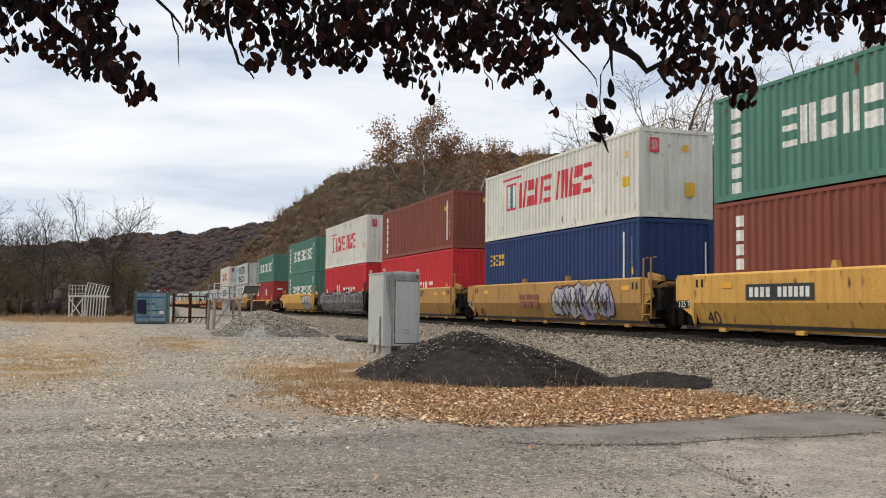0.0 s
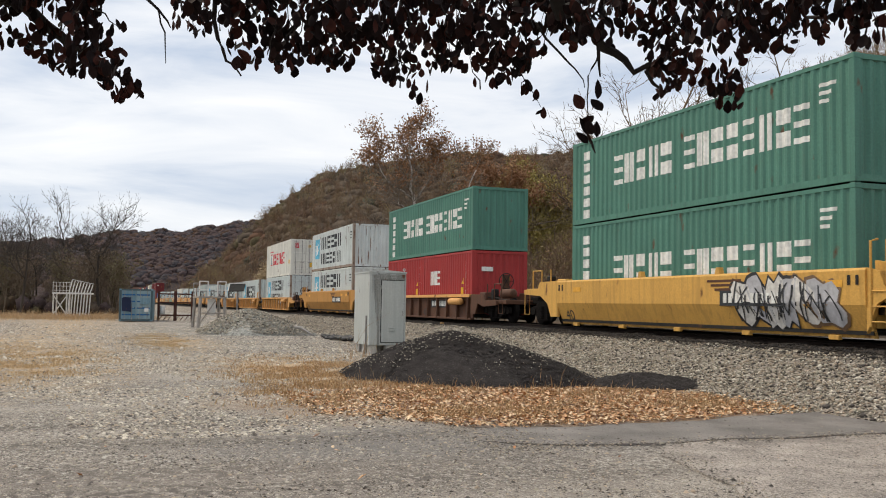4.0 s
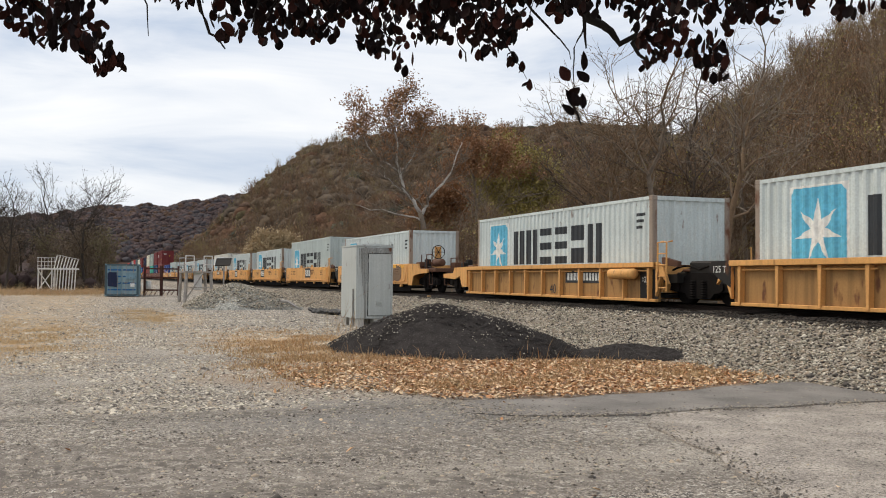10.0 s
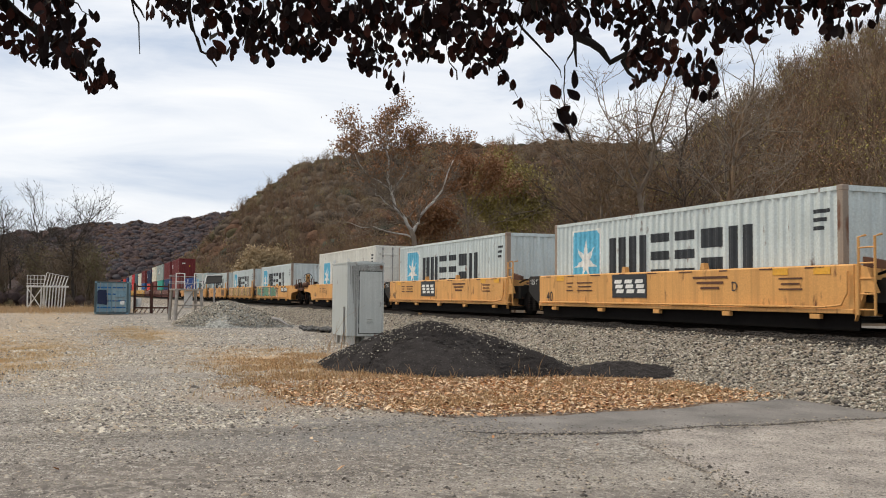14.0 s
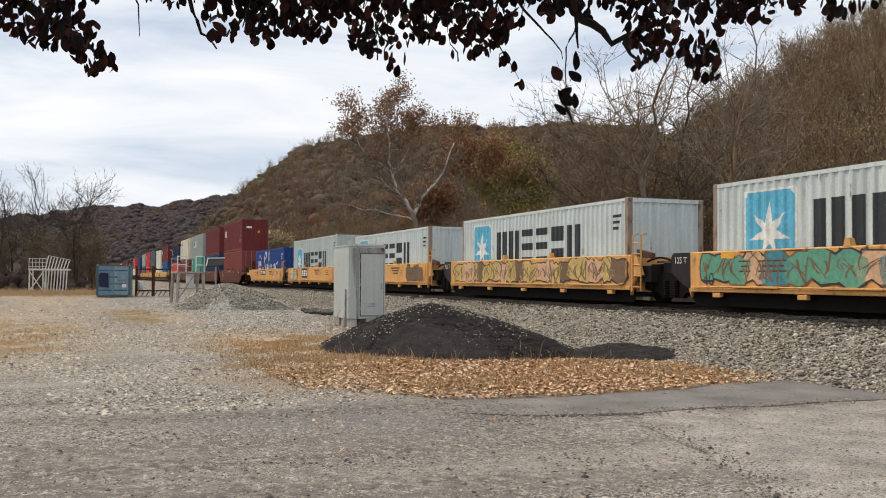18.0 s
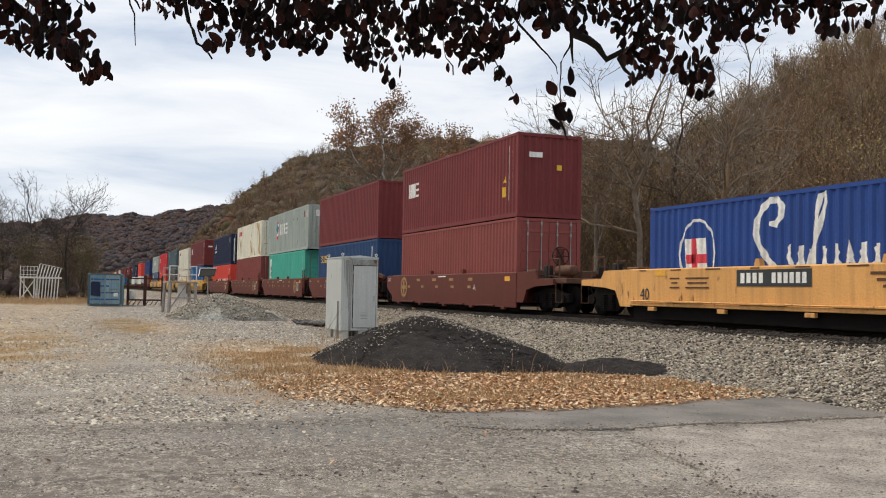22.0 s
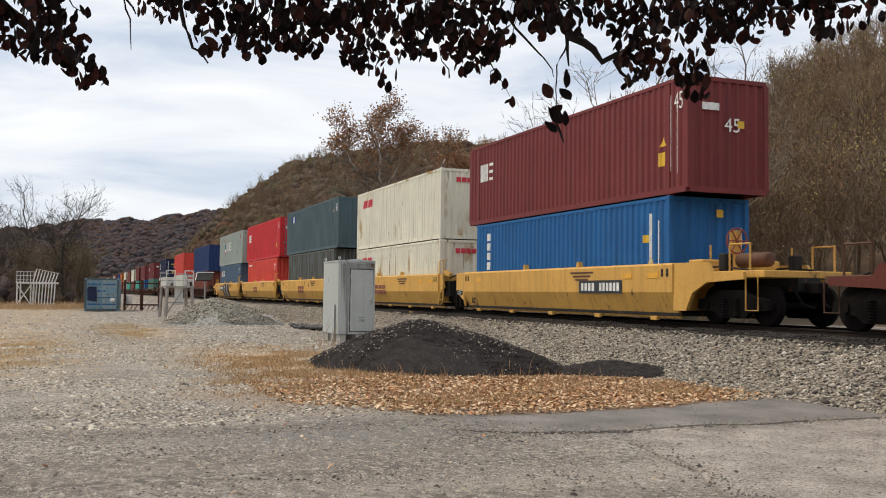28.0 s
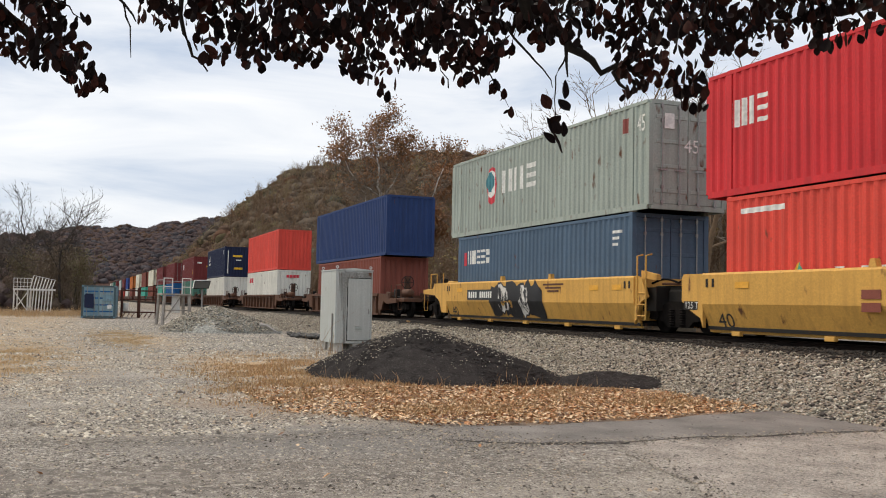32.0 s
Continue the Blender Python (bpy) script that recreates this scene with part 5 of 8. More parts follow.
# the old blue container at the yard's far end
old = container("azure", 6.058, 2.438, True, "blue old container with a dark panel on its door")
old["group"] = ""
del old["group"]
old.matrix_world = pose(-79.2, 2.35, 0.02, 0, 0, -4)
for q in old.children:
    if not q.name.startswith("floor"):
        q.material_slots[0].material = M["slate" if q.name.split(".")[0] in ("corner_post", "header", "sill", "top_rail") else "steelblue"]
part("panel", Geo().lath([(-1.0, 0.78), (-0.33, 0.70), (-0.38, 1.80), (-0.9, 1.82), (-1.02, 1.7)], 3.07, 3.10), M["ink"], old, "dark blue panel")
part("panel", Geo().box(3.07, 3.10, 0.28, 0.98, 1.28, 1.75), M["steelblue"], old, "blue panel")
part("panel", Geo().box(3.07, 3.10, 0.62, 0.92, 0.72, 0.98), CHALK, old, "white notice panel")
for q in old.children:
    if q.name.startswith("door") and q.scale.y > 0:
        q.material_slots[0].material = M["frost"]


# ------------------------------------------------------------------ well cars
WELL = 6.62          # half the length of a well
FLOOR_Z = 0.27       # floor of the well over the rail
CAR = {}


def truck_meshes():
    if "frame" in CAR:
        return
    side = [(-1.25, 0.36), (-1.2, 0.58), (-0.75, 0.66), (-0.4, 0.80), (0.4, 0.80), (0.75, 0.66), (1.2, 0.58), (1.25, 0.36), (1.0, 0.33), (0.62, 0.30), (0.45, 0.16), (-0.45, 0.16), (-0.62, 0.30), (-1.0, 0.33)]
    CAR["frame"] = Geo().prism(side, -0.07, 0.07).mesh("side_frame")
    sp = Geo().tube([(0, 0, 0.2 + 0.03 * k) for k in range(15)], [0.085 + 0.02 * (k % 2) for k in range(15)], 7)
    CAR["spring"] = sp.mesh("spring")
    w = Geo().tube([(0, -0.07, 0), (0, -0.055, 0), (0, 0.05, 0), (0, 0.055, 0), (0, 0.085, 0)], [0.43, 0.455, 0.455, 0.48, 0.47], 24)
    for k in range(4):
        a = math.pi / 2 * k
        w.box(0.16 * math.cos(a) - 0.03, 0.16 * math.cos(a) + 0.03, -0.10, -0.06, 0.16 * math.sin(a) - 0.03, 0.16 * math.sin(a) + 0.03)
    w.tube([(0, -0.16, 0), (0, -0.05, 0)], [0.10, 0.12], 10)
    CAR["wheel"] = w.mesh("wheel", True)
    CAR["axle"] = Geo().tube([(0, -0.75, 0), (0, 0.75, 0)], 0.08, 8).mesh("axle")
    CAR["bolster"] = Geo().box(-0.2, 0.2, -1.05, 1.05, 0.52, 0.78, 0.03).mesh("bolster")
    CAR["bearing"] = Geo().tube([(0, -0.09, 0), (0, 0.09, 0)], 0.12, 10).mesh("bearing")


WHEELS = []


def truck(car, x):
    """A four-wheeled truck under a car, its centre at x."""
    truck_meshes()
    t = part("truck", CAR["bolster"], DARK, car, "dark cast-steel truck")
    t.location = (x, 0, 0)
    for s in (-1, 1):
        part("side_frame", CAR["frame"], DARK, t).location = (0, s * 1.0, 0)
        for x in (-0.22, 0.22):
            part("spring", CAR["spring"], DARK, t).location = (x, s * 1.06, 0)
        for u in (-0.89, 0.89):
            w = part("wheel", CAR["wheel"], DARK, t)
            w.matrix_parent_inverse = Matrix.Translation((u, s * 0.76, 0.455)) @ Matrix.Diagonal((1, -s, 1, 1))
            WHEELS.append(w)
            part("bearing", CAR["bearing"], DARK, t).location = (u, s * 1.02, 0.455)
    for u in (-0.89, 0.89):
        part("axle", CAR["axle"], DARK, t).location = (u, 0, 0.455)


def side_outline(kind):
    """The section of a near side wall in y, z, outer face first."""
    if kind == "slope":
        return [(-1.24, 0.10), (-1.49, 0.74), (-1.50, 1.40), (-1.46, 1.45), (-1.30, 1.45), (-1.30, 1.36), (-1.42, 1.34), (-1.42, 0.78), (-1.17, 0.10)]
    if kind == "rib":
        return [(-1.36, 0.06), (-1.36, 0.92), (-1.52, 0.95), (-1.52, 1.07), (-1.30, 1.07), (-1.30, 0.06)]
    top = 1.28 if kind == "flat" else 1.30
    low = 0.40 if kind == "flat" else 0.12
    return [(-1.47, low), (-1.48, top - 0.03), (-1.45, top), (-1.30, top), (-1.30, top - 0.08), (-1.42, top - 0.10), (-1.42, low)]


def well_car(kind, tint, ends, label, stencil="", far=False):
    """One well of a stack car: its middle at x = 0, the rail's top at z = 0. ends: 'j' a joint on a shared truck or 'e' a car's end with its own truck, for -x and +x."""
    car = thing("well_car", label, "railway car", "well cars of the train")
    mat, key = M[tint], "wall_" + kind
    if key not in CAR:
        CAR[key] = Geo().lath(side_outline(kind), -WELL, WELL).mesh("side_wall")
        mir = [(-y, z) for y, z in side_outline(kind)][::-1]
        CAR[key + "_far"] = Geo().lath(mir, -WELL, WELL).mesh("side_wall")
        CAR["floor"] = Geo().box(-WELL, WELL, -1.30, 1.30, 0.16, 0.24).mesh("floor")
        CAR["rib"] = Geo().prism([(-0.03, 0.08), (0.03, 0.08), (0.05, 0.94), (-0.05, 0.94)], -1.49, -1.362).mesh("rib")
        CAR["foot"] = Geo().box(-0.14, 0.14, -1.50, -1.40, 0.10, 0.2, 0.01).mesh("foot")
        CAR["guide"] = Geo().prism([(-0.1, 0), (0.1, 0), (0.05, 0.16), (-0.05, 0.16)], -1.47, -1.34).mesh("guide")
        CAR["lip"] = Geo().box(-0.75, 0.75, -1.56, -1.475, 0.235, 0.285, 0.01).mesh("lip")
        CAR["under"] = Geo().box(-WELL, WELL, -1.34, -1.302, 0.02, 0.34).mesh("under_sill")
        CAR["chord"] = Geo().box(-WELL, WELL, -1.526, -1.305, 0.952, 1.076, 0.006).mesh("top_chord")
        CAR["sill"] = Geo().box(-WELL, WELL, -1.50, -1.30, 0.335, 0.43, 0.012).mesh("bottom_sill")
    top = {"flat": 1.28, "slope": 1.45, "rib": 1.07, "plate": 1.30}[kind]
    # amber rib walls: dust and the top chord's shade, both in the colour
    part("side_wall", CAR[key], M["car_dust_shaded"] if kind == "rib" and tint == "car_amber" else mat, car)
    part("side_wall", CAR[key + "_far"], mat, car)
    part("floor", CAR["floor"], M["car_dark"], car)
    if far:
        for s in (-1, 1):
            truck(car, s * (7.95 if ends[(s + 1) // 2] == "j" else 8.3)) if s > 0 or ends[0] == "e" else None
        return car
    if kind == "rib":
        if ends[1] == "j":
            end = part("end_panel", Geo().box(5.75, WELL - 0.01, -1.374, -1.364, 0.10, 0.90), M["car_dark"], car, "dark end panel with a capacity mark")
            part("stencil", LETTERS["125 T"], CHALK, end, "white stencilled capacity mark").location = (6.1, -1.38, 0.62)
        part("bottom_sill", Geo().box(-WELL, WELL, -1.47, -1.362, 0.05, 0.13, 0.01), mat, car)
        for k in range(3):
            part("pipe", Geo().tube([(-6.4 + 4.3 * k, -1.44, 0.86), (-6.4 + 4.3 * k + 4.1, -1.44, 0.86)], 0.018, 5), mat, car)
        if "n" in stencil:
            part("top_chord", CAR["chord"], M["car_amber"], car, "amber-yellow top chord")
        for k in range(11):
            for s in (-1, 1):
                r = part("rib", CAR["rib"], mat, car)
                r.location, r.scale = (-6.3 + 1.26 * k, 0, 0), (1, -s, 1)
    else:
        for k in range(5):
            part("foot", CAR["foot"], mat, car).location = (-5.6 + 2.8 * k, 0.15 if kind == "slope" else 0, 0.12 if kind == "flat" else -0.06)
        for k in (-1.6, 1.9):
            part("guide", CAR["guide"], mat, car).location = (k, 0, top - 0.005)
        if kind == "flat":
            part("bottom_sill", CAR["sill"], mat, car)
            part("brake_pipe", Geo().tube([(-6.5, -1.53, 0.46), (5.9, -1.53, 0.46), (6.35, -1.53, 0.50), (6.5, -1.53, 0.72), (6.52, -1.53, 1.15)], 0.022, 6), mat, car)
        if kind != "slope":
            # added dark strip that stands in for the shade below the car
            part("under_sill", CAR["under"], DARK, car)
            for k in (-4.2, -1.4, 1.4, 4.2):
                part("lip", CAR["lip"], mat, car).location = (k, 0, 0.20 if kind == "flat" else -0.1)
    for s, e in ((-1, ends[0]), (1, ends[1])):
        reach = 7.75 if e == "j" else 9.6
        # bulkhead and the deck over the truck
        part("bulkhead", Geo().box(s * WELL - 0.06, s * WELL + 0.06, -1.28, 1.28, 0.3, top - 0.05), mat if kind != "slope" else mat, car)
        a, b = sorted((s * WELL, s * reach))
        zt = top - (0.22 if e == "e" else 0.25)
        part("end_platform", Geo().box(a, b, -1.2 if e == "e" else -0.85, 1.2 if e == "e" else 0.85, zt - 0.16, zt, 0.015), (mat if kind == "slope" else M["car_rust"]) if e == "e" else M["car_dark"], car)
        part("draft_beam", Geo().box(a, b, -0.3, 0.3, 0.78, zt - 0.15), M["car_dark"], car)
        for t in (-1, 1):
            # gusset from the wall's end down to the deck
            shape = [(0, 0.2), (0, top), (0.32, top - 0.08), (0.55, zt - 0.3), (0.25, 0.75)] if e == "j" else [(0, 0.3), (0, top), (1.35, top - 0.02), (1.5, zt - 0.02), (2.6, zt - 0.04), (2.6, zt - 0.2), (1.3, zt - 0.26), (0.75, 0.72), (0.5, 0.3)]
            part("gusset", Geo().prism([(s * (WELL + a), b) for a, b in shape][::s],
                                       t * 1.42 - 0.04, t * 1.42 + 0.04), mat, car)
        if e == "e":
            truck(car, s * 8.3)
            part("coupler", Geo().box(min(s * 9.4, s * 10.05), max(s * 9.4, s * 10.05), -0.13, 0.13, 0.72, 0.98, 0.03), DARK, car, "dark cast coupler")
            rail = mat if kind == "slope" else M["car_rust"]
            for t in (-1, 1):
                for x in (7.7, 8.4, 9.1):
                    part("post", Geo().tube([(s * x, t * 1.18, zt), (s * x, t * 1.18, zt + 0.62)], 0.025, 6), rail, car)
                part("handrail", Geo().tube([(s * 8.4, t * 1.18, zt + 0.6), (s * 9.1, t * 1.18, zt + 0.6)], 0.022, 6), rail, car)
                part("sill_step", Geo().tube([(s * 9.1, t * 1.3, zt - 0.1), (s * 9.1, t * 1.3, 0.35), (s * 9.5, t * 1.3, 0.35), (s * 9.5, t * 1.3, zt - 0.1)], 0.018, 6), rail, car)
                part("valve", Geo().box(min(s * 7.9, s * 8.15), max(s * 7.9, s * 8.15), t * 1.0 - 0.12, t * 1.0 + 0.12, zt, zt + 0.42, 0.03), M["car_dark"], car, "dark brake valve")
                part("pipe", Geo().tube([(s * 6.9, t * 1.0, zt + 0.08), (s * 7.8, t * 1.0, zt + 0.12), (s * 8.6, t * 1.05, zt + 0.05), (s * 9.5, t * 0.6, zt - 0.1)], 0.025, 6), M["car_dark"], car)
                part("air_hose", Geo().tube([(s * 9.5, t * 0.35, 0.85), (s * 9.75, t * 0.32, 0.5), (s * 10.0, t * 0.2, 0.42)], 0.03, 6), DARK, car)
                part("deck_box", Geo().box(min(s * 6.75, s * 7.35), max(s * 6.75, s * 7.35), t * 0.85 - 0.28, t * 0.85 + 0.28, zt, zt + 0.3, 0.03), rail, car)
            if s > 0:
                wheel = part("brake_wheel", Geo().tube([(0, 0.30 * math.cos(a), 0.30 * math.sin(a)) for a in np.linspace(0, 6.2832, 17)], 0.02, 6, False), M["car_dark"] if kind != "slope" else M["coral"], car, "round hand brake wheel")
                for k in range(6):
                    part("spoke", Geo().tube([(0, 0, 0), (0, 0.29 * math.cos(1.047 * k), 0.29 * math.sin(1.047 * k))], 0.014, 5), wheel.material_slots[0].material, wheel)
                wheel.location = (7.6, -0.35, zt + 0.75)
                part("brake_stand", Geo().box(7.5, 7.58, -0.5, -0.2, zt, zt + 1.0, 0.01), mat, car)
                part("air_tank", Geo().tube([(8.2, -0.75, zt + 0.25), (8.25, -0.75, zt + 0.25), (9.2, -0.75, zt + 0.25), (9.25, -0.75, zt + 0.25)], [0.12, 0.17, 0.17, 0.12], 12), M["car_rust"], car, "rusty air tank", True)
        else:
            # near-black box between the bulkhead and the joint
            part("recess", Geo().box(min(s * 6.70, s * 7.3), max(s * 6.70, s * 7.3), -1.26, 1.26, 0.55, zt - 0.05), M["car_dark"], car, "dark block across the well's end")
            for x in (WELL + 0.14, WELL + 0.48):
                part("grab_iron", Geo().tube([(s * x, 1.40, 0.5), (s * x, 1.40, top + 0.45)], 0.022, 6), mat, car)
            if s > 0:
                # ladder, then the shared truck under the joint
                ladder = part("ladder", Geo().tube([(WELL + 0.12, -1.47, 0.32), (WELL + 0.12, -1.47, top + 0.50), (WELL + 0.12, -1.30, top + 0.54)], 0.026, 6), mat, car, "narrow steel end ladder")
                part("stile", Geo().tube([(WELL + 0.52, -1.47, 0.32), (WELL + 0.52, -1.47, top + 0.50), (WELL + 0.52, -1.30, top + 0.54)], 0.026, 6), mat, ladder)
                for k in range(3 if kind == "slope" else 5):
                    part("rung", Geo().tube([(WELL + 0.12, -1.47, 0.42 + 0.29 * k), (WELL + 0.52, -1.47, 0.42 + 0.29 * k)], 0.016, 5), mat, ladder)
                truck(car, 7.95)
                part("joint", Geo().box(7.35, 8.55, -0.95, 0.95, 0.72, 1.1, 0.05), M["car_dark"], car, "dark joint casting between two wells")
                part("bracket", Geo().prism([(WELL + 0.05, top - 0.06), (WELL + 0.05, top + 0.14), (WELL + 0.75, top + 0.02), (WELL + 0.75, top - 0.12)], -1.30, -1.18), mat if kind == "slope" else M["car_rust"], car)
                part("hose", Geo().tube([(6.8 + 0.19 * k, -1.05, zt + 0.06 + 0.10 * abs(math.sin(0.52 * k))) for k in range(13)], 0.028, 6), DARK, car, "black air hose across the joint")
                part("walkway", Geo().box(7.0, 8.9, -0.9, -0.5, zt + 0.02, zt + 0.08, 0.01), M["car_rust"], car)
            else:
                # side plate with its capacity mark
                low = 0.66 if kind == "rib" else 0.58
                shape = [(0, low - 0.2), (0, top - 0.01), (0.72, top - 0.01), (0.80, top - 0.10), (0.80, low + 0.22), (0.45, low)]
                pm = {"flat": M["car_dark"], "rib": M["car_dark"]}.get(kind, mat)
                plate_ = part("end_plate", Geo().prism([(-WELL - 0.005 - a, b) for a, b in shape][::-1], -1.47, -1.40), pm, car, "end plate with a capacity mark")
                if kind == "slope":
                    part("mark_panel", Geo().box(-7.34, -6.80, -1.476, -1.472, 0.60, 0.80), M["car_dark"], plate_)
                q = part("stencil", LETTERS["125 T"], CHALK, plate_, "white stencilled capacity mark")
                q.location = (-7.03, -1.48, 0.70 if kind == "slope" else top - 0.2)
    if kind == "rib" and "n" in stencil:
        part("air_tank", Geo().tube([(4.5, -1.56, 0.78), (4.55, -1.56, 0.78), (5.75, -1.56, 0.78), (5.8, -1.56, 0.78)], [0.09, 0.14, 0.14, 0.09], 12), M["car_amber"], car, "dusty yellow air tank", True)
    # stencils: plain bars where the marks cannot be told, true ones where they can
    y = {"flat": -1.4845, "plate": -1.4845, "rib": -1.365, "slope": -1.503}[kind]
    zs = {"flat": 0.87, "plate": 0.78, "rib": 0.55, "slope": 0.98}[kind]

    def plate(x, z, w, h, mat, lift=0.0, name="stencil", label=""):
        return part(name, Geo().box(x - w / 2, x + w / 2, y - 0.002 - lift, y + 0.002 - lift, z - h / 2, z + h / 2), mat, car, label)

    if stencil != "none" and "y" not in stencil:
        q = part("stencil", LETTERS["40"], INK, car, "black stencilled length mark")
        q.location = (-5.9 if kind != "rib" else 0.6, y - 0.004, zs - (0.25 if kind != "slope" else 0.62))
        if kind == "slope":
            q.location.y, q.rotation_euler, q.scale = -1.349, (radians(21.3), 0, 0), (1.35, 1, 1.15)
    if "n" in stencil and stencil != "none":
        x = {"flat": 0.2, "slope": -3.2, "rib": 2.6, "plate": 0}[kind] + (1.0 if "r" in stencil else -1.3 if "l" in stencil else 4.7 if "q" in stencil else 0.0)
        if kind == "slope":
            x, z = (3.2, 0.88) if "r" in stencil else (-3.3, 0.98)
        else:
            z = zs + 0.15
        plate(x, z, 2.3, 0.36, INK, 0.002, "number_panel", "black number panel with white bars")
        for k in range(4):
            plate(x - 0.95 + 0.2 * k, z, 0.13, 0.22, CHALK, 0.006)
        for k in range(6):
            plate(x + 0.05 + 0.18 * k, z, 0.12, 0.22, CHALK, 0.006)
    if "t" in stencil:
        x = 0.9 if "r" in stencil else -1.3
        plate(x, zs + 0.05, 1.7, 0.62, INK, 0.002, "name_panel", "black name panel with white bars")
        for k in range(3):
            for j in range(3):
                a = x - 0.74 + 0.52 * k + 0.05 * (2 - j)
                part("stencil", Geo().prism([(a, zs - 0.14 + 0.13 * j), (a + 0.36, zs - 0.14 + 0.13 * j), (a + 0.40, zs - 0.04 + 0.13 * j), (a + 0.04, zs - 0.04 + 0.13 * j)], y - 0.010, y - 0.006), CHALK, car)
    if "x" in stencil:
        for k in range(3):
            for dz, w, h in ((0.22, 0.46, 0.17), (-0.02, 0.46, 0.17)):
                plate(-1.6 + 0.58 * k, zs - 0.25 + dz, w, h, RUSTRED, 0.004, "stencil", "faded red name bars")
    if "y" in stencil:
        for k in range(5):
            plate(-4.9 + 1.9 * k, zs + 0.30, 0.42, 0.11, AMBERED, 0.003, "reflector")
        for k in range(5):
            plate(-4.2 + 1.7 * k, zs + 0.02, 0.3, 0.1, AMBERED, 0.003, "stencil")
        ex = -4.9 if "A" in stencil else 4.5
        for radius, lift, colour in ((0.44, 0.004, AMBERED), (0.32, 0.007, mat)):
            part("emblem", Geo().tube([(ex, y - 0.001, zs), (ex, y - lift, zs)], radius, 24), colour, car, "round faded emblem")
        plate(ex, zs, 0.14, 0.56, AMBERED, 0.009)
        for dx in (-0.175, 0.175):
            plate(ex + dx, zs, 0.19, 0.14, AMBERED, 0.009)
        for k in range(0 if "A" in stencil else 8):
            plate(5.35 - 0.04 * (k % 3), zs + 0.24 - 0.072 * k, 0.62 - 0.08 * (k % 3), 0.026, CHALK, 0.003)
        plate(5.95, zs + 0.30, 0.42, 0.16, REFLECT, 0.003, "reflector")
        plate(-0.2, zs + 0.42, 0.8, 0.05, CHALK, 0.003)
    if kind in ("flat", "slope") and stencil != "none":
        for x in (-5.2, 4.6, 5.8):
            plate(x, zs + 0.30 if kind == "flat" else zs + 0.18, 0.46, 0.14, REFLECT, 0.003, "reflector")
        if kind == "flat":
            for x, w in ((-3.7, 0.9), (4.9, 0.7), (-4.6, 0.4)):
                for k in range(3):
                    plate(x, zs + 0.16 - 0.11 * k, w - 0.15 * (k % 2), 0.035, M["car_rust"], 0.003)
            for k in range(9):
                plate(-6.0 + 1.45 * k, zs + 0.365, 0.3 + 0.12 * (k % 3), 0.03, M["car_rust"], 0.003)
        if kind == "slope":
            for x in (-6.42, -6.2, 6.2, 6.42):
                plate(x, 1.22, 0.08, 0.19, M["car_dark"], 0.003, "slot", "dark upright slot")
        for k in range(3):
            plate(2.2, zs + 0.22 - 0.12 * k if kind == "flat" else zs + 0.3 - 0.1 * k, 1.3 - 0.3 * k, 0.055, M["car_rust"], 0.003)
    for mark in ("A", "B", "D", "E"):
        if mark in stencil:
            q = part("stencil", LETTERS[mark], INK if kind != "plate" else CHALK, car)
            q.location = (-3.2 if kind == "plate" and mark != "A" else 3.1, y - 0.006, zs)
    return car


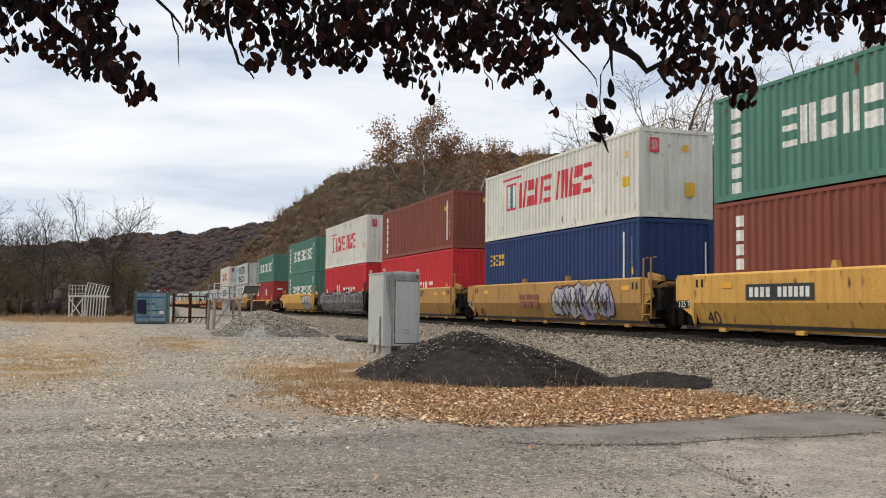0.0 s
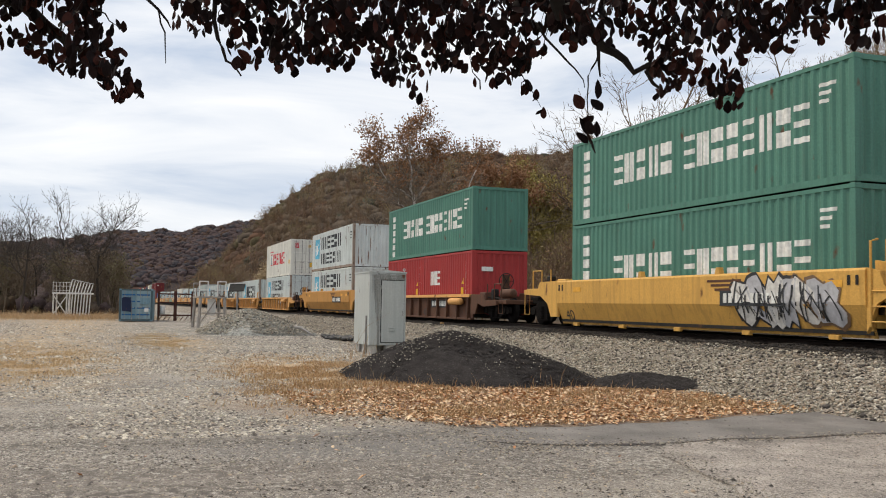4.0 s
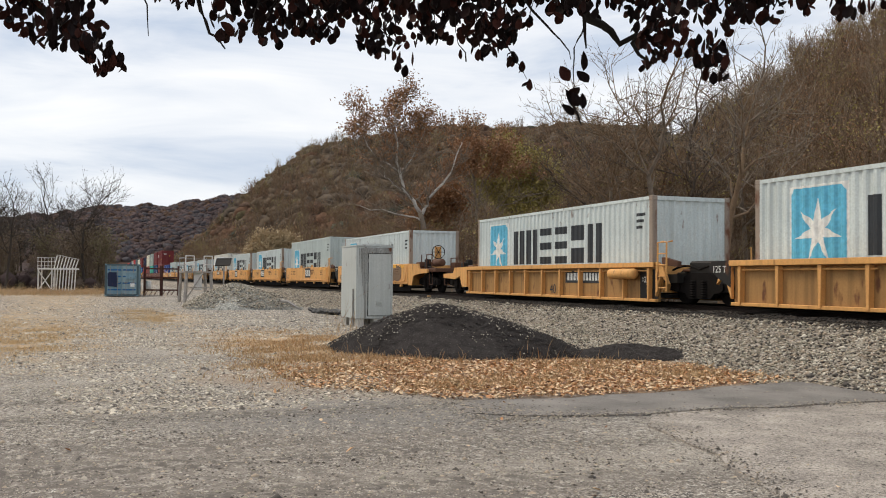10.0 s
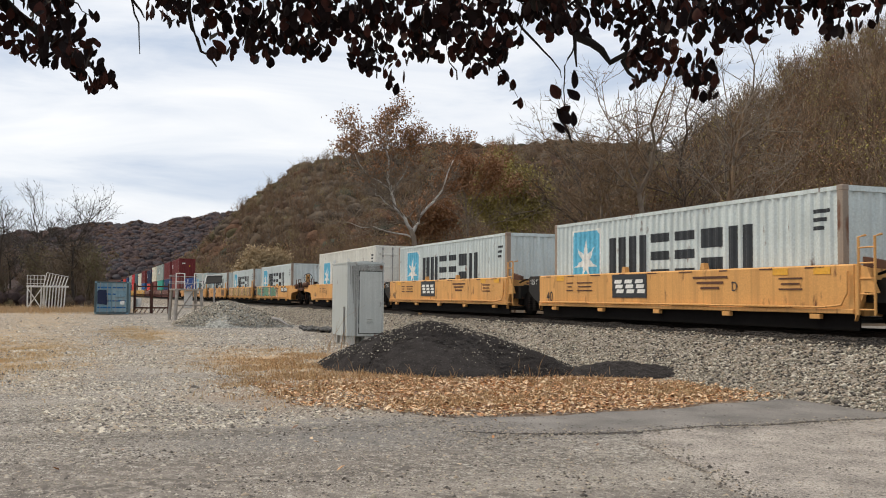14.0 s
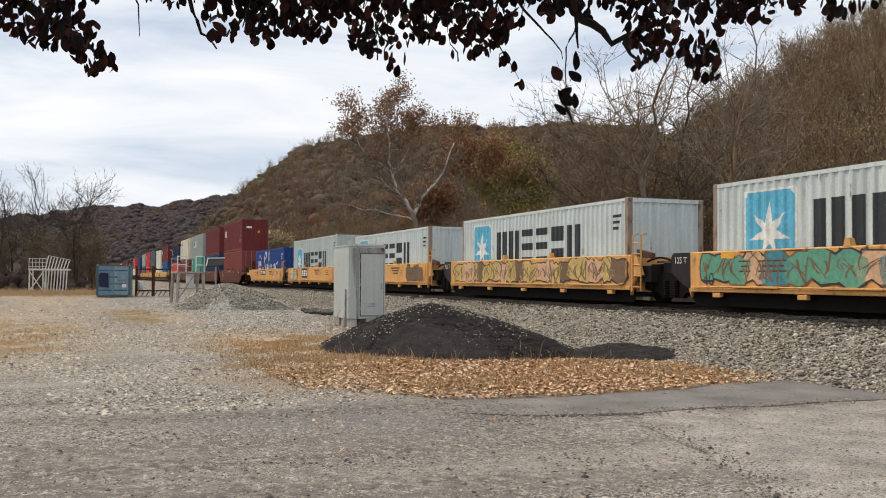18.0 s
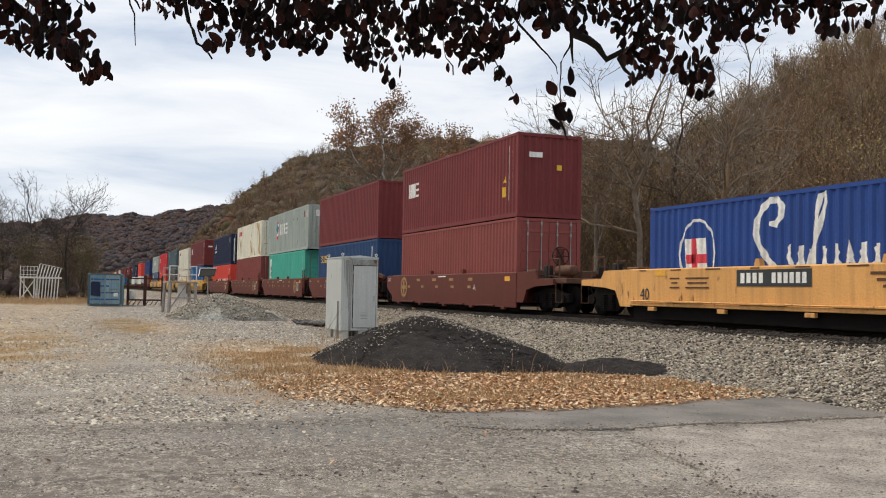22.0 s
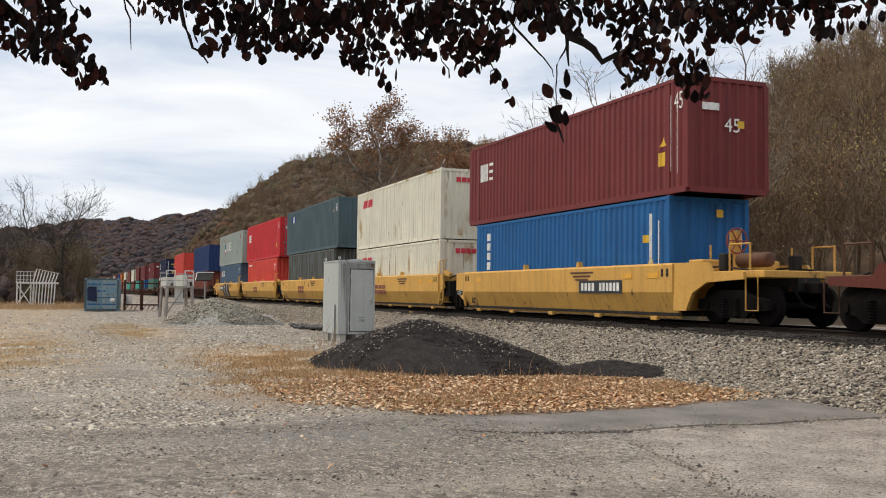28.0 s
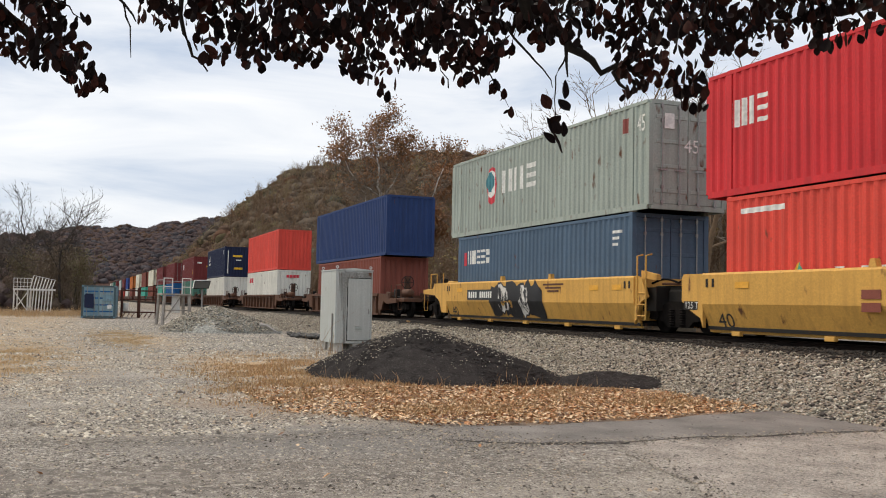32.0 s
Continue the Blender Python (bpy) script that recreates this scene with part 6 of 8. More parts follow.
def graffiti(car, kind, colours, x0, x1, seed, z0=0.46, z1=1.20, rim=""):
    """Sprayed shapes along a car's near wall: jagged leaning pieces with rims, no letters."""
    rng = random.Random(seed)
    x, k = x0, 0
    while x < x1 - 0.3:
        w = rng.uniform(0.55, 0.95)
        cx, cz, hh = x + w / 2, (z0 + z1) / 2 + rng.uniform(-0.06, 0.06), (z1 - z0) / 2 * rng.uniform(0.82, 1.0)

        n, lean = 14, rng.uniform(-0.35, 0.35)
        ragged = [rng.uniform(0.70, 1.10) for _ in range(n)]

        def blob(scale, lift, mat, dx=0.0, rz=1.0):
            vs = []
            for i in range(n):
                a = 6.2832 * i / n
                e = 4.0
                rr = (abs(math.cos(a)) ** e + abs(math.sin(a)) ** e) ** (-1 / e) * ragged[i]
                px, pz = cx + dx + w * 0.56 * scale * rr * math.cos(a), cz + hh * rz * scale * rr * math.sin(a)
                px += lean * (pz - cz)
                pz = min(max(pz, 0.14 if kind == "slope" else 0.44), 1.46 if kind == "slope" else 1.25)
                if kind == "slope":
                    py = -1.50 - 0.005 if pz > 0.74 else -1.245 - 0.25 * (pz - 0.10) / 0.64 - 0.010
                else:
                    py = -1.4845
                vs.append((px, py - lift, pz))
            if kind == "slope":
                mid = (cx + dx, -1.5 - lift - 0.004, max(cz, 0.76))
                return part("sprayed_shape", Geo().add(vs + [mid], [(i, (i + 1) % n, n) for i in range(n)]), mat, car)
            return part("sprayed_shape", Geo().add(vs, [tuple(range(n))]), mat, car)

        blob(1.12, 0.001, SPRAY[rim] if rim else SPRAY["black"] if "black" in colours or rng.random() < 0.7 else SPRAY["umber"])
        blob(0.98, 0.004, SPRAY[colours[k % len(colours)]])
        # loose strokes over the filled shape
        for _ in range(5):
            ax, bx = cx + rng.uniform(-0.42, 0.42) * w, cx + rng.uniform(-0.42, 0.42) * w
            az, bz, vs = cz + rng.uniform(-0.85, -0.1) * hh, cz + rng.uniform(0.1, 0.85) * hh, []
            bow, half = rng.uniform(-0.14, 0.14), rng.uniform(0.014, 0.032)
            for i in range(7):
                u = i / 6
                for r in (-half, half):
                    px, pz = ax + (bx - ax) * u + bow * math.sin(3.1416 * u) + r, min(max(az + (bz - az) * u, 0.16), 1.42 if kind == "slope" else 1.26)
                    py = -1.4845 if kind != "slope" else (-1.505 if pz > 0.74 else -1.253 - 0.25 * (pz - 0.10) / 0.64)
                    vs.append((px, py - 0.014 if kind == "slope" else py - 0.008, pz))
            part("sprayed_line", Geo().add(vs, [(2 * i, 2 * i + 1, 2 * i + 3, 2 * i + 2) for i in range(6)]), SPRAY[rim or ("umber" if kind == "flat" else "black")], car)
        x += w * rng.uniform(0.66, 0.82)
        k += 1


STD, HC = 2.591, 2.896
# distance of each well's middle along the train, kind and tint of the well, its ends, its stencils, then the boxes from below:
# tint, height, length, doors at the +x end, livery
E40 = 12.19
CONSIST = [
    (-22.05, "slope", "car_yellow", "jj", "nA", [("brown", HC, E40, 0, "column"), ("green", STD, E40, 0, "serif")]),
    (-37.85, "slope", "car_tan", "jj", "x", [("navy", HC, E40, 0, "tab"), ("white", STD, E40, 0, "crest")]),
    (-54.05, "slope", "car_tan", "jj", "x", [("red", HC, E40, 0, "bold"), ("brown", STD, E40, 0, "column")]),
    (-69.95, "slope", "car_dark", "jj", "none", [("red", HC, E40, 0, "bold"), ("white", HC, E40, 0, "crest")]),
    (-86.05, "slope", "car_yellow", "ej", "nr", [("green", HC, E40, 0, "serif"), ("green", STD, E40, 0, "serif")]),
    (-107.05, "rib", "car_rust", "ee", "n", [("crimson", STD, 6.058, 0, "corner"), ("green", STD, E40, 0, "serif")]),
    (-127.0, "slope", "car_ochre", "ee", "nr", [("streaky", STD, E40, 0, "star2"), ("streaky", STD, E40, 0, "star2")]),
    (-147.6, "rib", "car_amber", "je", "n", [("pale", STD, E40, 1, "star2"), ("white", HC, E40, 1, "crest")]),
    (-164.05, "rib", "car_amber", "jj", "n", [("pale", STD, E40, 0, "star")]),
    (-180.4, "rib", "car_amber", "ej", "n", [("pale", STD, E40, 0, "star")]),
    (-200.95, "flat", "car_amber", "je", "nrA", [("pale", STD, E40, 0, "star")]),
    (-216.9, "flat", "car_amber", "jj", "trE", [("grey", HC, E40, 0, "star")]),
    (-232.9, "flat", "car_amber", "jj", "tD", [("pale", STD, E40, 0, "star")]),
    (-248.7, "flat", "car_amber", "jj", "t", [("pale", STD, E40, 0, "star")]),
    (-264.75, "flat", "car_amber", "ej", "nB", [("white", HC, E40, 1, "star")]),
    (-285.45, "flat", "car_amber", "je", "nq", [("pale", STD, E40, 0, "star")]),
    (-301.4, "flat", "car_amber", "jj", "none", [("pale", STD, E40, 0, "star")]),
    (-317.45, "flat", "car_amber", "jj", "tE", [("pale", STD, E40, 0, "star")]),
    (-333.5, "flat", "car_amber", "jj", "tD", [("grey", HC, E40, 0, "star")]),
    (-349.25, "flat", "car_amber", "ej", "nlB", [("royal", STD, E40, 0, "script")]),
    (-369.45, "plate", "car_brown", "je", "yA", [("coral", HC, E40, 1, "plain"), ("maroon", HC, E40, 0, "corner")]),
    (-385.45, "plate", "car_brown", "jj", "yE", [("cobalt", HC, E40, 0, "tab"), ("maroon", HC, E40, 0, "plain")]),
    (-401.4, "plate", "car_brown", "jj", "yD", [("teal", HC, E40, 1, "strip"), ("sage", HC, 13.716, 0, "emblem")]),
    (-417.2, "plate", "car_brown", "jj", "y", [("coral", HC, E40, 1, "plain"), ("cream", HC, E40, 1, "redcorner")]),
    (-433.2, "plate", "car_brown", "ej", "yB", [("tomato", STD, E40, 0, "leaf"), ("ink", HC, E40, 1, "sail")]),
    (-454.15, "slope", "car_yellow", "je", "nr", [("azure", HC, E40, 0, "column"), ("maroon", HC, 13.716, 0, "corner")]),
    (-470.1, "slope", "car_yellow", "jj", "x", [("cream", STD, E40, 0, "redcorner"), ("cream", HC, E40, 0, "redcorner")]),
    (-486.9, "slope", "car_yellow", "jj", "x", [("worn", HC, E40, 0, "plain"), ("slate", HC, 13.716, 0, "squares")]),
    (-503.1, "slope", "car_yellow", "jj", "x", [("tomato", HC, E40, 0, "leaf"), ("red", HC, 13.716, 1, "corner")]),
    (-519.2, "slope", "car_yellow", "ej", "n", [("dusk", HC, E40, 1, "name"), ("sage", HC, 13.716, 1, "emblem")]),
    (-541.2, "rib", "car_rust", "ee", "", [("brown", STD, E40, 0, "plain"), ("navy", HC, 13.716, 0, "plain")]),
    (-565.6, "rib", "car_rust", "ee", "", [("white", STD, E40, 0, "redcorner"), ("tomato", HC, E40, 0, "plain")]),
    (-590.8, "rib", "car_rust", "ee", "", [("white", STD, E40, 0, "plain"), ("ink", HC, E40, 0, "sail")]),
    (-615.2, "rib", "car_rust", "ee", "", [("green", STD, E40, 0, "plain"), ("maroon", HC, E40, 0, "corner")]),
    (-637.5, "rib", "car_rust", "je", "", [("azure", STD, E40, 0, "plain"), ("maroon", HC, E40, 1, "plain")]),
    (-655.0, "rib", "car_rust", "jj", "", [("teal", STD, E40, 0, "plain"), ("maroon", HC, E40, 0, "plain")]),
    (-673.0, "rib", "car_rust", "jj", "", [("brown", STD, E40, 0, "plain"), ("cream", HC, E40, 0, "plain")]),
    (-691.0, "rib", "car_rust", "jj", "", [("teal", STD, E40, 0, "plain"), ("brown", HC, E40, 0, "plain")]),
    (-709.0, "rib", "car_rust", "ej", "", [("white", STD, E40, 0, "plain"), ("cream", HC, E40, 0, "plain")]),
    (-731.0, "rib", "car_rust", "je", "", [("brown", STD, E40, 0, "plain"), ("orange", HC, E40, 0, "plain")]),
    (-749.0, "rib", "car_rust", "jj", "", [("white", STD, E40, 0, "plain"), ("royal", HC, E40, 0, "plain")]),
    (-767.0, "rib", "car_rust", "jj", "", [("tomato", STD, E40, 0, "plain"), ("maroon", HC, E40, 0, "plain")]),
    (-785.0, "rib", "car_rust", "ej", "", [("brown", STD, E40, 0, "plain"), ("grey", HC, E40, 0, "plain")]),
    (-807.0, "rib", "car_rust", "ee", "", [("navy", STD, E40, 0, "plain"), ("maroon", HC, E40, 0, "plain")]),
    (-829.0, "rib", "car_rust", "ee", "", [("brown", STD, E40, 0, "plain"), ("green", HC, E40, 0, "plain")]),
    (-851.0, "rib", "car_rust", "ee", "", [("red", STD, E40, 0, "plain"), ("white", HC, E40, 0, "plain")]),
]
WORDS = {"crimson": "dull crimson", "streaky": "rust-streaked pale grey", "cobalt": "dull cobalt-blue", "green": "green", "teal": "bright teal-green", "white": "off-white", "cream": "cream", "pale": "pale blue-grey", "grey": "grey", "sage": "faded grey-green", "slate": "slate-grey",
         "worn": "rust-streaked grey-blue", "dusk": "dull grey-blue", "navy": "navy blue", "ink": "dark navy", "azure": "blue", "royal": "royal blue", "red": "bright red", "tomato": "orange-red",
         "brown": "red-brown", "maroon": "maroon", "coral": "faded red", "orange": "orange"}
MARKS = {"star": "blue panel and bars", "star2": "blue panel and bars", "crest": "red crest", "serif": "white name bars", "column": "column of white marks",
         "bold": "large white bars", "tab": "yellow name bars", "corner": "white corner marks", "redcorner": "red corner marks", "emblem": "round emblem",
         "squares": "blue and white squares", "leaf": "green leaf shape", "script": "white script strokes", "strip": "white upright strip", "name": "white name bars", "sail": "white stripes", "plain": "plain walls"}
KINDS = {"slope": "with sloping lower sides", "rib": "with ribbed sides", "flat": "with tall flat sides", "plate": "with plain plate sides"}
TINTS = {"car_yellow": "yellow", "car_ochre": "ochre-yellow", "car_tan": "faded yellow", "car_amber": "amber-yellow", "car_brown": "brown", "car_rust": "rusty brown", "car_dark": "graffiti-covered dark"}
SPRAYED = {1: (["silver", "lilac", "silver"], 0.9, 5.2), 2: (["lilac", "silver", "gold"], -5.8, -2.8), 3: (["black", "black", "umber", "black"], -6.3, 6.2, "silver"), 4: (["white", "silver"], 2.6, 5.4),
           10: (["umber", "umber"], 3.4, 5.6), 15: (["mint", "mint", "mint", "peach", "blue"], -6.2, 2.4), 16: (["gold", "peach", "peach", "gold", "umber", "gold"], -6.2, 6.1),
           17: (["umber"], 3.8, 5.8), 18: (["white", "gold"], -5.8, -3.4), 29: (["black", "white", "black"], -2.4, 1.4)}
# a pale tag of loose brush lines on one amber car
TAG = [[(2.75 + 0.14 * k, 0.56), (2.85 + 0.14 * k, 0.66), (2.90 + 0.14 * k, 0.80)] for k in range(2)] + [
    [(3.55, 0.94), (3.35, 0.98), (3.16, 0.84), (3.14, 0.66), (3.32, 0.55), (3.55, 0.60), (3.66, 0.85), (3.60, 1.20)],
    [(3.60, 1.20), (3.82, 0.72), (4.02, 1.16), (4.22, 0.62)], [(4.12, 0.52), (4.30, 0.86), (4.46, 1.20), (4.52, 0.80), (4.60, 0.52)], [(4.24, 0.78), (4.50, 0.80), (4.72, 0.86)],
    [(4.30, 1.14), (4.60, 1.22), (4.90, 1.18), (5.02, 1.04), (4.86, 0.92), (4.62, 0.86)], [(4.72, 0.72), (4.92, 0.80), (5.06, 0.70), (4.98, 0.54), (4.76, 0.50)],
    [(5.18, 0.80), (5.26, 0.68), (5.20, 0.56)], [(5.34, 0.74), (5.42, 0.64), (5.36, 0.54)]]
ROLLING = []


def riding(s, z):
    """The place of a thing of the train at a time, by its distance along the train."""
    def at(t):
        u = (t - 16) / 16
        return pose(s + 15.1403 * t + 7.285 * u * u - 0.5076 * u ** 3, TRACK_Y, RAIL_Z + z)
    return at


for n, (s, kind, tint, ends, stencil, boxes) in enumerate(CONSIST):
    far = n > 34
    car = well_car(kind, tint, ends, f"{TINTS[tint]} well car {KINDS[kind]} on the rails", stencil, far)
    ROLLING.append((car, riding(s, 0.0)))
    if s == -349.25:
        for line in TAG:
            g = Geo()
            for quad in stroke(line, 0.034):
                g.add([(x + 0.6, -1.4885, z) for x, z in quad], [(0, 1, 2, 3)])
            part("sprayed_shape", g, SPRAY["cream"], car)
    if n in SPRAYED:
        cols, a, b = SPRAYED[n][:3]
        graffiti(car, kind, cols, a, b, 40 + n, *((0.20, 1.38) if kind == "slope" else (0.45, 1.25)), *SPRAYED[n][3:])
    z = FLOOR_Z
    for k, (c, H, L, doors, style) in enumerate(boxes):
        place = "in a well" if k == 0 else "stacked on top"
        text = f"{WORDS[c]} container with {MARKS[style]}, {place}"
        for dx in ((-3.06, 3.06) if L < 7 else (0,)):
            b = container(c, L, H, bool(doors), text, far, "rusted" if c in ("pale", "streaky") else None)
            if style != "plain":
                dress(b, style, L, H)
            ROLLING.append((b, riding(s + dx, z)))
        z += H + 0.012
for ob, at in ROLLING:
    ob.matrix_world = at(0)


# ------------------------------------------------------------------ hills and woods
def ridge(az, table):
    return float(np.interp(az, [a for a, _ in table], [b for _, b in table]))


MID_RIDGE = [(30, 7.4), (44, 7.7), (56, 8.3), (62, 8.4), (69.6, 8.3), (73.9, 7.9), (75.7, 7.5), (77, 7.1), (78.3, 6.6), (79.1, 5.9), (80, 5.4), (80.7, 4.9), (81.4, 4.4), (82.2, 3.9), (83.8, 2.4), (85.3, 1.5), (86.9, 0.6), (90, 0)]
FAR_RIDGE = [(70, 5.5), (80, 5.1), (82.3, 4.8), (84.6, 4.45), (86, 4.2), (88, 3.95), (89.6, 3.7), (94, 3.2), (100, 2.6), (125, 2.0)]
NEAR_RIDGE = [(20, 16.0), (40, 15.2), (44.5, 14.3), (48, 13.0), (50, 11.9), (52, 10.4), (54.4, 8.6), (56.5, 6.6), (59, 5.0), (64, 3.2), (70, 1.8), (76, 0.6), (80, 0)]


def mid_hill(az, r):
    """The long ridge beside the valley; its spur runs down to the track in the west."""
    top = 520 * math.tan(radians(ridge(az, MID_RIDGE)))
    u = min(max((r - 150) / 370, 0), 1)
    side = min(max((r * math.cos(radians(az)) - 24) / 30, 0), 1)
    back = 1 - min(max((r - 520) / 700, 0), 1) ** 2
    return (top * (u * u * (3 - 2 * u)) ** 0.85 * back + 4.0 * noise.noise((az * 0.25, r * 0.012, 1)) * u) * side - 0.4


def far_hill(az, r):
    """The ridge that closes the valley far off."""
    top = 1250 * math.tan(radians(ridge(az, FAR_RIDGE)))
    u = min(max((r - 900) / 350, 0), 1)
    back = 1 - min(max((r - 1250) / 900, 0), 1) ** 2
    return top * u ** 0.8 * back + (6.0 * noise.noise((az * 0.35, r * 0.006, 1)) + 4.5 * noise.noise((az * 1.1, r * 0.022, 5)) + 3.0 * noise.noise((az * 2.3, r * 0.05, 9))) * u - 0.4


def near_hill(az, r):
    top = 210 * math.tan(radians(ridge(az, NEAR_RIDGE)))
    u = min(max((r - 62) / (210 - 62), 0), 1)
    back = 1 - 0.75 * min(max((r - 210) / 260, 0), 1)
    return top * u ** 1.15 * back + 1.6 * noise.noise((az * 0.3, r * 0.03, 7)) * u - 0.4


LITTER = material("leaf_litter_slope", (0.092, 0.058, 0.034), 0.95, 0, 0.5, 0.05, 0.6, 0.6, 0.5)
mix_in(LITTER, (0.062, 0.057, 0.038), noise_mask(LITTER, 0.02, 0.5, 0.7))


WOODED = material("far_wooded_slope", (0.062, 0.045, 0.042), 0.95, 0, 0.35, 0.05, 0.16, 1.0, 0.11)
WOODED.node_tree.nodes["Bump"].inputs["Distance"].default_value = 5.0
WOODED.node_tree.nodes["Principled BSDF"].inputs["Specular IOR Level"].default_value = 0.1
mix_in(WOODED, (0.075, 0.044, 0.036), noise_mask(WOODED, 0.016, 0.50, 0.62))
mix_in(WOODED, (0.045, 0.045, 0.049), noise_mask(WOODED, 0.022, 0.52, 0.66, offset=90))
mix_in(WOODED, (0.060, 0.056, 0.040), noise_mask(WOODED, 0.012, 0.58, 0.70, offset=300))


def polar(az, r, z):
    return (-r * math.sin(radians(az)), r * math.cos(radians(az)), z)


def hill(name, fn, az0, az1, radii, label, mat=None, step=0.5):
    azs = np.arange(az0, az1 + 0.01, step)
    v = [polar(a, r, fn(a, r)) for a in azs for r in radii]
    R = len(radii)
    f = [(i * R + j, i * R + j + 1, (i + 1) * R + j + 1, (i + 1) * R + j) for i in range(len(azs) - 1) for j in range(R - 1)]
    return tagged(new(name, mesh_of(name, v, f, [mat or LITTER], smooth=True)), label, "hill", kind="structure")


hill("hillside_far", far_hill, 68, 125, list(range(900, 1281, 12)) + [1400, 1600, 1900, 2300], "long wooded ridge that closes the valley", WOODED, 0.35)
hill("hillside_mid", mid_hill, 25, 90, list(range(150, 521, 20)) + [560, 620, 700, 820, 980, 1220], "long wooded autumn ridge beside the valley")
hill("hillside_near", near_hill, 15, 81, list(range(62, 215, 8)) + [240, 280, 340, 470], "steep wooded hillside rising behind the track")

BARK = {"grey": material("grey_bark", (0.20, 0.158, 0.118), 0.95, 0, 0.4, 3, 20),
        "brown": material("brown_bark", (0.09, 0.068, 0.052), 0.95, 0, 0.4, 3, 20), "twig": material("twig_bark", (0.180, 0.118, 0.068), 0.95, 0, 0.4, 3, 20),
        "dusky": material("dusky_bark", (0.055, 0.044, 0.036), 0.95, 0, 0.4, 0.8, 20), "black": material("wet_dark_bark", (0.016, 0.012, 0.010), 0.95, 0, 0.4, 3, 20), "thicket": material("thicket_bark", (0.135, 0.100, 0.069), 0.95, 0, 0.5, 0.3, 20), "white": material("white_sycamore_bark", (0.48, 0.445, 0.40), 0.9, 0, 0.5, 1.0, 12)}
FOLIAGE = {"rust": leaf_mat("rust_foliage", (0.29, 0.145, 0.065), 0.7, 0.45), "russet": leaf_mat("russet_foliage", (0.15, 0.10, 0.07), 0.7, 0.45), "olive": leaf_mat("olive_foliage", (0.29, 0.235, 0.06), 0.7, 0.45),
           "dun": leaf_mat("dun_foliage", (0.21, 0.14, 0.078), 0.7, 0.4), "straw": leaf_mat("straw_foliage", (0.40, 0.30, 0.17), 0.7, 0.4)}


def grow(rng, height, spread_=0.45, depth=4, fork=3, trunk=0.45, wander=0.2, up=0.35, lean=0.0):
    """The limbs of a tree: (start, end, radius at start, radius at end, level)."""
    out = []

    def limb(p, d, length, r, level):
        q, n = p, 3 if level < 2 else 2
        for k in range(n):
            d = (d + Vector((rng.gauss(0, 1), rng.gauss(0, 1), rng.gauss(0, 1) + up)) * (0.10 if level == 0 else wander)).normalized()
            e = q + d * (length / n)
            r2 = r * (0.80 if level else 0.86)
            out.append((q, e, r, r2, level))
            if level < depth and (level > 0 or k >= 1):
                for _ in range(fork if level < 2 else 2):
                    side = Vector((rng.gauss(0, 1), rng.gauss(0, 1), rng.gauss(0, 0.5))).normalized()
                    nd = (d * (1 - spread_) + side * spread_ * 1.4 + Vector((0, 0, up * 0.5))).normalized()
                    limb(e, nd, length * rng.uniform(0.45, 0.72), r2 * 0.55, level + 1)
            q, r = e, r2
        if level < depth:
            limb(q, d, length * 0.6, r, level + 1)

    limb(Vector((0, 0, 0)), Vector((lean, lean * 0.4, 1)).normalized(), height * trunk, height * 0.017, 0)
    top = max(b.z for _, b, _, _, _ in out)
    k = height / top
    return [(a * k, b * k, r0 * k, r1 * k, lv) for a, b, r0, r1, lv in out]


def limbs_arrays(limbs, cut=9, sides=(6, 5, 3, 3, 3, 3), min_r=0.0):
    """Arrays of verts and triangles for limbs up to a level: prisms for thick ones."""
    V, F, n = [], [], 0
    for a, b, r0, r1, lv in limbs:
        if lv > cut:
            continue
        s, d = sides[min(lv, 5)], (b - a).normalized()
        u = d.cross(Vector((0.3, 0.2, 1))).normalized()
        w = d.cross(u)
        least = min_r * (1.9 if lv <= 2 else 1.0)
        r0, r1 = max(r0, least), max(r1, least * 0.7)
        if s == 1:
            # the thinnest twigs: a tapering sliver
            q = (u * math.cos(n * 1.7) + w * math.sin(n * 1.7)) * r0 * 1.2
            V += [a - q, a + q, b + d * r1]
            F.append((n, n + 1, n + 2))
            n += 3
            continue
        for p, r in ((a, r0), (b, r1)):
            V += [p + (u * math.cos(6.2832 * k / s) + w * math.sin(6.2832 * k / s)) * r for k in range(s)]
        for k in range(s):
            k2 = (k + 1) % s
            F += [(n + k, n + k2, n + s + k2), (n + k, n + s + k2, n + s + k)]
        n += 2 * s
    return np.array([tuple(v) for v in V], np.float32), np.array(F, np.int32)


def leaf_arrays(rng, centres, size, per, scatter):
    """Small leaf-like triangles pairs round each centre."""
    c = np.repeat(np.asarray(centres, np.float32), per, 0)
    n = len(c)
    if not n:
        return np.zeros((0, 3), np.float32), np.zeros((0, 3), np.int32)
    c = c + rng.normal(0, scatter, (n, 3))
    d1, d2 = rng.normal(0, 1, (n, 3)), rng.normal(0, 1, (n, 3))
    d1 /= np.linalg.norm(d1, axis=1)[:, None]
    d2 -= d1 * (d1 * d2).sum(1)[:, None]
    d2 /= np.linalg.norm(d2, axis=1)[:, None]
    s = size * rng.uniform(0.6, 1.4, (n, 1))
    v = np.stack([c - d1 * s, c + d2 * s * 0.55, c + d1 * s, c - d2 * s * 0.55], 1)
    f = np.array([(0, 1, 2), (0, 2, 3)])[None] + (np.arange(n) * 4)[:, None, None]
    return v.reshape(-1, 3), f.reshape(-1, 3)


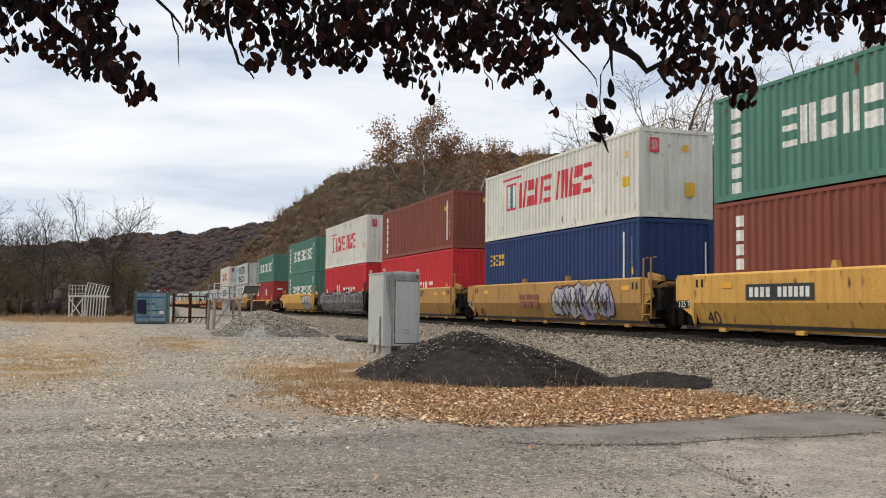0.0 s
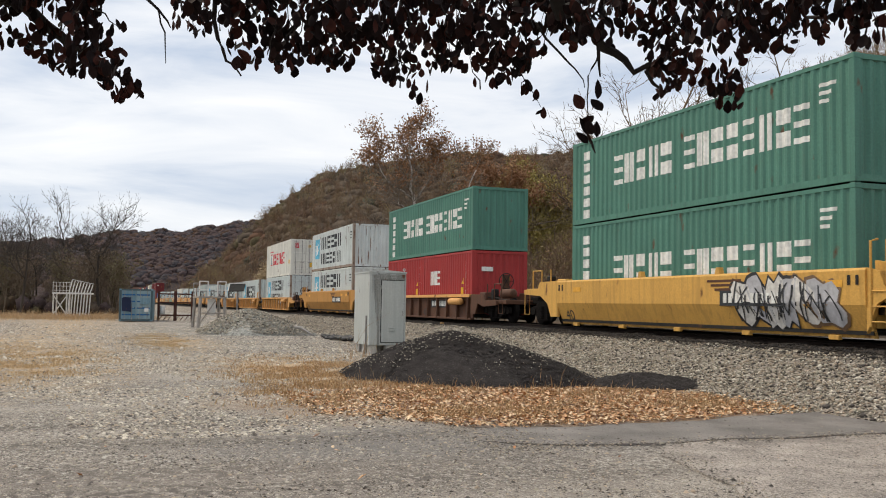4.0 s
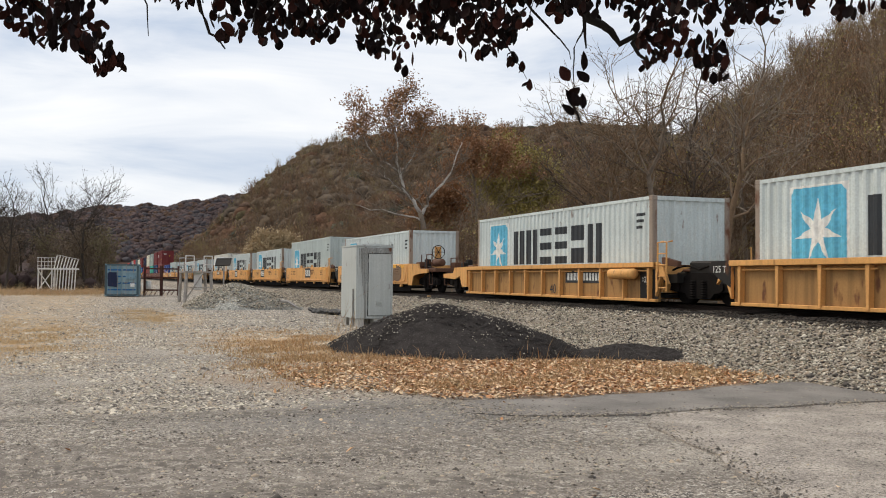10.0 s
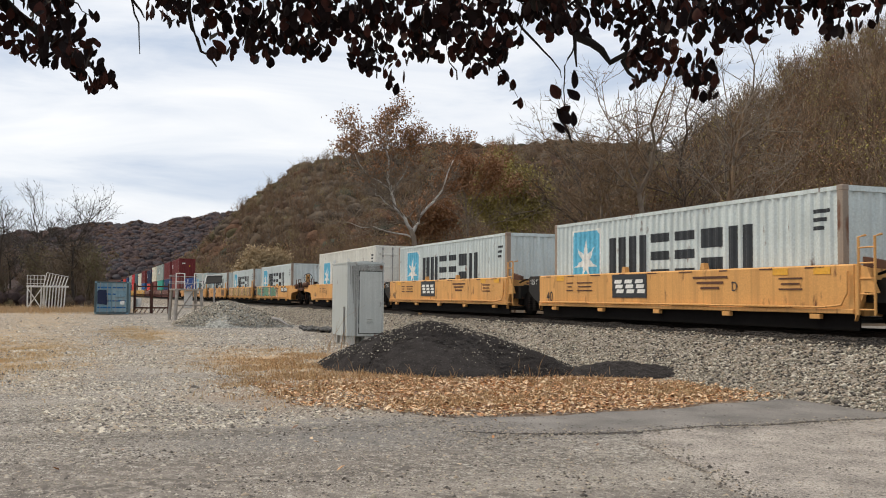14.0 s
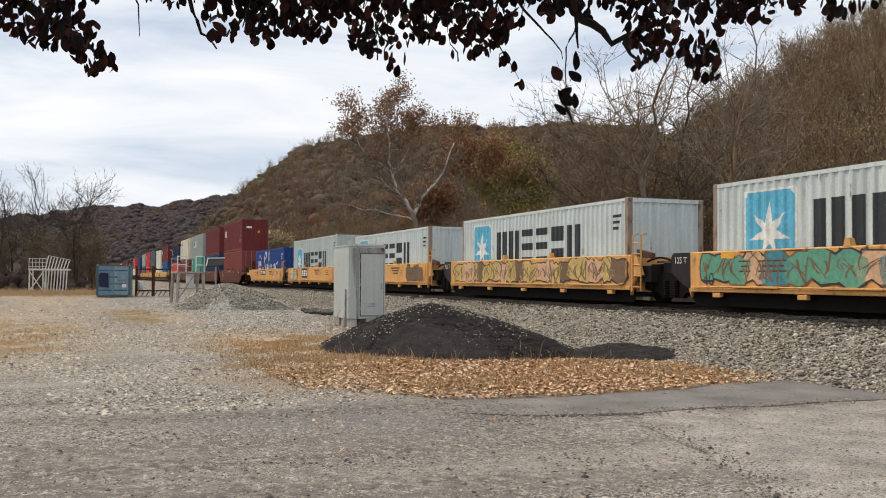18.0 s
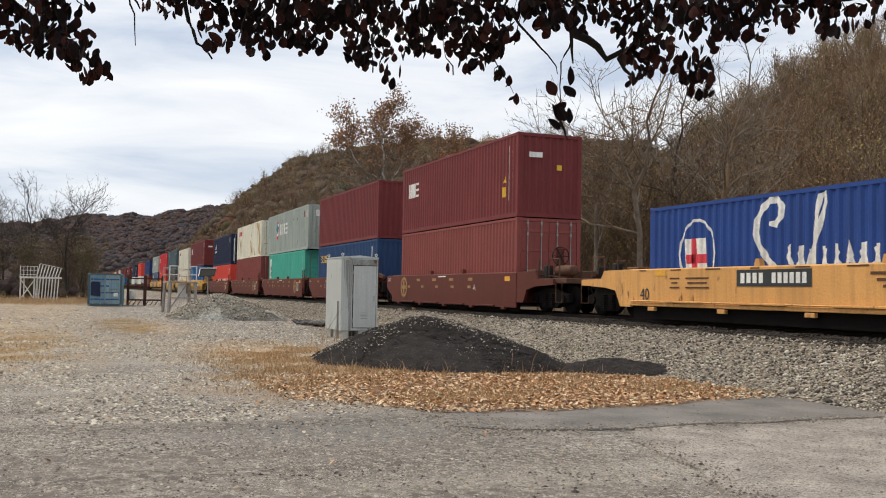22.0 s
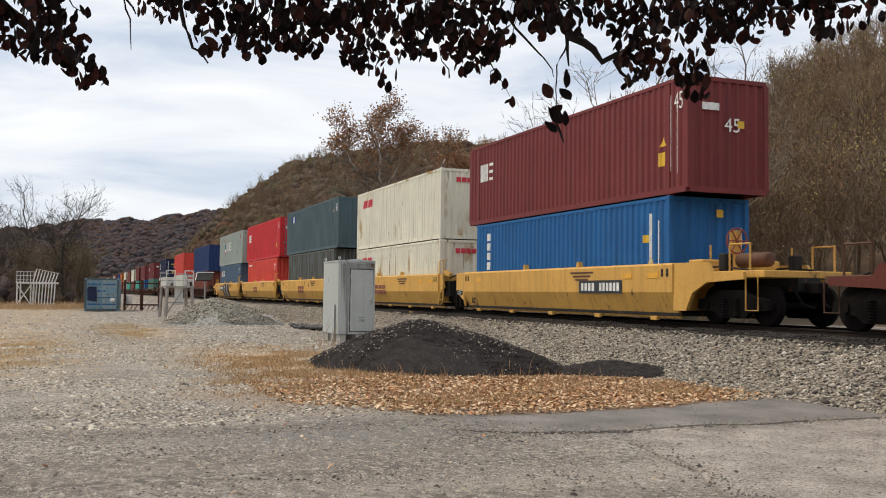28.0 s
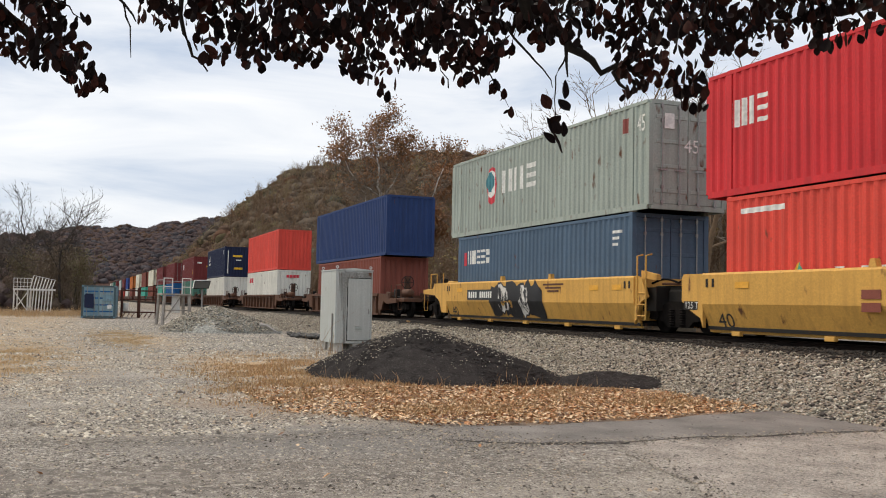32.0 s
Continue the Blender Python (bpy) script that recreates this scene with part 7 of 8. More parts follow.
def woods(name, label, spots, protos, mats, seed, smooth=False, zones=0.0):
    """A wood joined into one: prototypes (verts, tris, material indices) set at spots (x, y, z, size)."""
    rng = np.random.default_rng(seed)
    V, F, I, n = [], [], [], 0
    for x, y, z, k in spots:
        pick = rng.integers(len(protos)) if not zones else int((noise.noise((x * zones, y * zones, 2.0 + seed)) * 0.9 + 0.5 + rng.normal(0, 0.16)) * len(protos)) % len(protos)
        v, f, i = protos[pick]
        a = rng.uniform(0, 6.283)
        c, s = math.cos(a) * k, math.sin(a) * k
        V.append(np.stack([v[:, 0] * c - v[:, 1] * s + x, v[:, 0] * s + v[:, 1] * c + y, v[:, 2] * k * rng.uniform(0.85, 1.15) + z], 1))
        F.append(f + n)
        I.append(i)
        n += len(v)
    return tagged(new(name, mesh_of(name, np.concatenate(V), np.concatenate(F), mats, np.concatenate(I), smooth)), label, "woods", kind="stuff")


def proto(seed, depth, cut, leaf_index, size, per, scatter, leafy=1.0, min_r=0.02, sides=(4, 3, 1, 1, 1, 1), bark=0, **kw):
    """One tree of unit height, bark as material 0 and leaves as another."""
    r = random.Random(seed)
    limbs = grow(r, 1.0, depth=depth, **kw)
    v, f = limbs_arrays(limbs, cut, sides, min_r)
    tips = [b for a, b, _, _, lv in limbs if lv >= depth - 1 and r.random() < leafy]
    lv_, lf = leaf_arrays(np.random.default_rng(seed), [tuple(t) for t in tips], size, per, scatter)
    return np.concatenate([v, lv_]), np.concatenate([f, lf + len(v)]), np.concatenate([np.full(len(f), bark), np.full(len(lf), leaf_index)])


rng = np.random.default_rng(5)
def crown_mat(name, c):
    m = material(name, c, 0.95, 0, 0.30, 0.045, 0.7, 0.6, 1.1)
    m.node_tree.nodes["Principled BSDF"].inputs["Specular IOR Level"].default_value = 0.1
    m.node_tree.nodes["Bump"].inputs["Distance"].default_value = 0.5
    return m


mats_far = [BARK["brown"], crown_mat("russet_crown", (0.092, 0.058, 0.042)), crown_mat("brown_crown", (0.098, 0.071, 0.048)), crown_mat("olive_crown", (0.088, 0.072, 0.040)), crown_mat("rust_crown", (0.108, 0.060, 0.038)),
            crown_mat("pine_crown", (0.052, 0.052, 0.038)), crown_mat("bare_crown", (0.096, 0.074, 0.056)), crown_mat("mauve_crown", (0.085, 0.062, 0.060)), crown_mat("dusky_crown", (0.074, 0.066, 0.070))]


def far_proto(seed, leaf_index, n, low, size=0.055, wide=0.30, rings=6, around=10):
    """A distant tree of unit height: a trunk under an uneven crown of leaf clumps that face outwards."""
    r = np.random.default_rng(seed)
    v, f = limbs_arrays([(Vector((0, 0, 0)), Vector((0.02, 0, 0.85)), 0.014, 0.004, 0)], 0, (3,), 0)
    # the mass of fine twigs and leaves, lumpy and soft
    V, F = [tuple(p) for p in v], [tuple(q) for q in f]
    base = len(v)

    def out_to(d):
        return 0.88 + 0.26 * noise.noise((d[0] * 1.7, d[1] * 1.7, d[2] * 1.7 + seed)) + 0.20 * noise.noise((d[0] * 3.6, d[1] * 3.6, d[2] * 3.6 + seed))

    def place(d, k):
        return (d[0] * wide * k, d[1] * wide * k, low + (1 - low) * 0.5 * (1 + d[2] * k))

    for i in range(rings):
        th = 2.3 * (i + 0.7) / rings
        for k in range(around):
            ph = 6.2832 * (k + 0.5 * (i % 2)) / around
            d = (math.sin(th) * math.cos(ph), math.sin(th) * math.sin(ph), math.cos(th))
            V.append(place(d, out_to(d) * 0.84))
    V.append(place((0, 0, 1), out_to((0, 0, 1)) * 0.84))
    for i in range(rings - 1):
        for k in range(around):
            a, b = base + i * around + k, base + i * around + (k + 1) % around
            F += [(a, a + around, b + around), (a, b + around, b)]
    F += [(base + k, base + (k + 1) % around, base + rings * around) for k in range(around)]
    # loose leaves and twig ends that break its outline
    for _ in range(n):
        d = Vector((r.normal(), r.normal(), r.normal() + 0.45)).normalized()
        q = Vector(place(d, out_to(d) * (0.80 + 0.42 * r.random() ** 1.5)))
        o = (d + Vector((r.normal(), r.normal(), r.normal())) * 0.25).normalized()
        a = o.cross(Vector((r.normal(), r.normal(), r.normal()))).normalized()
        b, s, m = o.cross(a), size * r.uniform(0.6, 1.4), len(V)
        V += [tuple(q - a * s), tuple(q - b * s * 0.6), tuple(q + a * s), tuple(q + b * s * 0.6)]
        F += [(m, m + 1, m + 2), (m, m + 2, m + 3)]
    return np.array(V, np.float32), np.array(F, np.int32), np.array([0] * len(f) + [leaf_index] * (len(F) - len(f)))


far_protos = [far_proto(100 + k, (8, 7, 7, 8, 7, 1, 7, 7, 1, 8)[k], 26, 0.1, 0.06, (0.66, 0.76, 0.58)[k % 3], 4, 7) for k in range(10)]
mid_protos = [far_proto(150 + k, (5, 3, 6, 2, 6, 6, 2, 2, 1, 1, 4, 4)[k], 80, 0.08, 0.022, (0.60, 0.70, 0.52)[k % 3], 5, 8) for k in range(12)]
spots = []
for _ in range(3300):
    az = rng.uniform(57, 89)
    r = 170 + 400 * rng.random() ** 0.7
    x, y, z = polar(az, r, mid_hill(az, r))
    if y > 30:
        k = rng.uniform(5, 9)
        spots.append((x, y, z - 0.45 * k, k))
woods("mid_woods", "bare and russet trees covering the ridge", spots, mid_protos, mats_far, 30, True, 0.011)
spots = []
for _ in range(4400):
    az, r = rng.uniform(80, 98), 940 + 325 * rng.random() ** 0.85
    x, y, z = polar(az, r, far_hill(az, r))
    k = rng.uniform(5, 10)
    spots.append((x, y, z - 0.5 * k, k))
woods("far_woods", "bare and russet trees covering the far ridge", spots, far_protos, mats_far, 31, True, 0.006)

near_protos = [proto(200 + k, 3, 3, (2, 2, 4, 3, 2, 4, 3, 2)[k], 0.0085, 1, 0.03, (0.15, 0.3, 0.5, 0.6, 0.15, 0.5, 0.6, 0.3)[k], 0.0021, bark=(0, 5, 0, 6, 5, 0, 5, 6)[k], fork=2, trunk=0.62, spread_=0.42, up=0.5) for k in range(8)]
slim_protos = [proto(230 + k, 2, 2, (2, 4, 3, 2)[k], 0.012, 2, 0.04, (0.3, 0.6, 0.6, 0.2)[k], 0.0024, bark=(0, 5, 6, 0)[k], fork=3, trunk=0.62, spread_=0.40, up=0.6) for k in range(4)]
mats_near = [BARK["twig"], FOLIAGE["russet"], FOLIAGE["dun"], FOLIAGE["olive"], FOLIAGE["rust"], material("warm_twig_bark", (0.13, 0.083, 0.05), 0.95, 0, 0.3, 3, 20), material("light_twig_bark", (0.225, 0.165, 0.112), 0.95, 0, 0.3, 3, 20)]
spots, slopes = [], []
for _ in range(1900):
    az, r = rng.uniform(38, 80), 66 + 150 * rng.random()
    x, y, z = polar(az, r, near_hill(az, r) - 0.3)
    if y > 26 and not (62 < az and r < 128):
        (spots if r < 140 else slopes).append((x, y, z, rng.uniform(7, 12) * (0.8 if az > 60 or r > 170 else 1)))
for _ in range(900):
    az, r = rng.uniform(60, 87), rng.uniform(155, 430)
    x, y, z = polar(az, r, mid_hill(az, r) - 0.3)
    if y > 30:
        slopes.append((x, y, z, rng.uniform(7, 11)))
woods("slope_woods", "slim bare trees standing on the wooded slopes", slopes, slim_protos, mats_near, 36)
woods("near_woods", "bare grey-brown trees on the near hillside", spots, near_protos, mats_near, 32)

# the brushy wood edge right behind the track and at the yard's end
spots = []
for _ in range(420):
    az, r = rng.uniform(50, 88), rng.uniform(60, 150)
    x, y, z = polar(az, r, -0.3)
    if y > 26:
        spots.append((x, y, z + max(0, near_hill(az, r)), rng.uniform(4, 8)))
for _ in range(120):
    x, y = rng.uniform(-420, -220), rng.uniform(22, 70)
    spots.append((x, y, -0.3, rng.uniform(7, 13)))
woods("wood_edge", "tangled bare brush and young trees along the valley floor", spots, near_protos, mats_near, 33)

# the dark thicket behind the white stand
thick_protos = [proto(300 + k, 3, 3, (1, 2, 1, 3)[k], 0.015, 2, 0.05, 0.5, 0.0030, fork=2, trunk=0.5, spread_=0.40, up=0.7) for k in range(4)]
spots = []
for _ in range(330):
    x, y = -104 - 60 * rng.random() ** 1.3, rng.uniform(-62, 4.2)
    top = float(np.interp(math.degrees(math.atan2(y, -x)), [-30, -4, -1.4, 0.1, 0.8, 1.4, 2.0], [9.0, 8.6, 8.6, 9.0, 6.5, 4.5, 2.5]))
    spots.append((x, y, -0.3, rng.uniform(0.45, 1.0) * top))
woods("thicket", "dark bare thicket and saplings behind the white stand", spots, thick_protos, [BARK["thicket"], leaf_mat("dead_brown_foliage", (0.14, 0.10, 0.06), 0.8, 0.4), leaf_mat("dead_olive_foliage", (0.13, 0.11, 0.05), 0.8, 0.4), FOLIAGE["russet"]], 34)

spots = []
for _ in range(330):
    x, y = -103.5 - 16 * rng.random() ** 1.5, rng.uniform(-48, 2.5)
    spots.append((x, y, -0.35, rng.uniform(1.2, 2.8)))
woods("undergrowth", "low brown undergrowth at the thicket's edge", spots, [far_proto(170 + k, (2, 6, 3, 7)[k], 80, 0.1, 0.05, 0.40) for k in range(4)], mats_far, 35, True)


def tree(name, label, az, r, base_z, height, bark, foliage, seed, leaf=0.0, size=0.16, per=5, scatter=0.5, twigs=None, min_r=0.012, above=0.0, **kw):
    """A tree of its own: trunk and limbs, twigs, and a crown of many small leaves."""
    rg = random.Random(seed)
    x, y, z = polar(az, r, base_z)
    t = thing(name, label, "tree", at=pose(x, y, z))
    depth = kw.get("depth", 4)
    limbs = grow(rg, height, **kw)
    v, f = limbs_arrays(limbs, 1, (9, 6, 4, 3, 3, 3), min_r)
    part("trunk", mesh_of("trunk", v, f, smooth=True), BARK[bark], t)
    v, f = limbs_arrays([l for l in limbs if l[4] >= 2], 9, (5, 5, 4, 3, 1, 1), min_r)
    tagged(part("branchwork", mesh_of("branchwork", v, f), BARK[twigs or bark], t), kind="stuff")
    if leaf:
        tips = [b for a, b, _, _, lv in limbs if lv >= depth - 1 and b.z > above * height and rg.random() < leaf]
        v, f = leaf_arrays(np.random.default_rng(seed), [tuple(p) for p in tips], size, per, scatter)
        part("crown", mesh_of("crown", v, f), FOLIAGE[foliage], t)
    return t


def sycamore():
    """A forked pale sycamore: bare white limbs below, rust leaves in its top."""
    rg = random.Random(8)
    x, y, z = polar(71.15, 96, 0)
    t = thing("sycamore_tree", "pale-limbed sycamore with rust leaves at its top", "tree", at=pose(x, y, z, 0, 0, 71.15 - 1.0))
    leaders = [[(0, 0), (0.05, 4), (0.1, 6.6), (-0.3, 8.2)], [(-0.3, 8.2), (-0.9, 9.3), (-1.9, 10.3), (-2.3, 11.8), (-2.7, 13.2), (-2.6, 15.2), (-2.9, 17.2), (-2.5, 18.8)],
               [(-0.1, 8.0), (0.4, 8.9), (1.3, 10.5), (2.2, 11.5), (3.0, 12.9), (3.9, 15.4)], [(-0.2, 7.4), (-1.8, 7.8), (-4.0, 8.4), (-6.2, 8.7)],
               [(-1.7, 10.1), (-3.0, 11.0), (-3.9, 11.7), (-4.4, 13.0)], [(-2.3, 11.8), (-1.2, 13.6), (-0.4, 15.4), (0.1, 17.0)], [(-2.4, 12.2), (-4.4, 13.4), (-5.6, 14.8), (-6.5, 16.4)]]
    fine, tips = [], []

    def spray(p, d, length, r, level):
        for k in range(2):
            d = (d + Vector((rg.gauss(0, 1), rg.gauss(0, 1), rg.gauss(0, 1) + 0.5)) * 0.22).normalized()
            e = p + d * length / 2
            fine.append((p, e, r, r * 0.75, 2))
            p, r = e, r * 0.75
            if level < 3:
                for _ in range(2):
                    nd = (d + Vector((rg.gauss(0, 1), rg.gauss(0, 1), rg.gauss(0, 0.7))) * 0.6).normalized()
                    spray(p, nd, length * rg.uniform(0.5, 0.75), r * 0.6, level + 1)
        if level >= 2:
            tips.append(p)

    for n, line in enumerate(leaders):
        depth = rg.uniform(-1.5, 1.5) if n else 0
        pts = [Vector((a, depth * k / 3, b)) for k, (a, b) in enumerate(line)]
        pts = [p for q, w in zip(pts, pts[1:]) for p in (q, q.lerp(w, 0.5) + Vector((rg.gauss(0, 0.14), rg.gauss(0, 0.14), rg.gauss(0, 0.14))))] + [pts[-1]]
        r0 = 0.36 if n == 0 else 0.20 if n < 3 else 0.10
        radii = [r0 * (1 - (0.35 if n == 0 else 0.75) * k / (len(pts) - 1)) for k in range(len(pts))]
        part("trunk" if n == 0 else "limb", Geo().tube(pts, radii, 9), BARK["white" if n else "grey"], t, smooth=True)
        if n:
            for k in range(1, len(pts)):
                for _ in range(2 if k < len(pts) - 1 else 3):
                    d = ((pts[k] - pts[k - 1]).normalized() + Vector((rg.gauss(0, 1), rg.gauss(0, 1), rg.gauss(0, 0.8))) * 0.55).normalized()
                    spray(pts[k], d, rg.uniform(1.2, 2.3), max(0.035, radii[k] * 0.5), 1)
    v, f = limbs_arrays(fine, 9, (5, 5, 4, 3, 3, 3), 0.014)
    tagged(part("branchwork", mesh_of("branchwork", v, f, smooth=True), BARK["grey"], t), kind="stuff")
    v, f = leaf_arrays(np.random.default_rng(8), [tuple(p) for p in tips if p.z > 14.2 + rg.gauss(0, 0.9) and rg.random() < (0.62 if p.z > 15.6 else 0.22)], 0.125, 15, 0.36)
    part("crown", mesh_of("crown", v, f), FOLIAGE["rust"], t)


sycamore()
tree("maple_tree", "slim tree with a rust-brown leafy crown", 68.3, 104, 0, 18.2, "grey", "rust", 9, 0.85, 0.13, 18, 0.36, None, 0.018, 0.72, depth=4, fork=2, spread_=0.4, trunk=0.6)
tree("maple_tree", "rust-red leafy tree behind the sycamore", 70.2, 118, 2, 12.5, "grey", "rust", 17, 0.5, 0.16, 9, 0.45, None, 0.018, 0.2, depth=4, fork=3, spread_=0.5, trunk=0.4)
tree("poplar_tree", "tree with yellow-olive autumn leaves", 65.6, 112, 1, 18.8, "grey", "olive", 12, 0.7, 0.16, 9, 0.45, None, 0.018, 0.25, depth=4, fork=3, spread_=0.42, trunk=0.5)
tree("bush", "pale straw-coloured bare bush beside the track", 80.3, 120, 0, 7.5, "twig", "straw", 14, 0.9, 0.14, 6, 0.35, None, 0.016, 0.2, depth=4, fork=3, spread_=0.55, trunk=0.3)
for k, (az, r, h, seed) in enumerate(((57.5, 62, 17.5, 41), (55.6, 66, 19, 42), (53.8, 60, 17.5, 43), (60.0, 64, 15, 44), (61.8, 70, 14, 45), (58.8, 72, 17, 46), (52.5, 70, 18, 47))):
    tree("bare_tree", "tall bare pale-twigged tree behind the track", az, r, 0, h, ("grey", "brown", "twig")[k % 3], "dun", seed, 0.0, 0.08, 2, 0.2, ("twig", "brown", "grey")[k % 3], 0.018, depth=4, fork=2, spread_=0.48, trunk=0.62, up=0.30, wander=0.30)
for az, r, h, seed in ((94.4, 100, 11.5, 51), (92.5, 108, 13.8, 52), (90.3, 108, 13.4, 53), (97.0, 96, 12.0, 54), (95.6, 112, 11, 55), (93.6, 118, 9.5, 56), (89.7, 120, 9.5, 57)):
    tree("bare_tree", "leafless dark tree at the yard's end", az, r, 0, h, "dusky", "dun", seed, 0.0, depth=4, fork=2, spread_=0.46, trunk=0.62, up=0.30, min_r=0.018, wander=0.24)


# ------------------------------------------------------------------ the tree overhead
PLUM = [leaf_mat("plum_leaf", (0.018, 0.007, 0.0055), 0.75, 0.4), leaf_mat("dark_plum_leaf", (0.009, 0.0045, 0.0045), 0.75, 0.4), leaf_mat("reddish_plum_leaf", (0.042, 0.013, 0.009), 0.75, 0.4)]
for m in PLUM:
    b = m.node_tree.nodes["Principled BSDF"]
    b.inputs["Specular IOR Level"].default_value = 0.12
HEM_LEFT = [(99, 13.0), (96.9, 12.7), (96.0, 13.0), (95.2, 13.9), (94.3, 13.3), (93.5, 12.5), (92.5, 12.2), (91.0, 12.3), (90.5, 11.3), (89.6, 10.9), (89.0, 11.4), (88.3, 11.4), (88.2, 30)]
HEM_MID = [(87.1, 30), (87.0, 15.5), (86.4, 15.6), (85.7, 14.9), (84.9, 15.2), (84.5, 16.9), (83.8, 14.5), (83.1, 13.5), (82.3, 13.2), (81.6, 14.5), (80.9, 13.6), (79.9, 13.2), (79.1, 14.2), (78.1, 14.0), (77.7, 12.9), (77.2, 14.2), (76.6, 13.4),
           (75.9, 15.3), (75.4, 15.4), (75.0, 13.0), (74.0, 13.0), (73.3, 12.6), (71.9, 11.8), (71.6, 12.7), (71.3, 13.9), (70.3, 13.8), (69.6, 13.9), (69.4, 15.2)]
HEM_RIGHT = [(68.9, 12.8), (67.9, 12.9), (66.5, 13.3), (66.1, 13.6), (64.8, 14.8), (64.2, 16.2), (63.2, 14.5), (62.7, 15.2), (62.3, 15.8), (61.2, 14.7), (60.2, 16.0), (59.0, 14.9), (58.2, 12.0), (57.1, 12.2), (56.6, 12.9), (55.8, 13.0),
             (54.7, 11.5), (53.4, 11.3), (53.2, 14.4), (52.1, 14.5), (51.7, 14.6), (50.5, 14.2), (50.2, 15.4), (49.1, 14.6), (48.4, 15.9), (47.6, 14.1), (46.8, 14.2), (45, 14.8), (42, 15.0)]
HEM = HEM_LEFT + HEM_MID + HEM_RIGHT


def air(az, el, d):
    a, e = radians(az), radians(el)
    return EYE + Vector((-math.sin(a) * math.cos(e), math.cos(a) * math.cos(e), math.sin(e))) * d


def hem(az):
    return float(np.interp(az, [a for a, _ in HEM[::-1]], [b for _, b in HEM[::-1]]))


def crest(az):
    """Over this height the left-hand spray leaves the sky free."""
    return float(np.interp(az, [87.9, 88.2, 89.0, 89.6, 90.7, 91.2], [40, 12.0, 13.0, 14.0, 14.6, 40]))


def overhanging_tree():
    rg = random.Random(77)
    tr = thing("overhanging_tree", "dark plum-leaved tree branch hanging overhead", "tree", at=pose(0, 0, 0))
    # trunk behind the camera, one bough forward
    trunk_at = Vector((1.6, -2.4, 0))
    crown = Vector((1.3, -1.6, 3.6))
    part("trunk", Geo().tube([trunk_at, trunk_at + Vector((-0.05, 0.1, 1.4)), trunk_at + Vector((-0.15, 0.3, 2.6)), crown], [0.22, 0.18, 0.16, 0.12], 12), BARK["black"], tr, smooth=True)
    boughs = [[crown, air(40, 30, 2.6), air(66, 18.6, 3.0), air(63.2, 17.2, 3.2), air(61.5, 15.7, 3.25), air(59.5, 14.1, 3.3), air(58.1, 12.8, 3.35)],
              [crown, air(60, 40, 2.4), air(72, 26, 3.0), air(78, 18.2, 3.3), air(84, 17.6, 3.4)],
              [crown, air(20, 30, 2.6), air(38, 20, 3.1), air(45, 16.6, 3.3), air(50, 16.2, 3.4)],
              [crown, air(80, 40, 2.4), air(99, 18, 3.1), air(94.1, 15.2, 3.3), air(91.3, 13.9, 3.35), air(89.4, 12.2, 3.4)]]
    for pts in boughs:
        fine = []
        for a, b in zip(pts, pts[1:]):
            fine += [a + (b - a) * (k / 4) + Vector((rg.gauss(0, 1), rg.gauss(0, 1), rg.gauss(0, 1))) * 0.012 for k in range(4)]
        fine.append(pts[-1])
        r0 = 0.042
        part("bough", Geo().tube(fine, [max(0.005, r0 * (1 - 0.93 * k / len(fine))) for k in range(len(fine))], 7), BARK["black"], tr, smooth=True)
    twig, leaves = Geo(), []

    def shoot(line, d, r=0.0034):
        """A bare shoot along points of heading and height at a distance."""
        pts = [air(a, b, d) for a, b in line]
        pts = [p for q, w in zip(pts, pts[1:]) for p in (q, q.lerp(w, 0.5) + Vector((rg.gauss(0, .006), rg.gauss(0, .006), rg.gauss(0, .006))))] + [pts[-1]]
        twig.tube(pts, [r * (1 - 0.7 * k / (len(pts) - 1)) for k in range(len(pts))], 5)
        return pts

    def leaf_at(p):
        """Keep a leaf where the tree's hem lets it hang."""
        q = p - EYE
        a, b = math.degrees(math.atan2(-q.x, q.y)), math.degrees(math.asin(q.z / q.length))
        if hem(a) + 0.10 < b < crest(a):
            leaves.append(p)

    # clumps of leaves on short twigs, close under the boughs and thinner towards the hem
    az = 98.5
    while az > 43:
        el = hem(az) + 0.25
        while el < 19.2:
            a, b = az + rg.uniform(-0.35, 0.35), el + rg.uniform(-0.3, 0.3)
            gap = noise.noise((a * 0.62, b * 0.9, 3.3)) + 0.05 * (b - 15.5) + (0.25 if b < hem(a) + 1.0 else 0.0)
            el += 0.62
            if b > crest(a) or gap < -0.17:
                continue
            d = 3.25 + 0.45 * noise.noise((a * 0.3, b * 0.5, 8.0)) + rg.gauss(0, 0.08)
            c = air(a, b, d)
            for _ in range(rg.randint(4, 8)):
                leaf_at(c + Vector((rg.gauss(0, 1), rg.gauss(0, 1), rg.gauss(0, 1))) * 0.031)
            if rg.random() < 0.30 and not 86.6 < a < 91:
                shoot([(a, b), (a + rg.uniform(-0.5, 0.5), b + 1.0), (a + rg.uniform(-1.6, 1.6), b + 2.6)], d, 0.0026)
        az -= 0.52
    # bare shoots against the sky, and the drooping end with its few broad leaves
    shoot([(84.5, 17.6), (84.3, 15.1), (83.8, 13.9), (82.9, 13.1)], 3.3, 0.009)
    shoot([(88.8, 17.4), (87.7, 16.4), (87.0, 15.5)], 3.3, 0.007)
    shoot([(87.7, 16.4), (87.3, 15.2), (87.2, 13.5)], 3.3, 0.004)
    shoot([(65.2, 16.4), (63.8, 14.8), (63.0, 14.0), (62.4, 12.9)], 3.2, 0.005)
    shoot([(61.7, 16.2), (61.6, 14.6), (61.5, 13.5)], 3.2, 0.009)
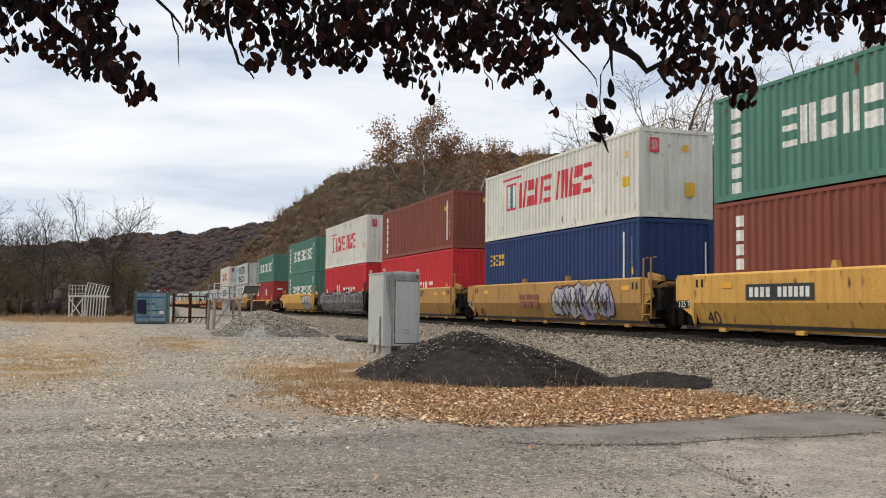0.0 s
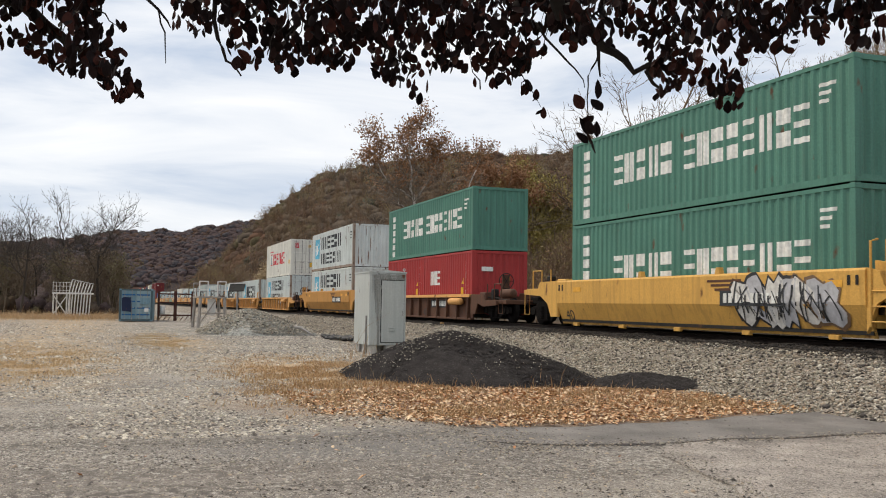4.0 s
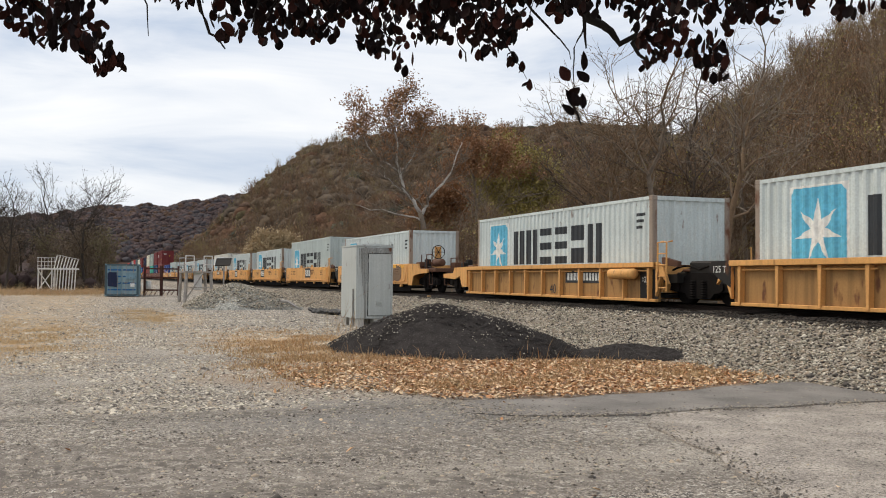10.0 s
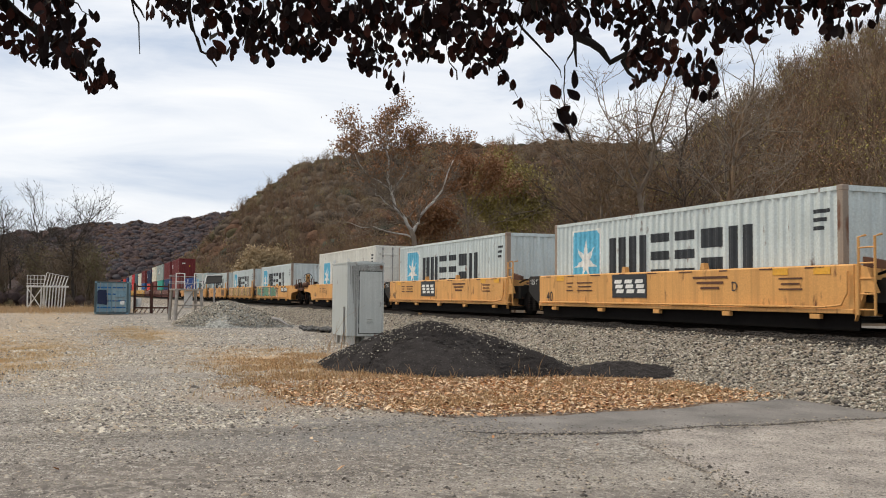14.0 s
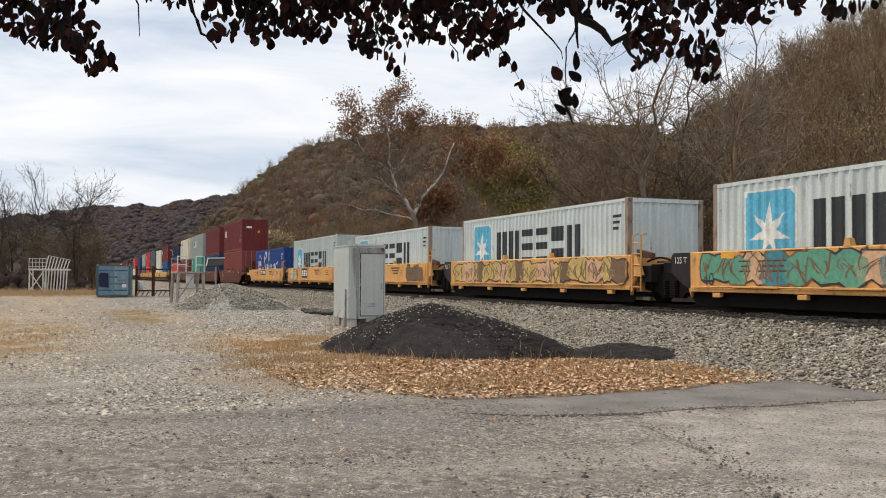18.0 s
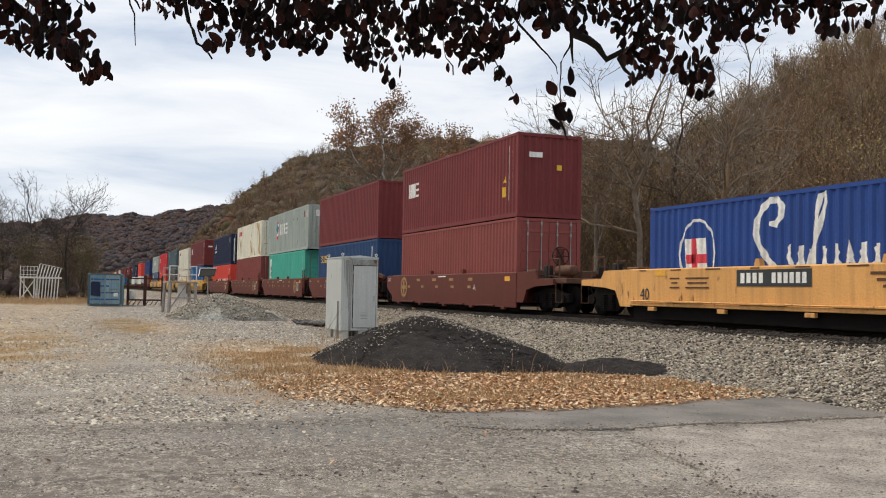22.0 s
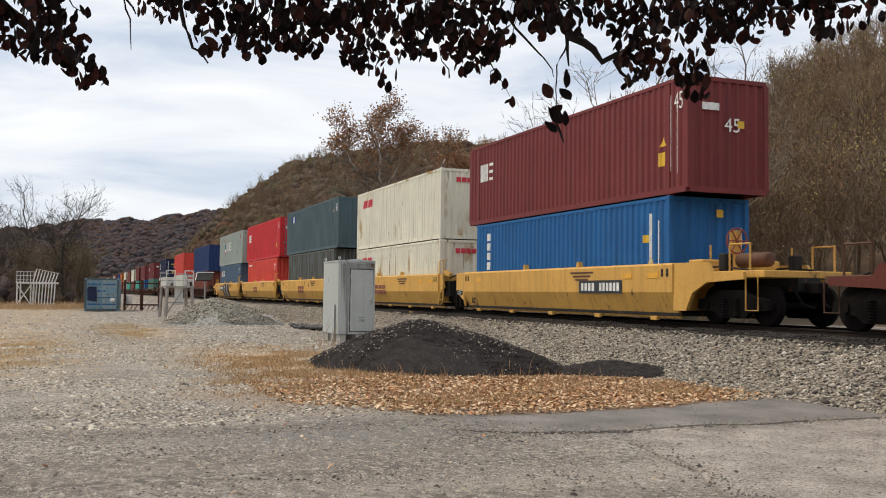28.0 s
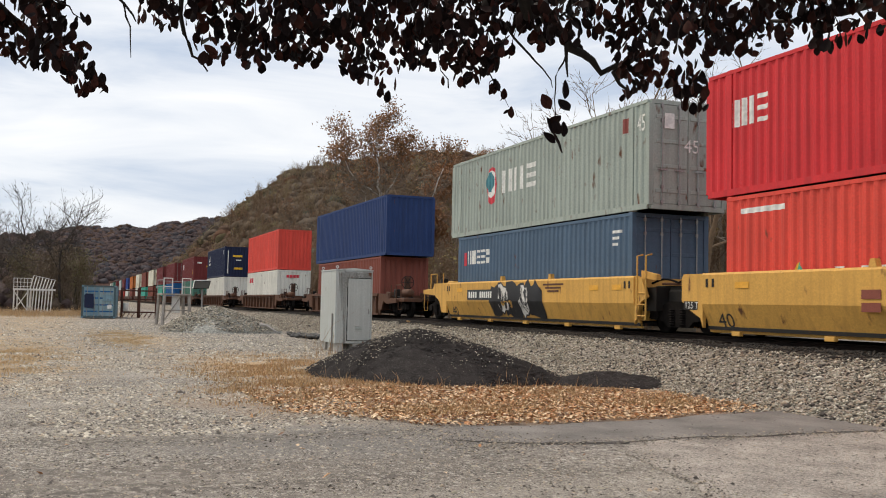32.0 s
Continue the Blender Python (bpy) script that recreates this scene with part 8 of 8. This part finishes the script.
    shoot([(91.4, 16.2), (90.6, 15.9), (89.9, 15.3)], 3.3, 0.004)
    for a, b in ((90.2, 15.2), (89.9, 15.4), (89.6, 15.3), (90.3, 14.9)):
        leaves.append(air(a, b, 3.3))
    shoot([(61.6, 14.8), (62.0, 14.0), (62.2, 13.0), (62.2, 11.4), (62.1, 10.4)], 3.15)
    broad = [air(a, b, 3.13 + rg.uniform(-0.03, 0.03)) for a, b in ((62.75, 12.1), (61.65, 12.8), (61.7, 11.9), (62.5, 10.7), (62.1, 10.6), (61.7, 10.5), (62.55, 10.0), (62.1, 9.9), (61.9, 9.5), (62.2, 11.0))]
    for line in ([(66.2, 14.2), (65.9, 13.2), (65.0, 11.8)], [(65.9, 13.4), (66.2, 12.9)]):
        for p in shoot(line, 3.3, 0.0028)[2:]:
            leaves += [p + Vector((rg.gauss(0, 1), rg.gauss(0, 1), rg.gauss(0, 1))) * 0.012 for _ in range(2)]
    tagged(part("twig_work", twig, BARK["black"], tr), kind="stuff")
    # leaves: folded ovals
    prof_ = [(0.0, 0.0), (0.10, 0.13), (0.28, 0.27), (0.50, 0.355), (0.68, 0.35), (0.84, 0.24), (1.0, 0.0)]
    lv = Geo()
    n, side = len(prof_), prof_[1:-1]
    m = len(side)
    up_ = [(0, 1, n)] + [(k + 1, k + 2, n + k + 1, n + k) for k in range(m - 1)] + [(m, m + 1, n + m - 1)]
    dn_ = [(0, n + m, 1)] + [(k + 1, n + m + k, n + m + k + 1, k + 2) for k in range(m - 1)] + [(m, n + 2 * m - 1, m + 1)]
    lv.add([(u - 0.5, 0, -0.08 * math.sin(u * 3.1)) for u, _ in prof_] + [(u - 0.5, w, 0.16 * w) for u, w in side] + [(u - 0.5, -w, 0.16 * w) for u, w in side], up_ + dn_)
    leaf_mesh = lv.mesh("leaf")
    V, F, I = [], [], []
    base = np.array(lv.v, np.float32)
    tri = []
    for f in lv.f:
        tri += [(f[0], f[k], f[k + 1]) for k in range(1, len(f) - 1)]
    tri = np.array(tri)
    mats = []
    leaves += broad
    for k, p in enumerate(leaves):
        size = rg.uniform(0.029, 0.050) if k < len(leaves) - len(broad) else rg.uniform(0.052, 0.066)
        m = Matrix.LocRotScale(p, Euler((rg.uniform(-1.2, 1.2), rg.uniform(0.4, 1.9), rg.uniform(0, 6.28))), Vector((size, size * rg.uniform(0.80, 1.05), size)))
        mats.append(m)
    order = sorted(range(len(mats)), key=lambda i: leaves[i].z)
    for c, i in enumerate(order):
        if c < 260:
            o = part("leaf", leaf_mesh, PLUM[rg.randrange(3)], tr)
            o.matrix_local = mats[i]
        else:
            mm = np.array(mats[i])
            V.append(base @ mm[:3, :3].T + mm[:3, 3])
            F.append(tri + len(base) * len(F))
            I.append(np.full(len(tri), rg.choice((0, 1, 1, 2))))
    o = new("leaves", mesh_of("leaves", np.concatenate(V), np.concatenate(F), PLUM, np.concatenate(I)))
    o.parent = tr
    tagged(o, "dense dark plum leaves", kind="stuff")
    return tr


overhanging_tree()


# ------------------------------------------------------------------ the train runs
def motions():
    # the wheels roll: one turn cycle, the same for all of them
    first, roll = WHEELS[0], []
    for k in range(961):
        t = k / 30
        u = (t - 16) / 16
        roll.append((t, pose(0, 0, 0, 0, 57.2958 * (15.1403 * t + 7.285 * u * u - 0.5076 * u ** 3) / 0.455, 0)))
    walk(first, roll)
    for w in WHEELS[1:]:
        w.rotation_mode = "QUATERNION"
        w.animation_data_create().action = first.animation_data.action
        w.animation_data.action_slot = first.animation_data.action_slot
    for ob, at in ROLLING:
        walk(ob, [(t, at(t)) for t in (0, 4, 8, 12, 16, 20, 24, 28, 32)])


motions()
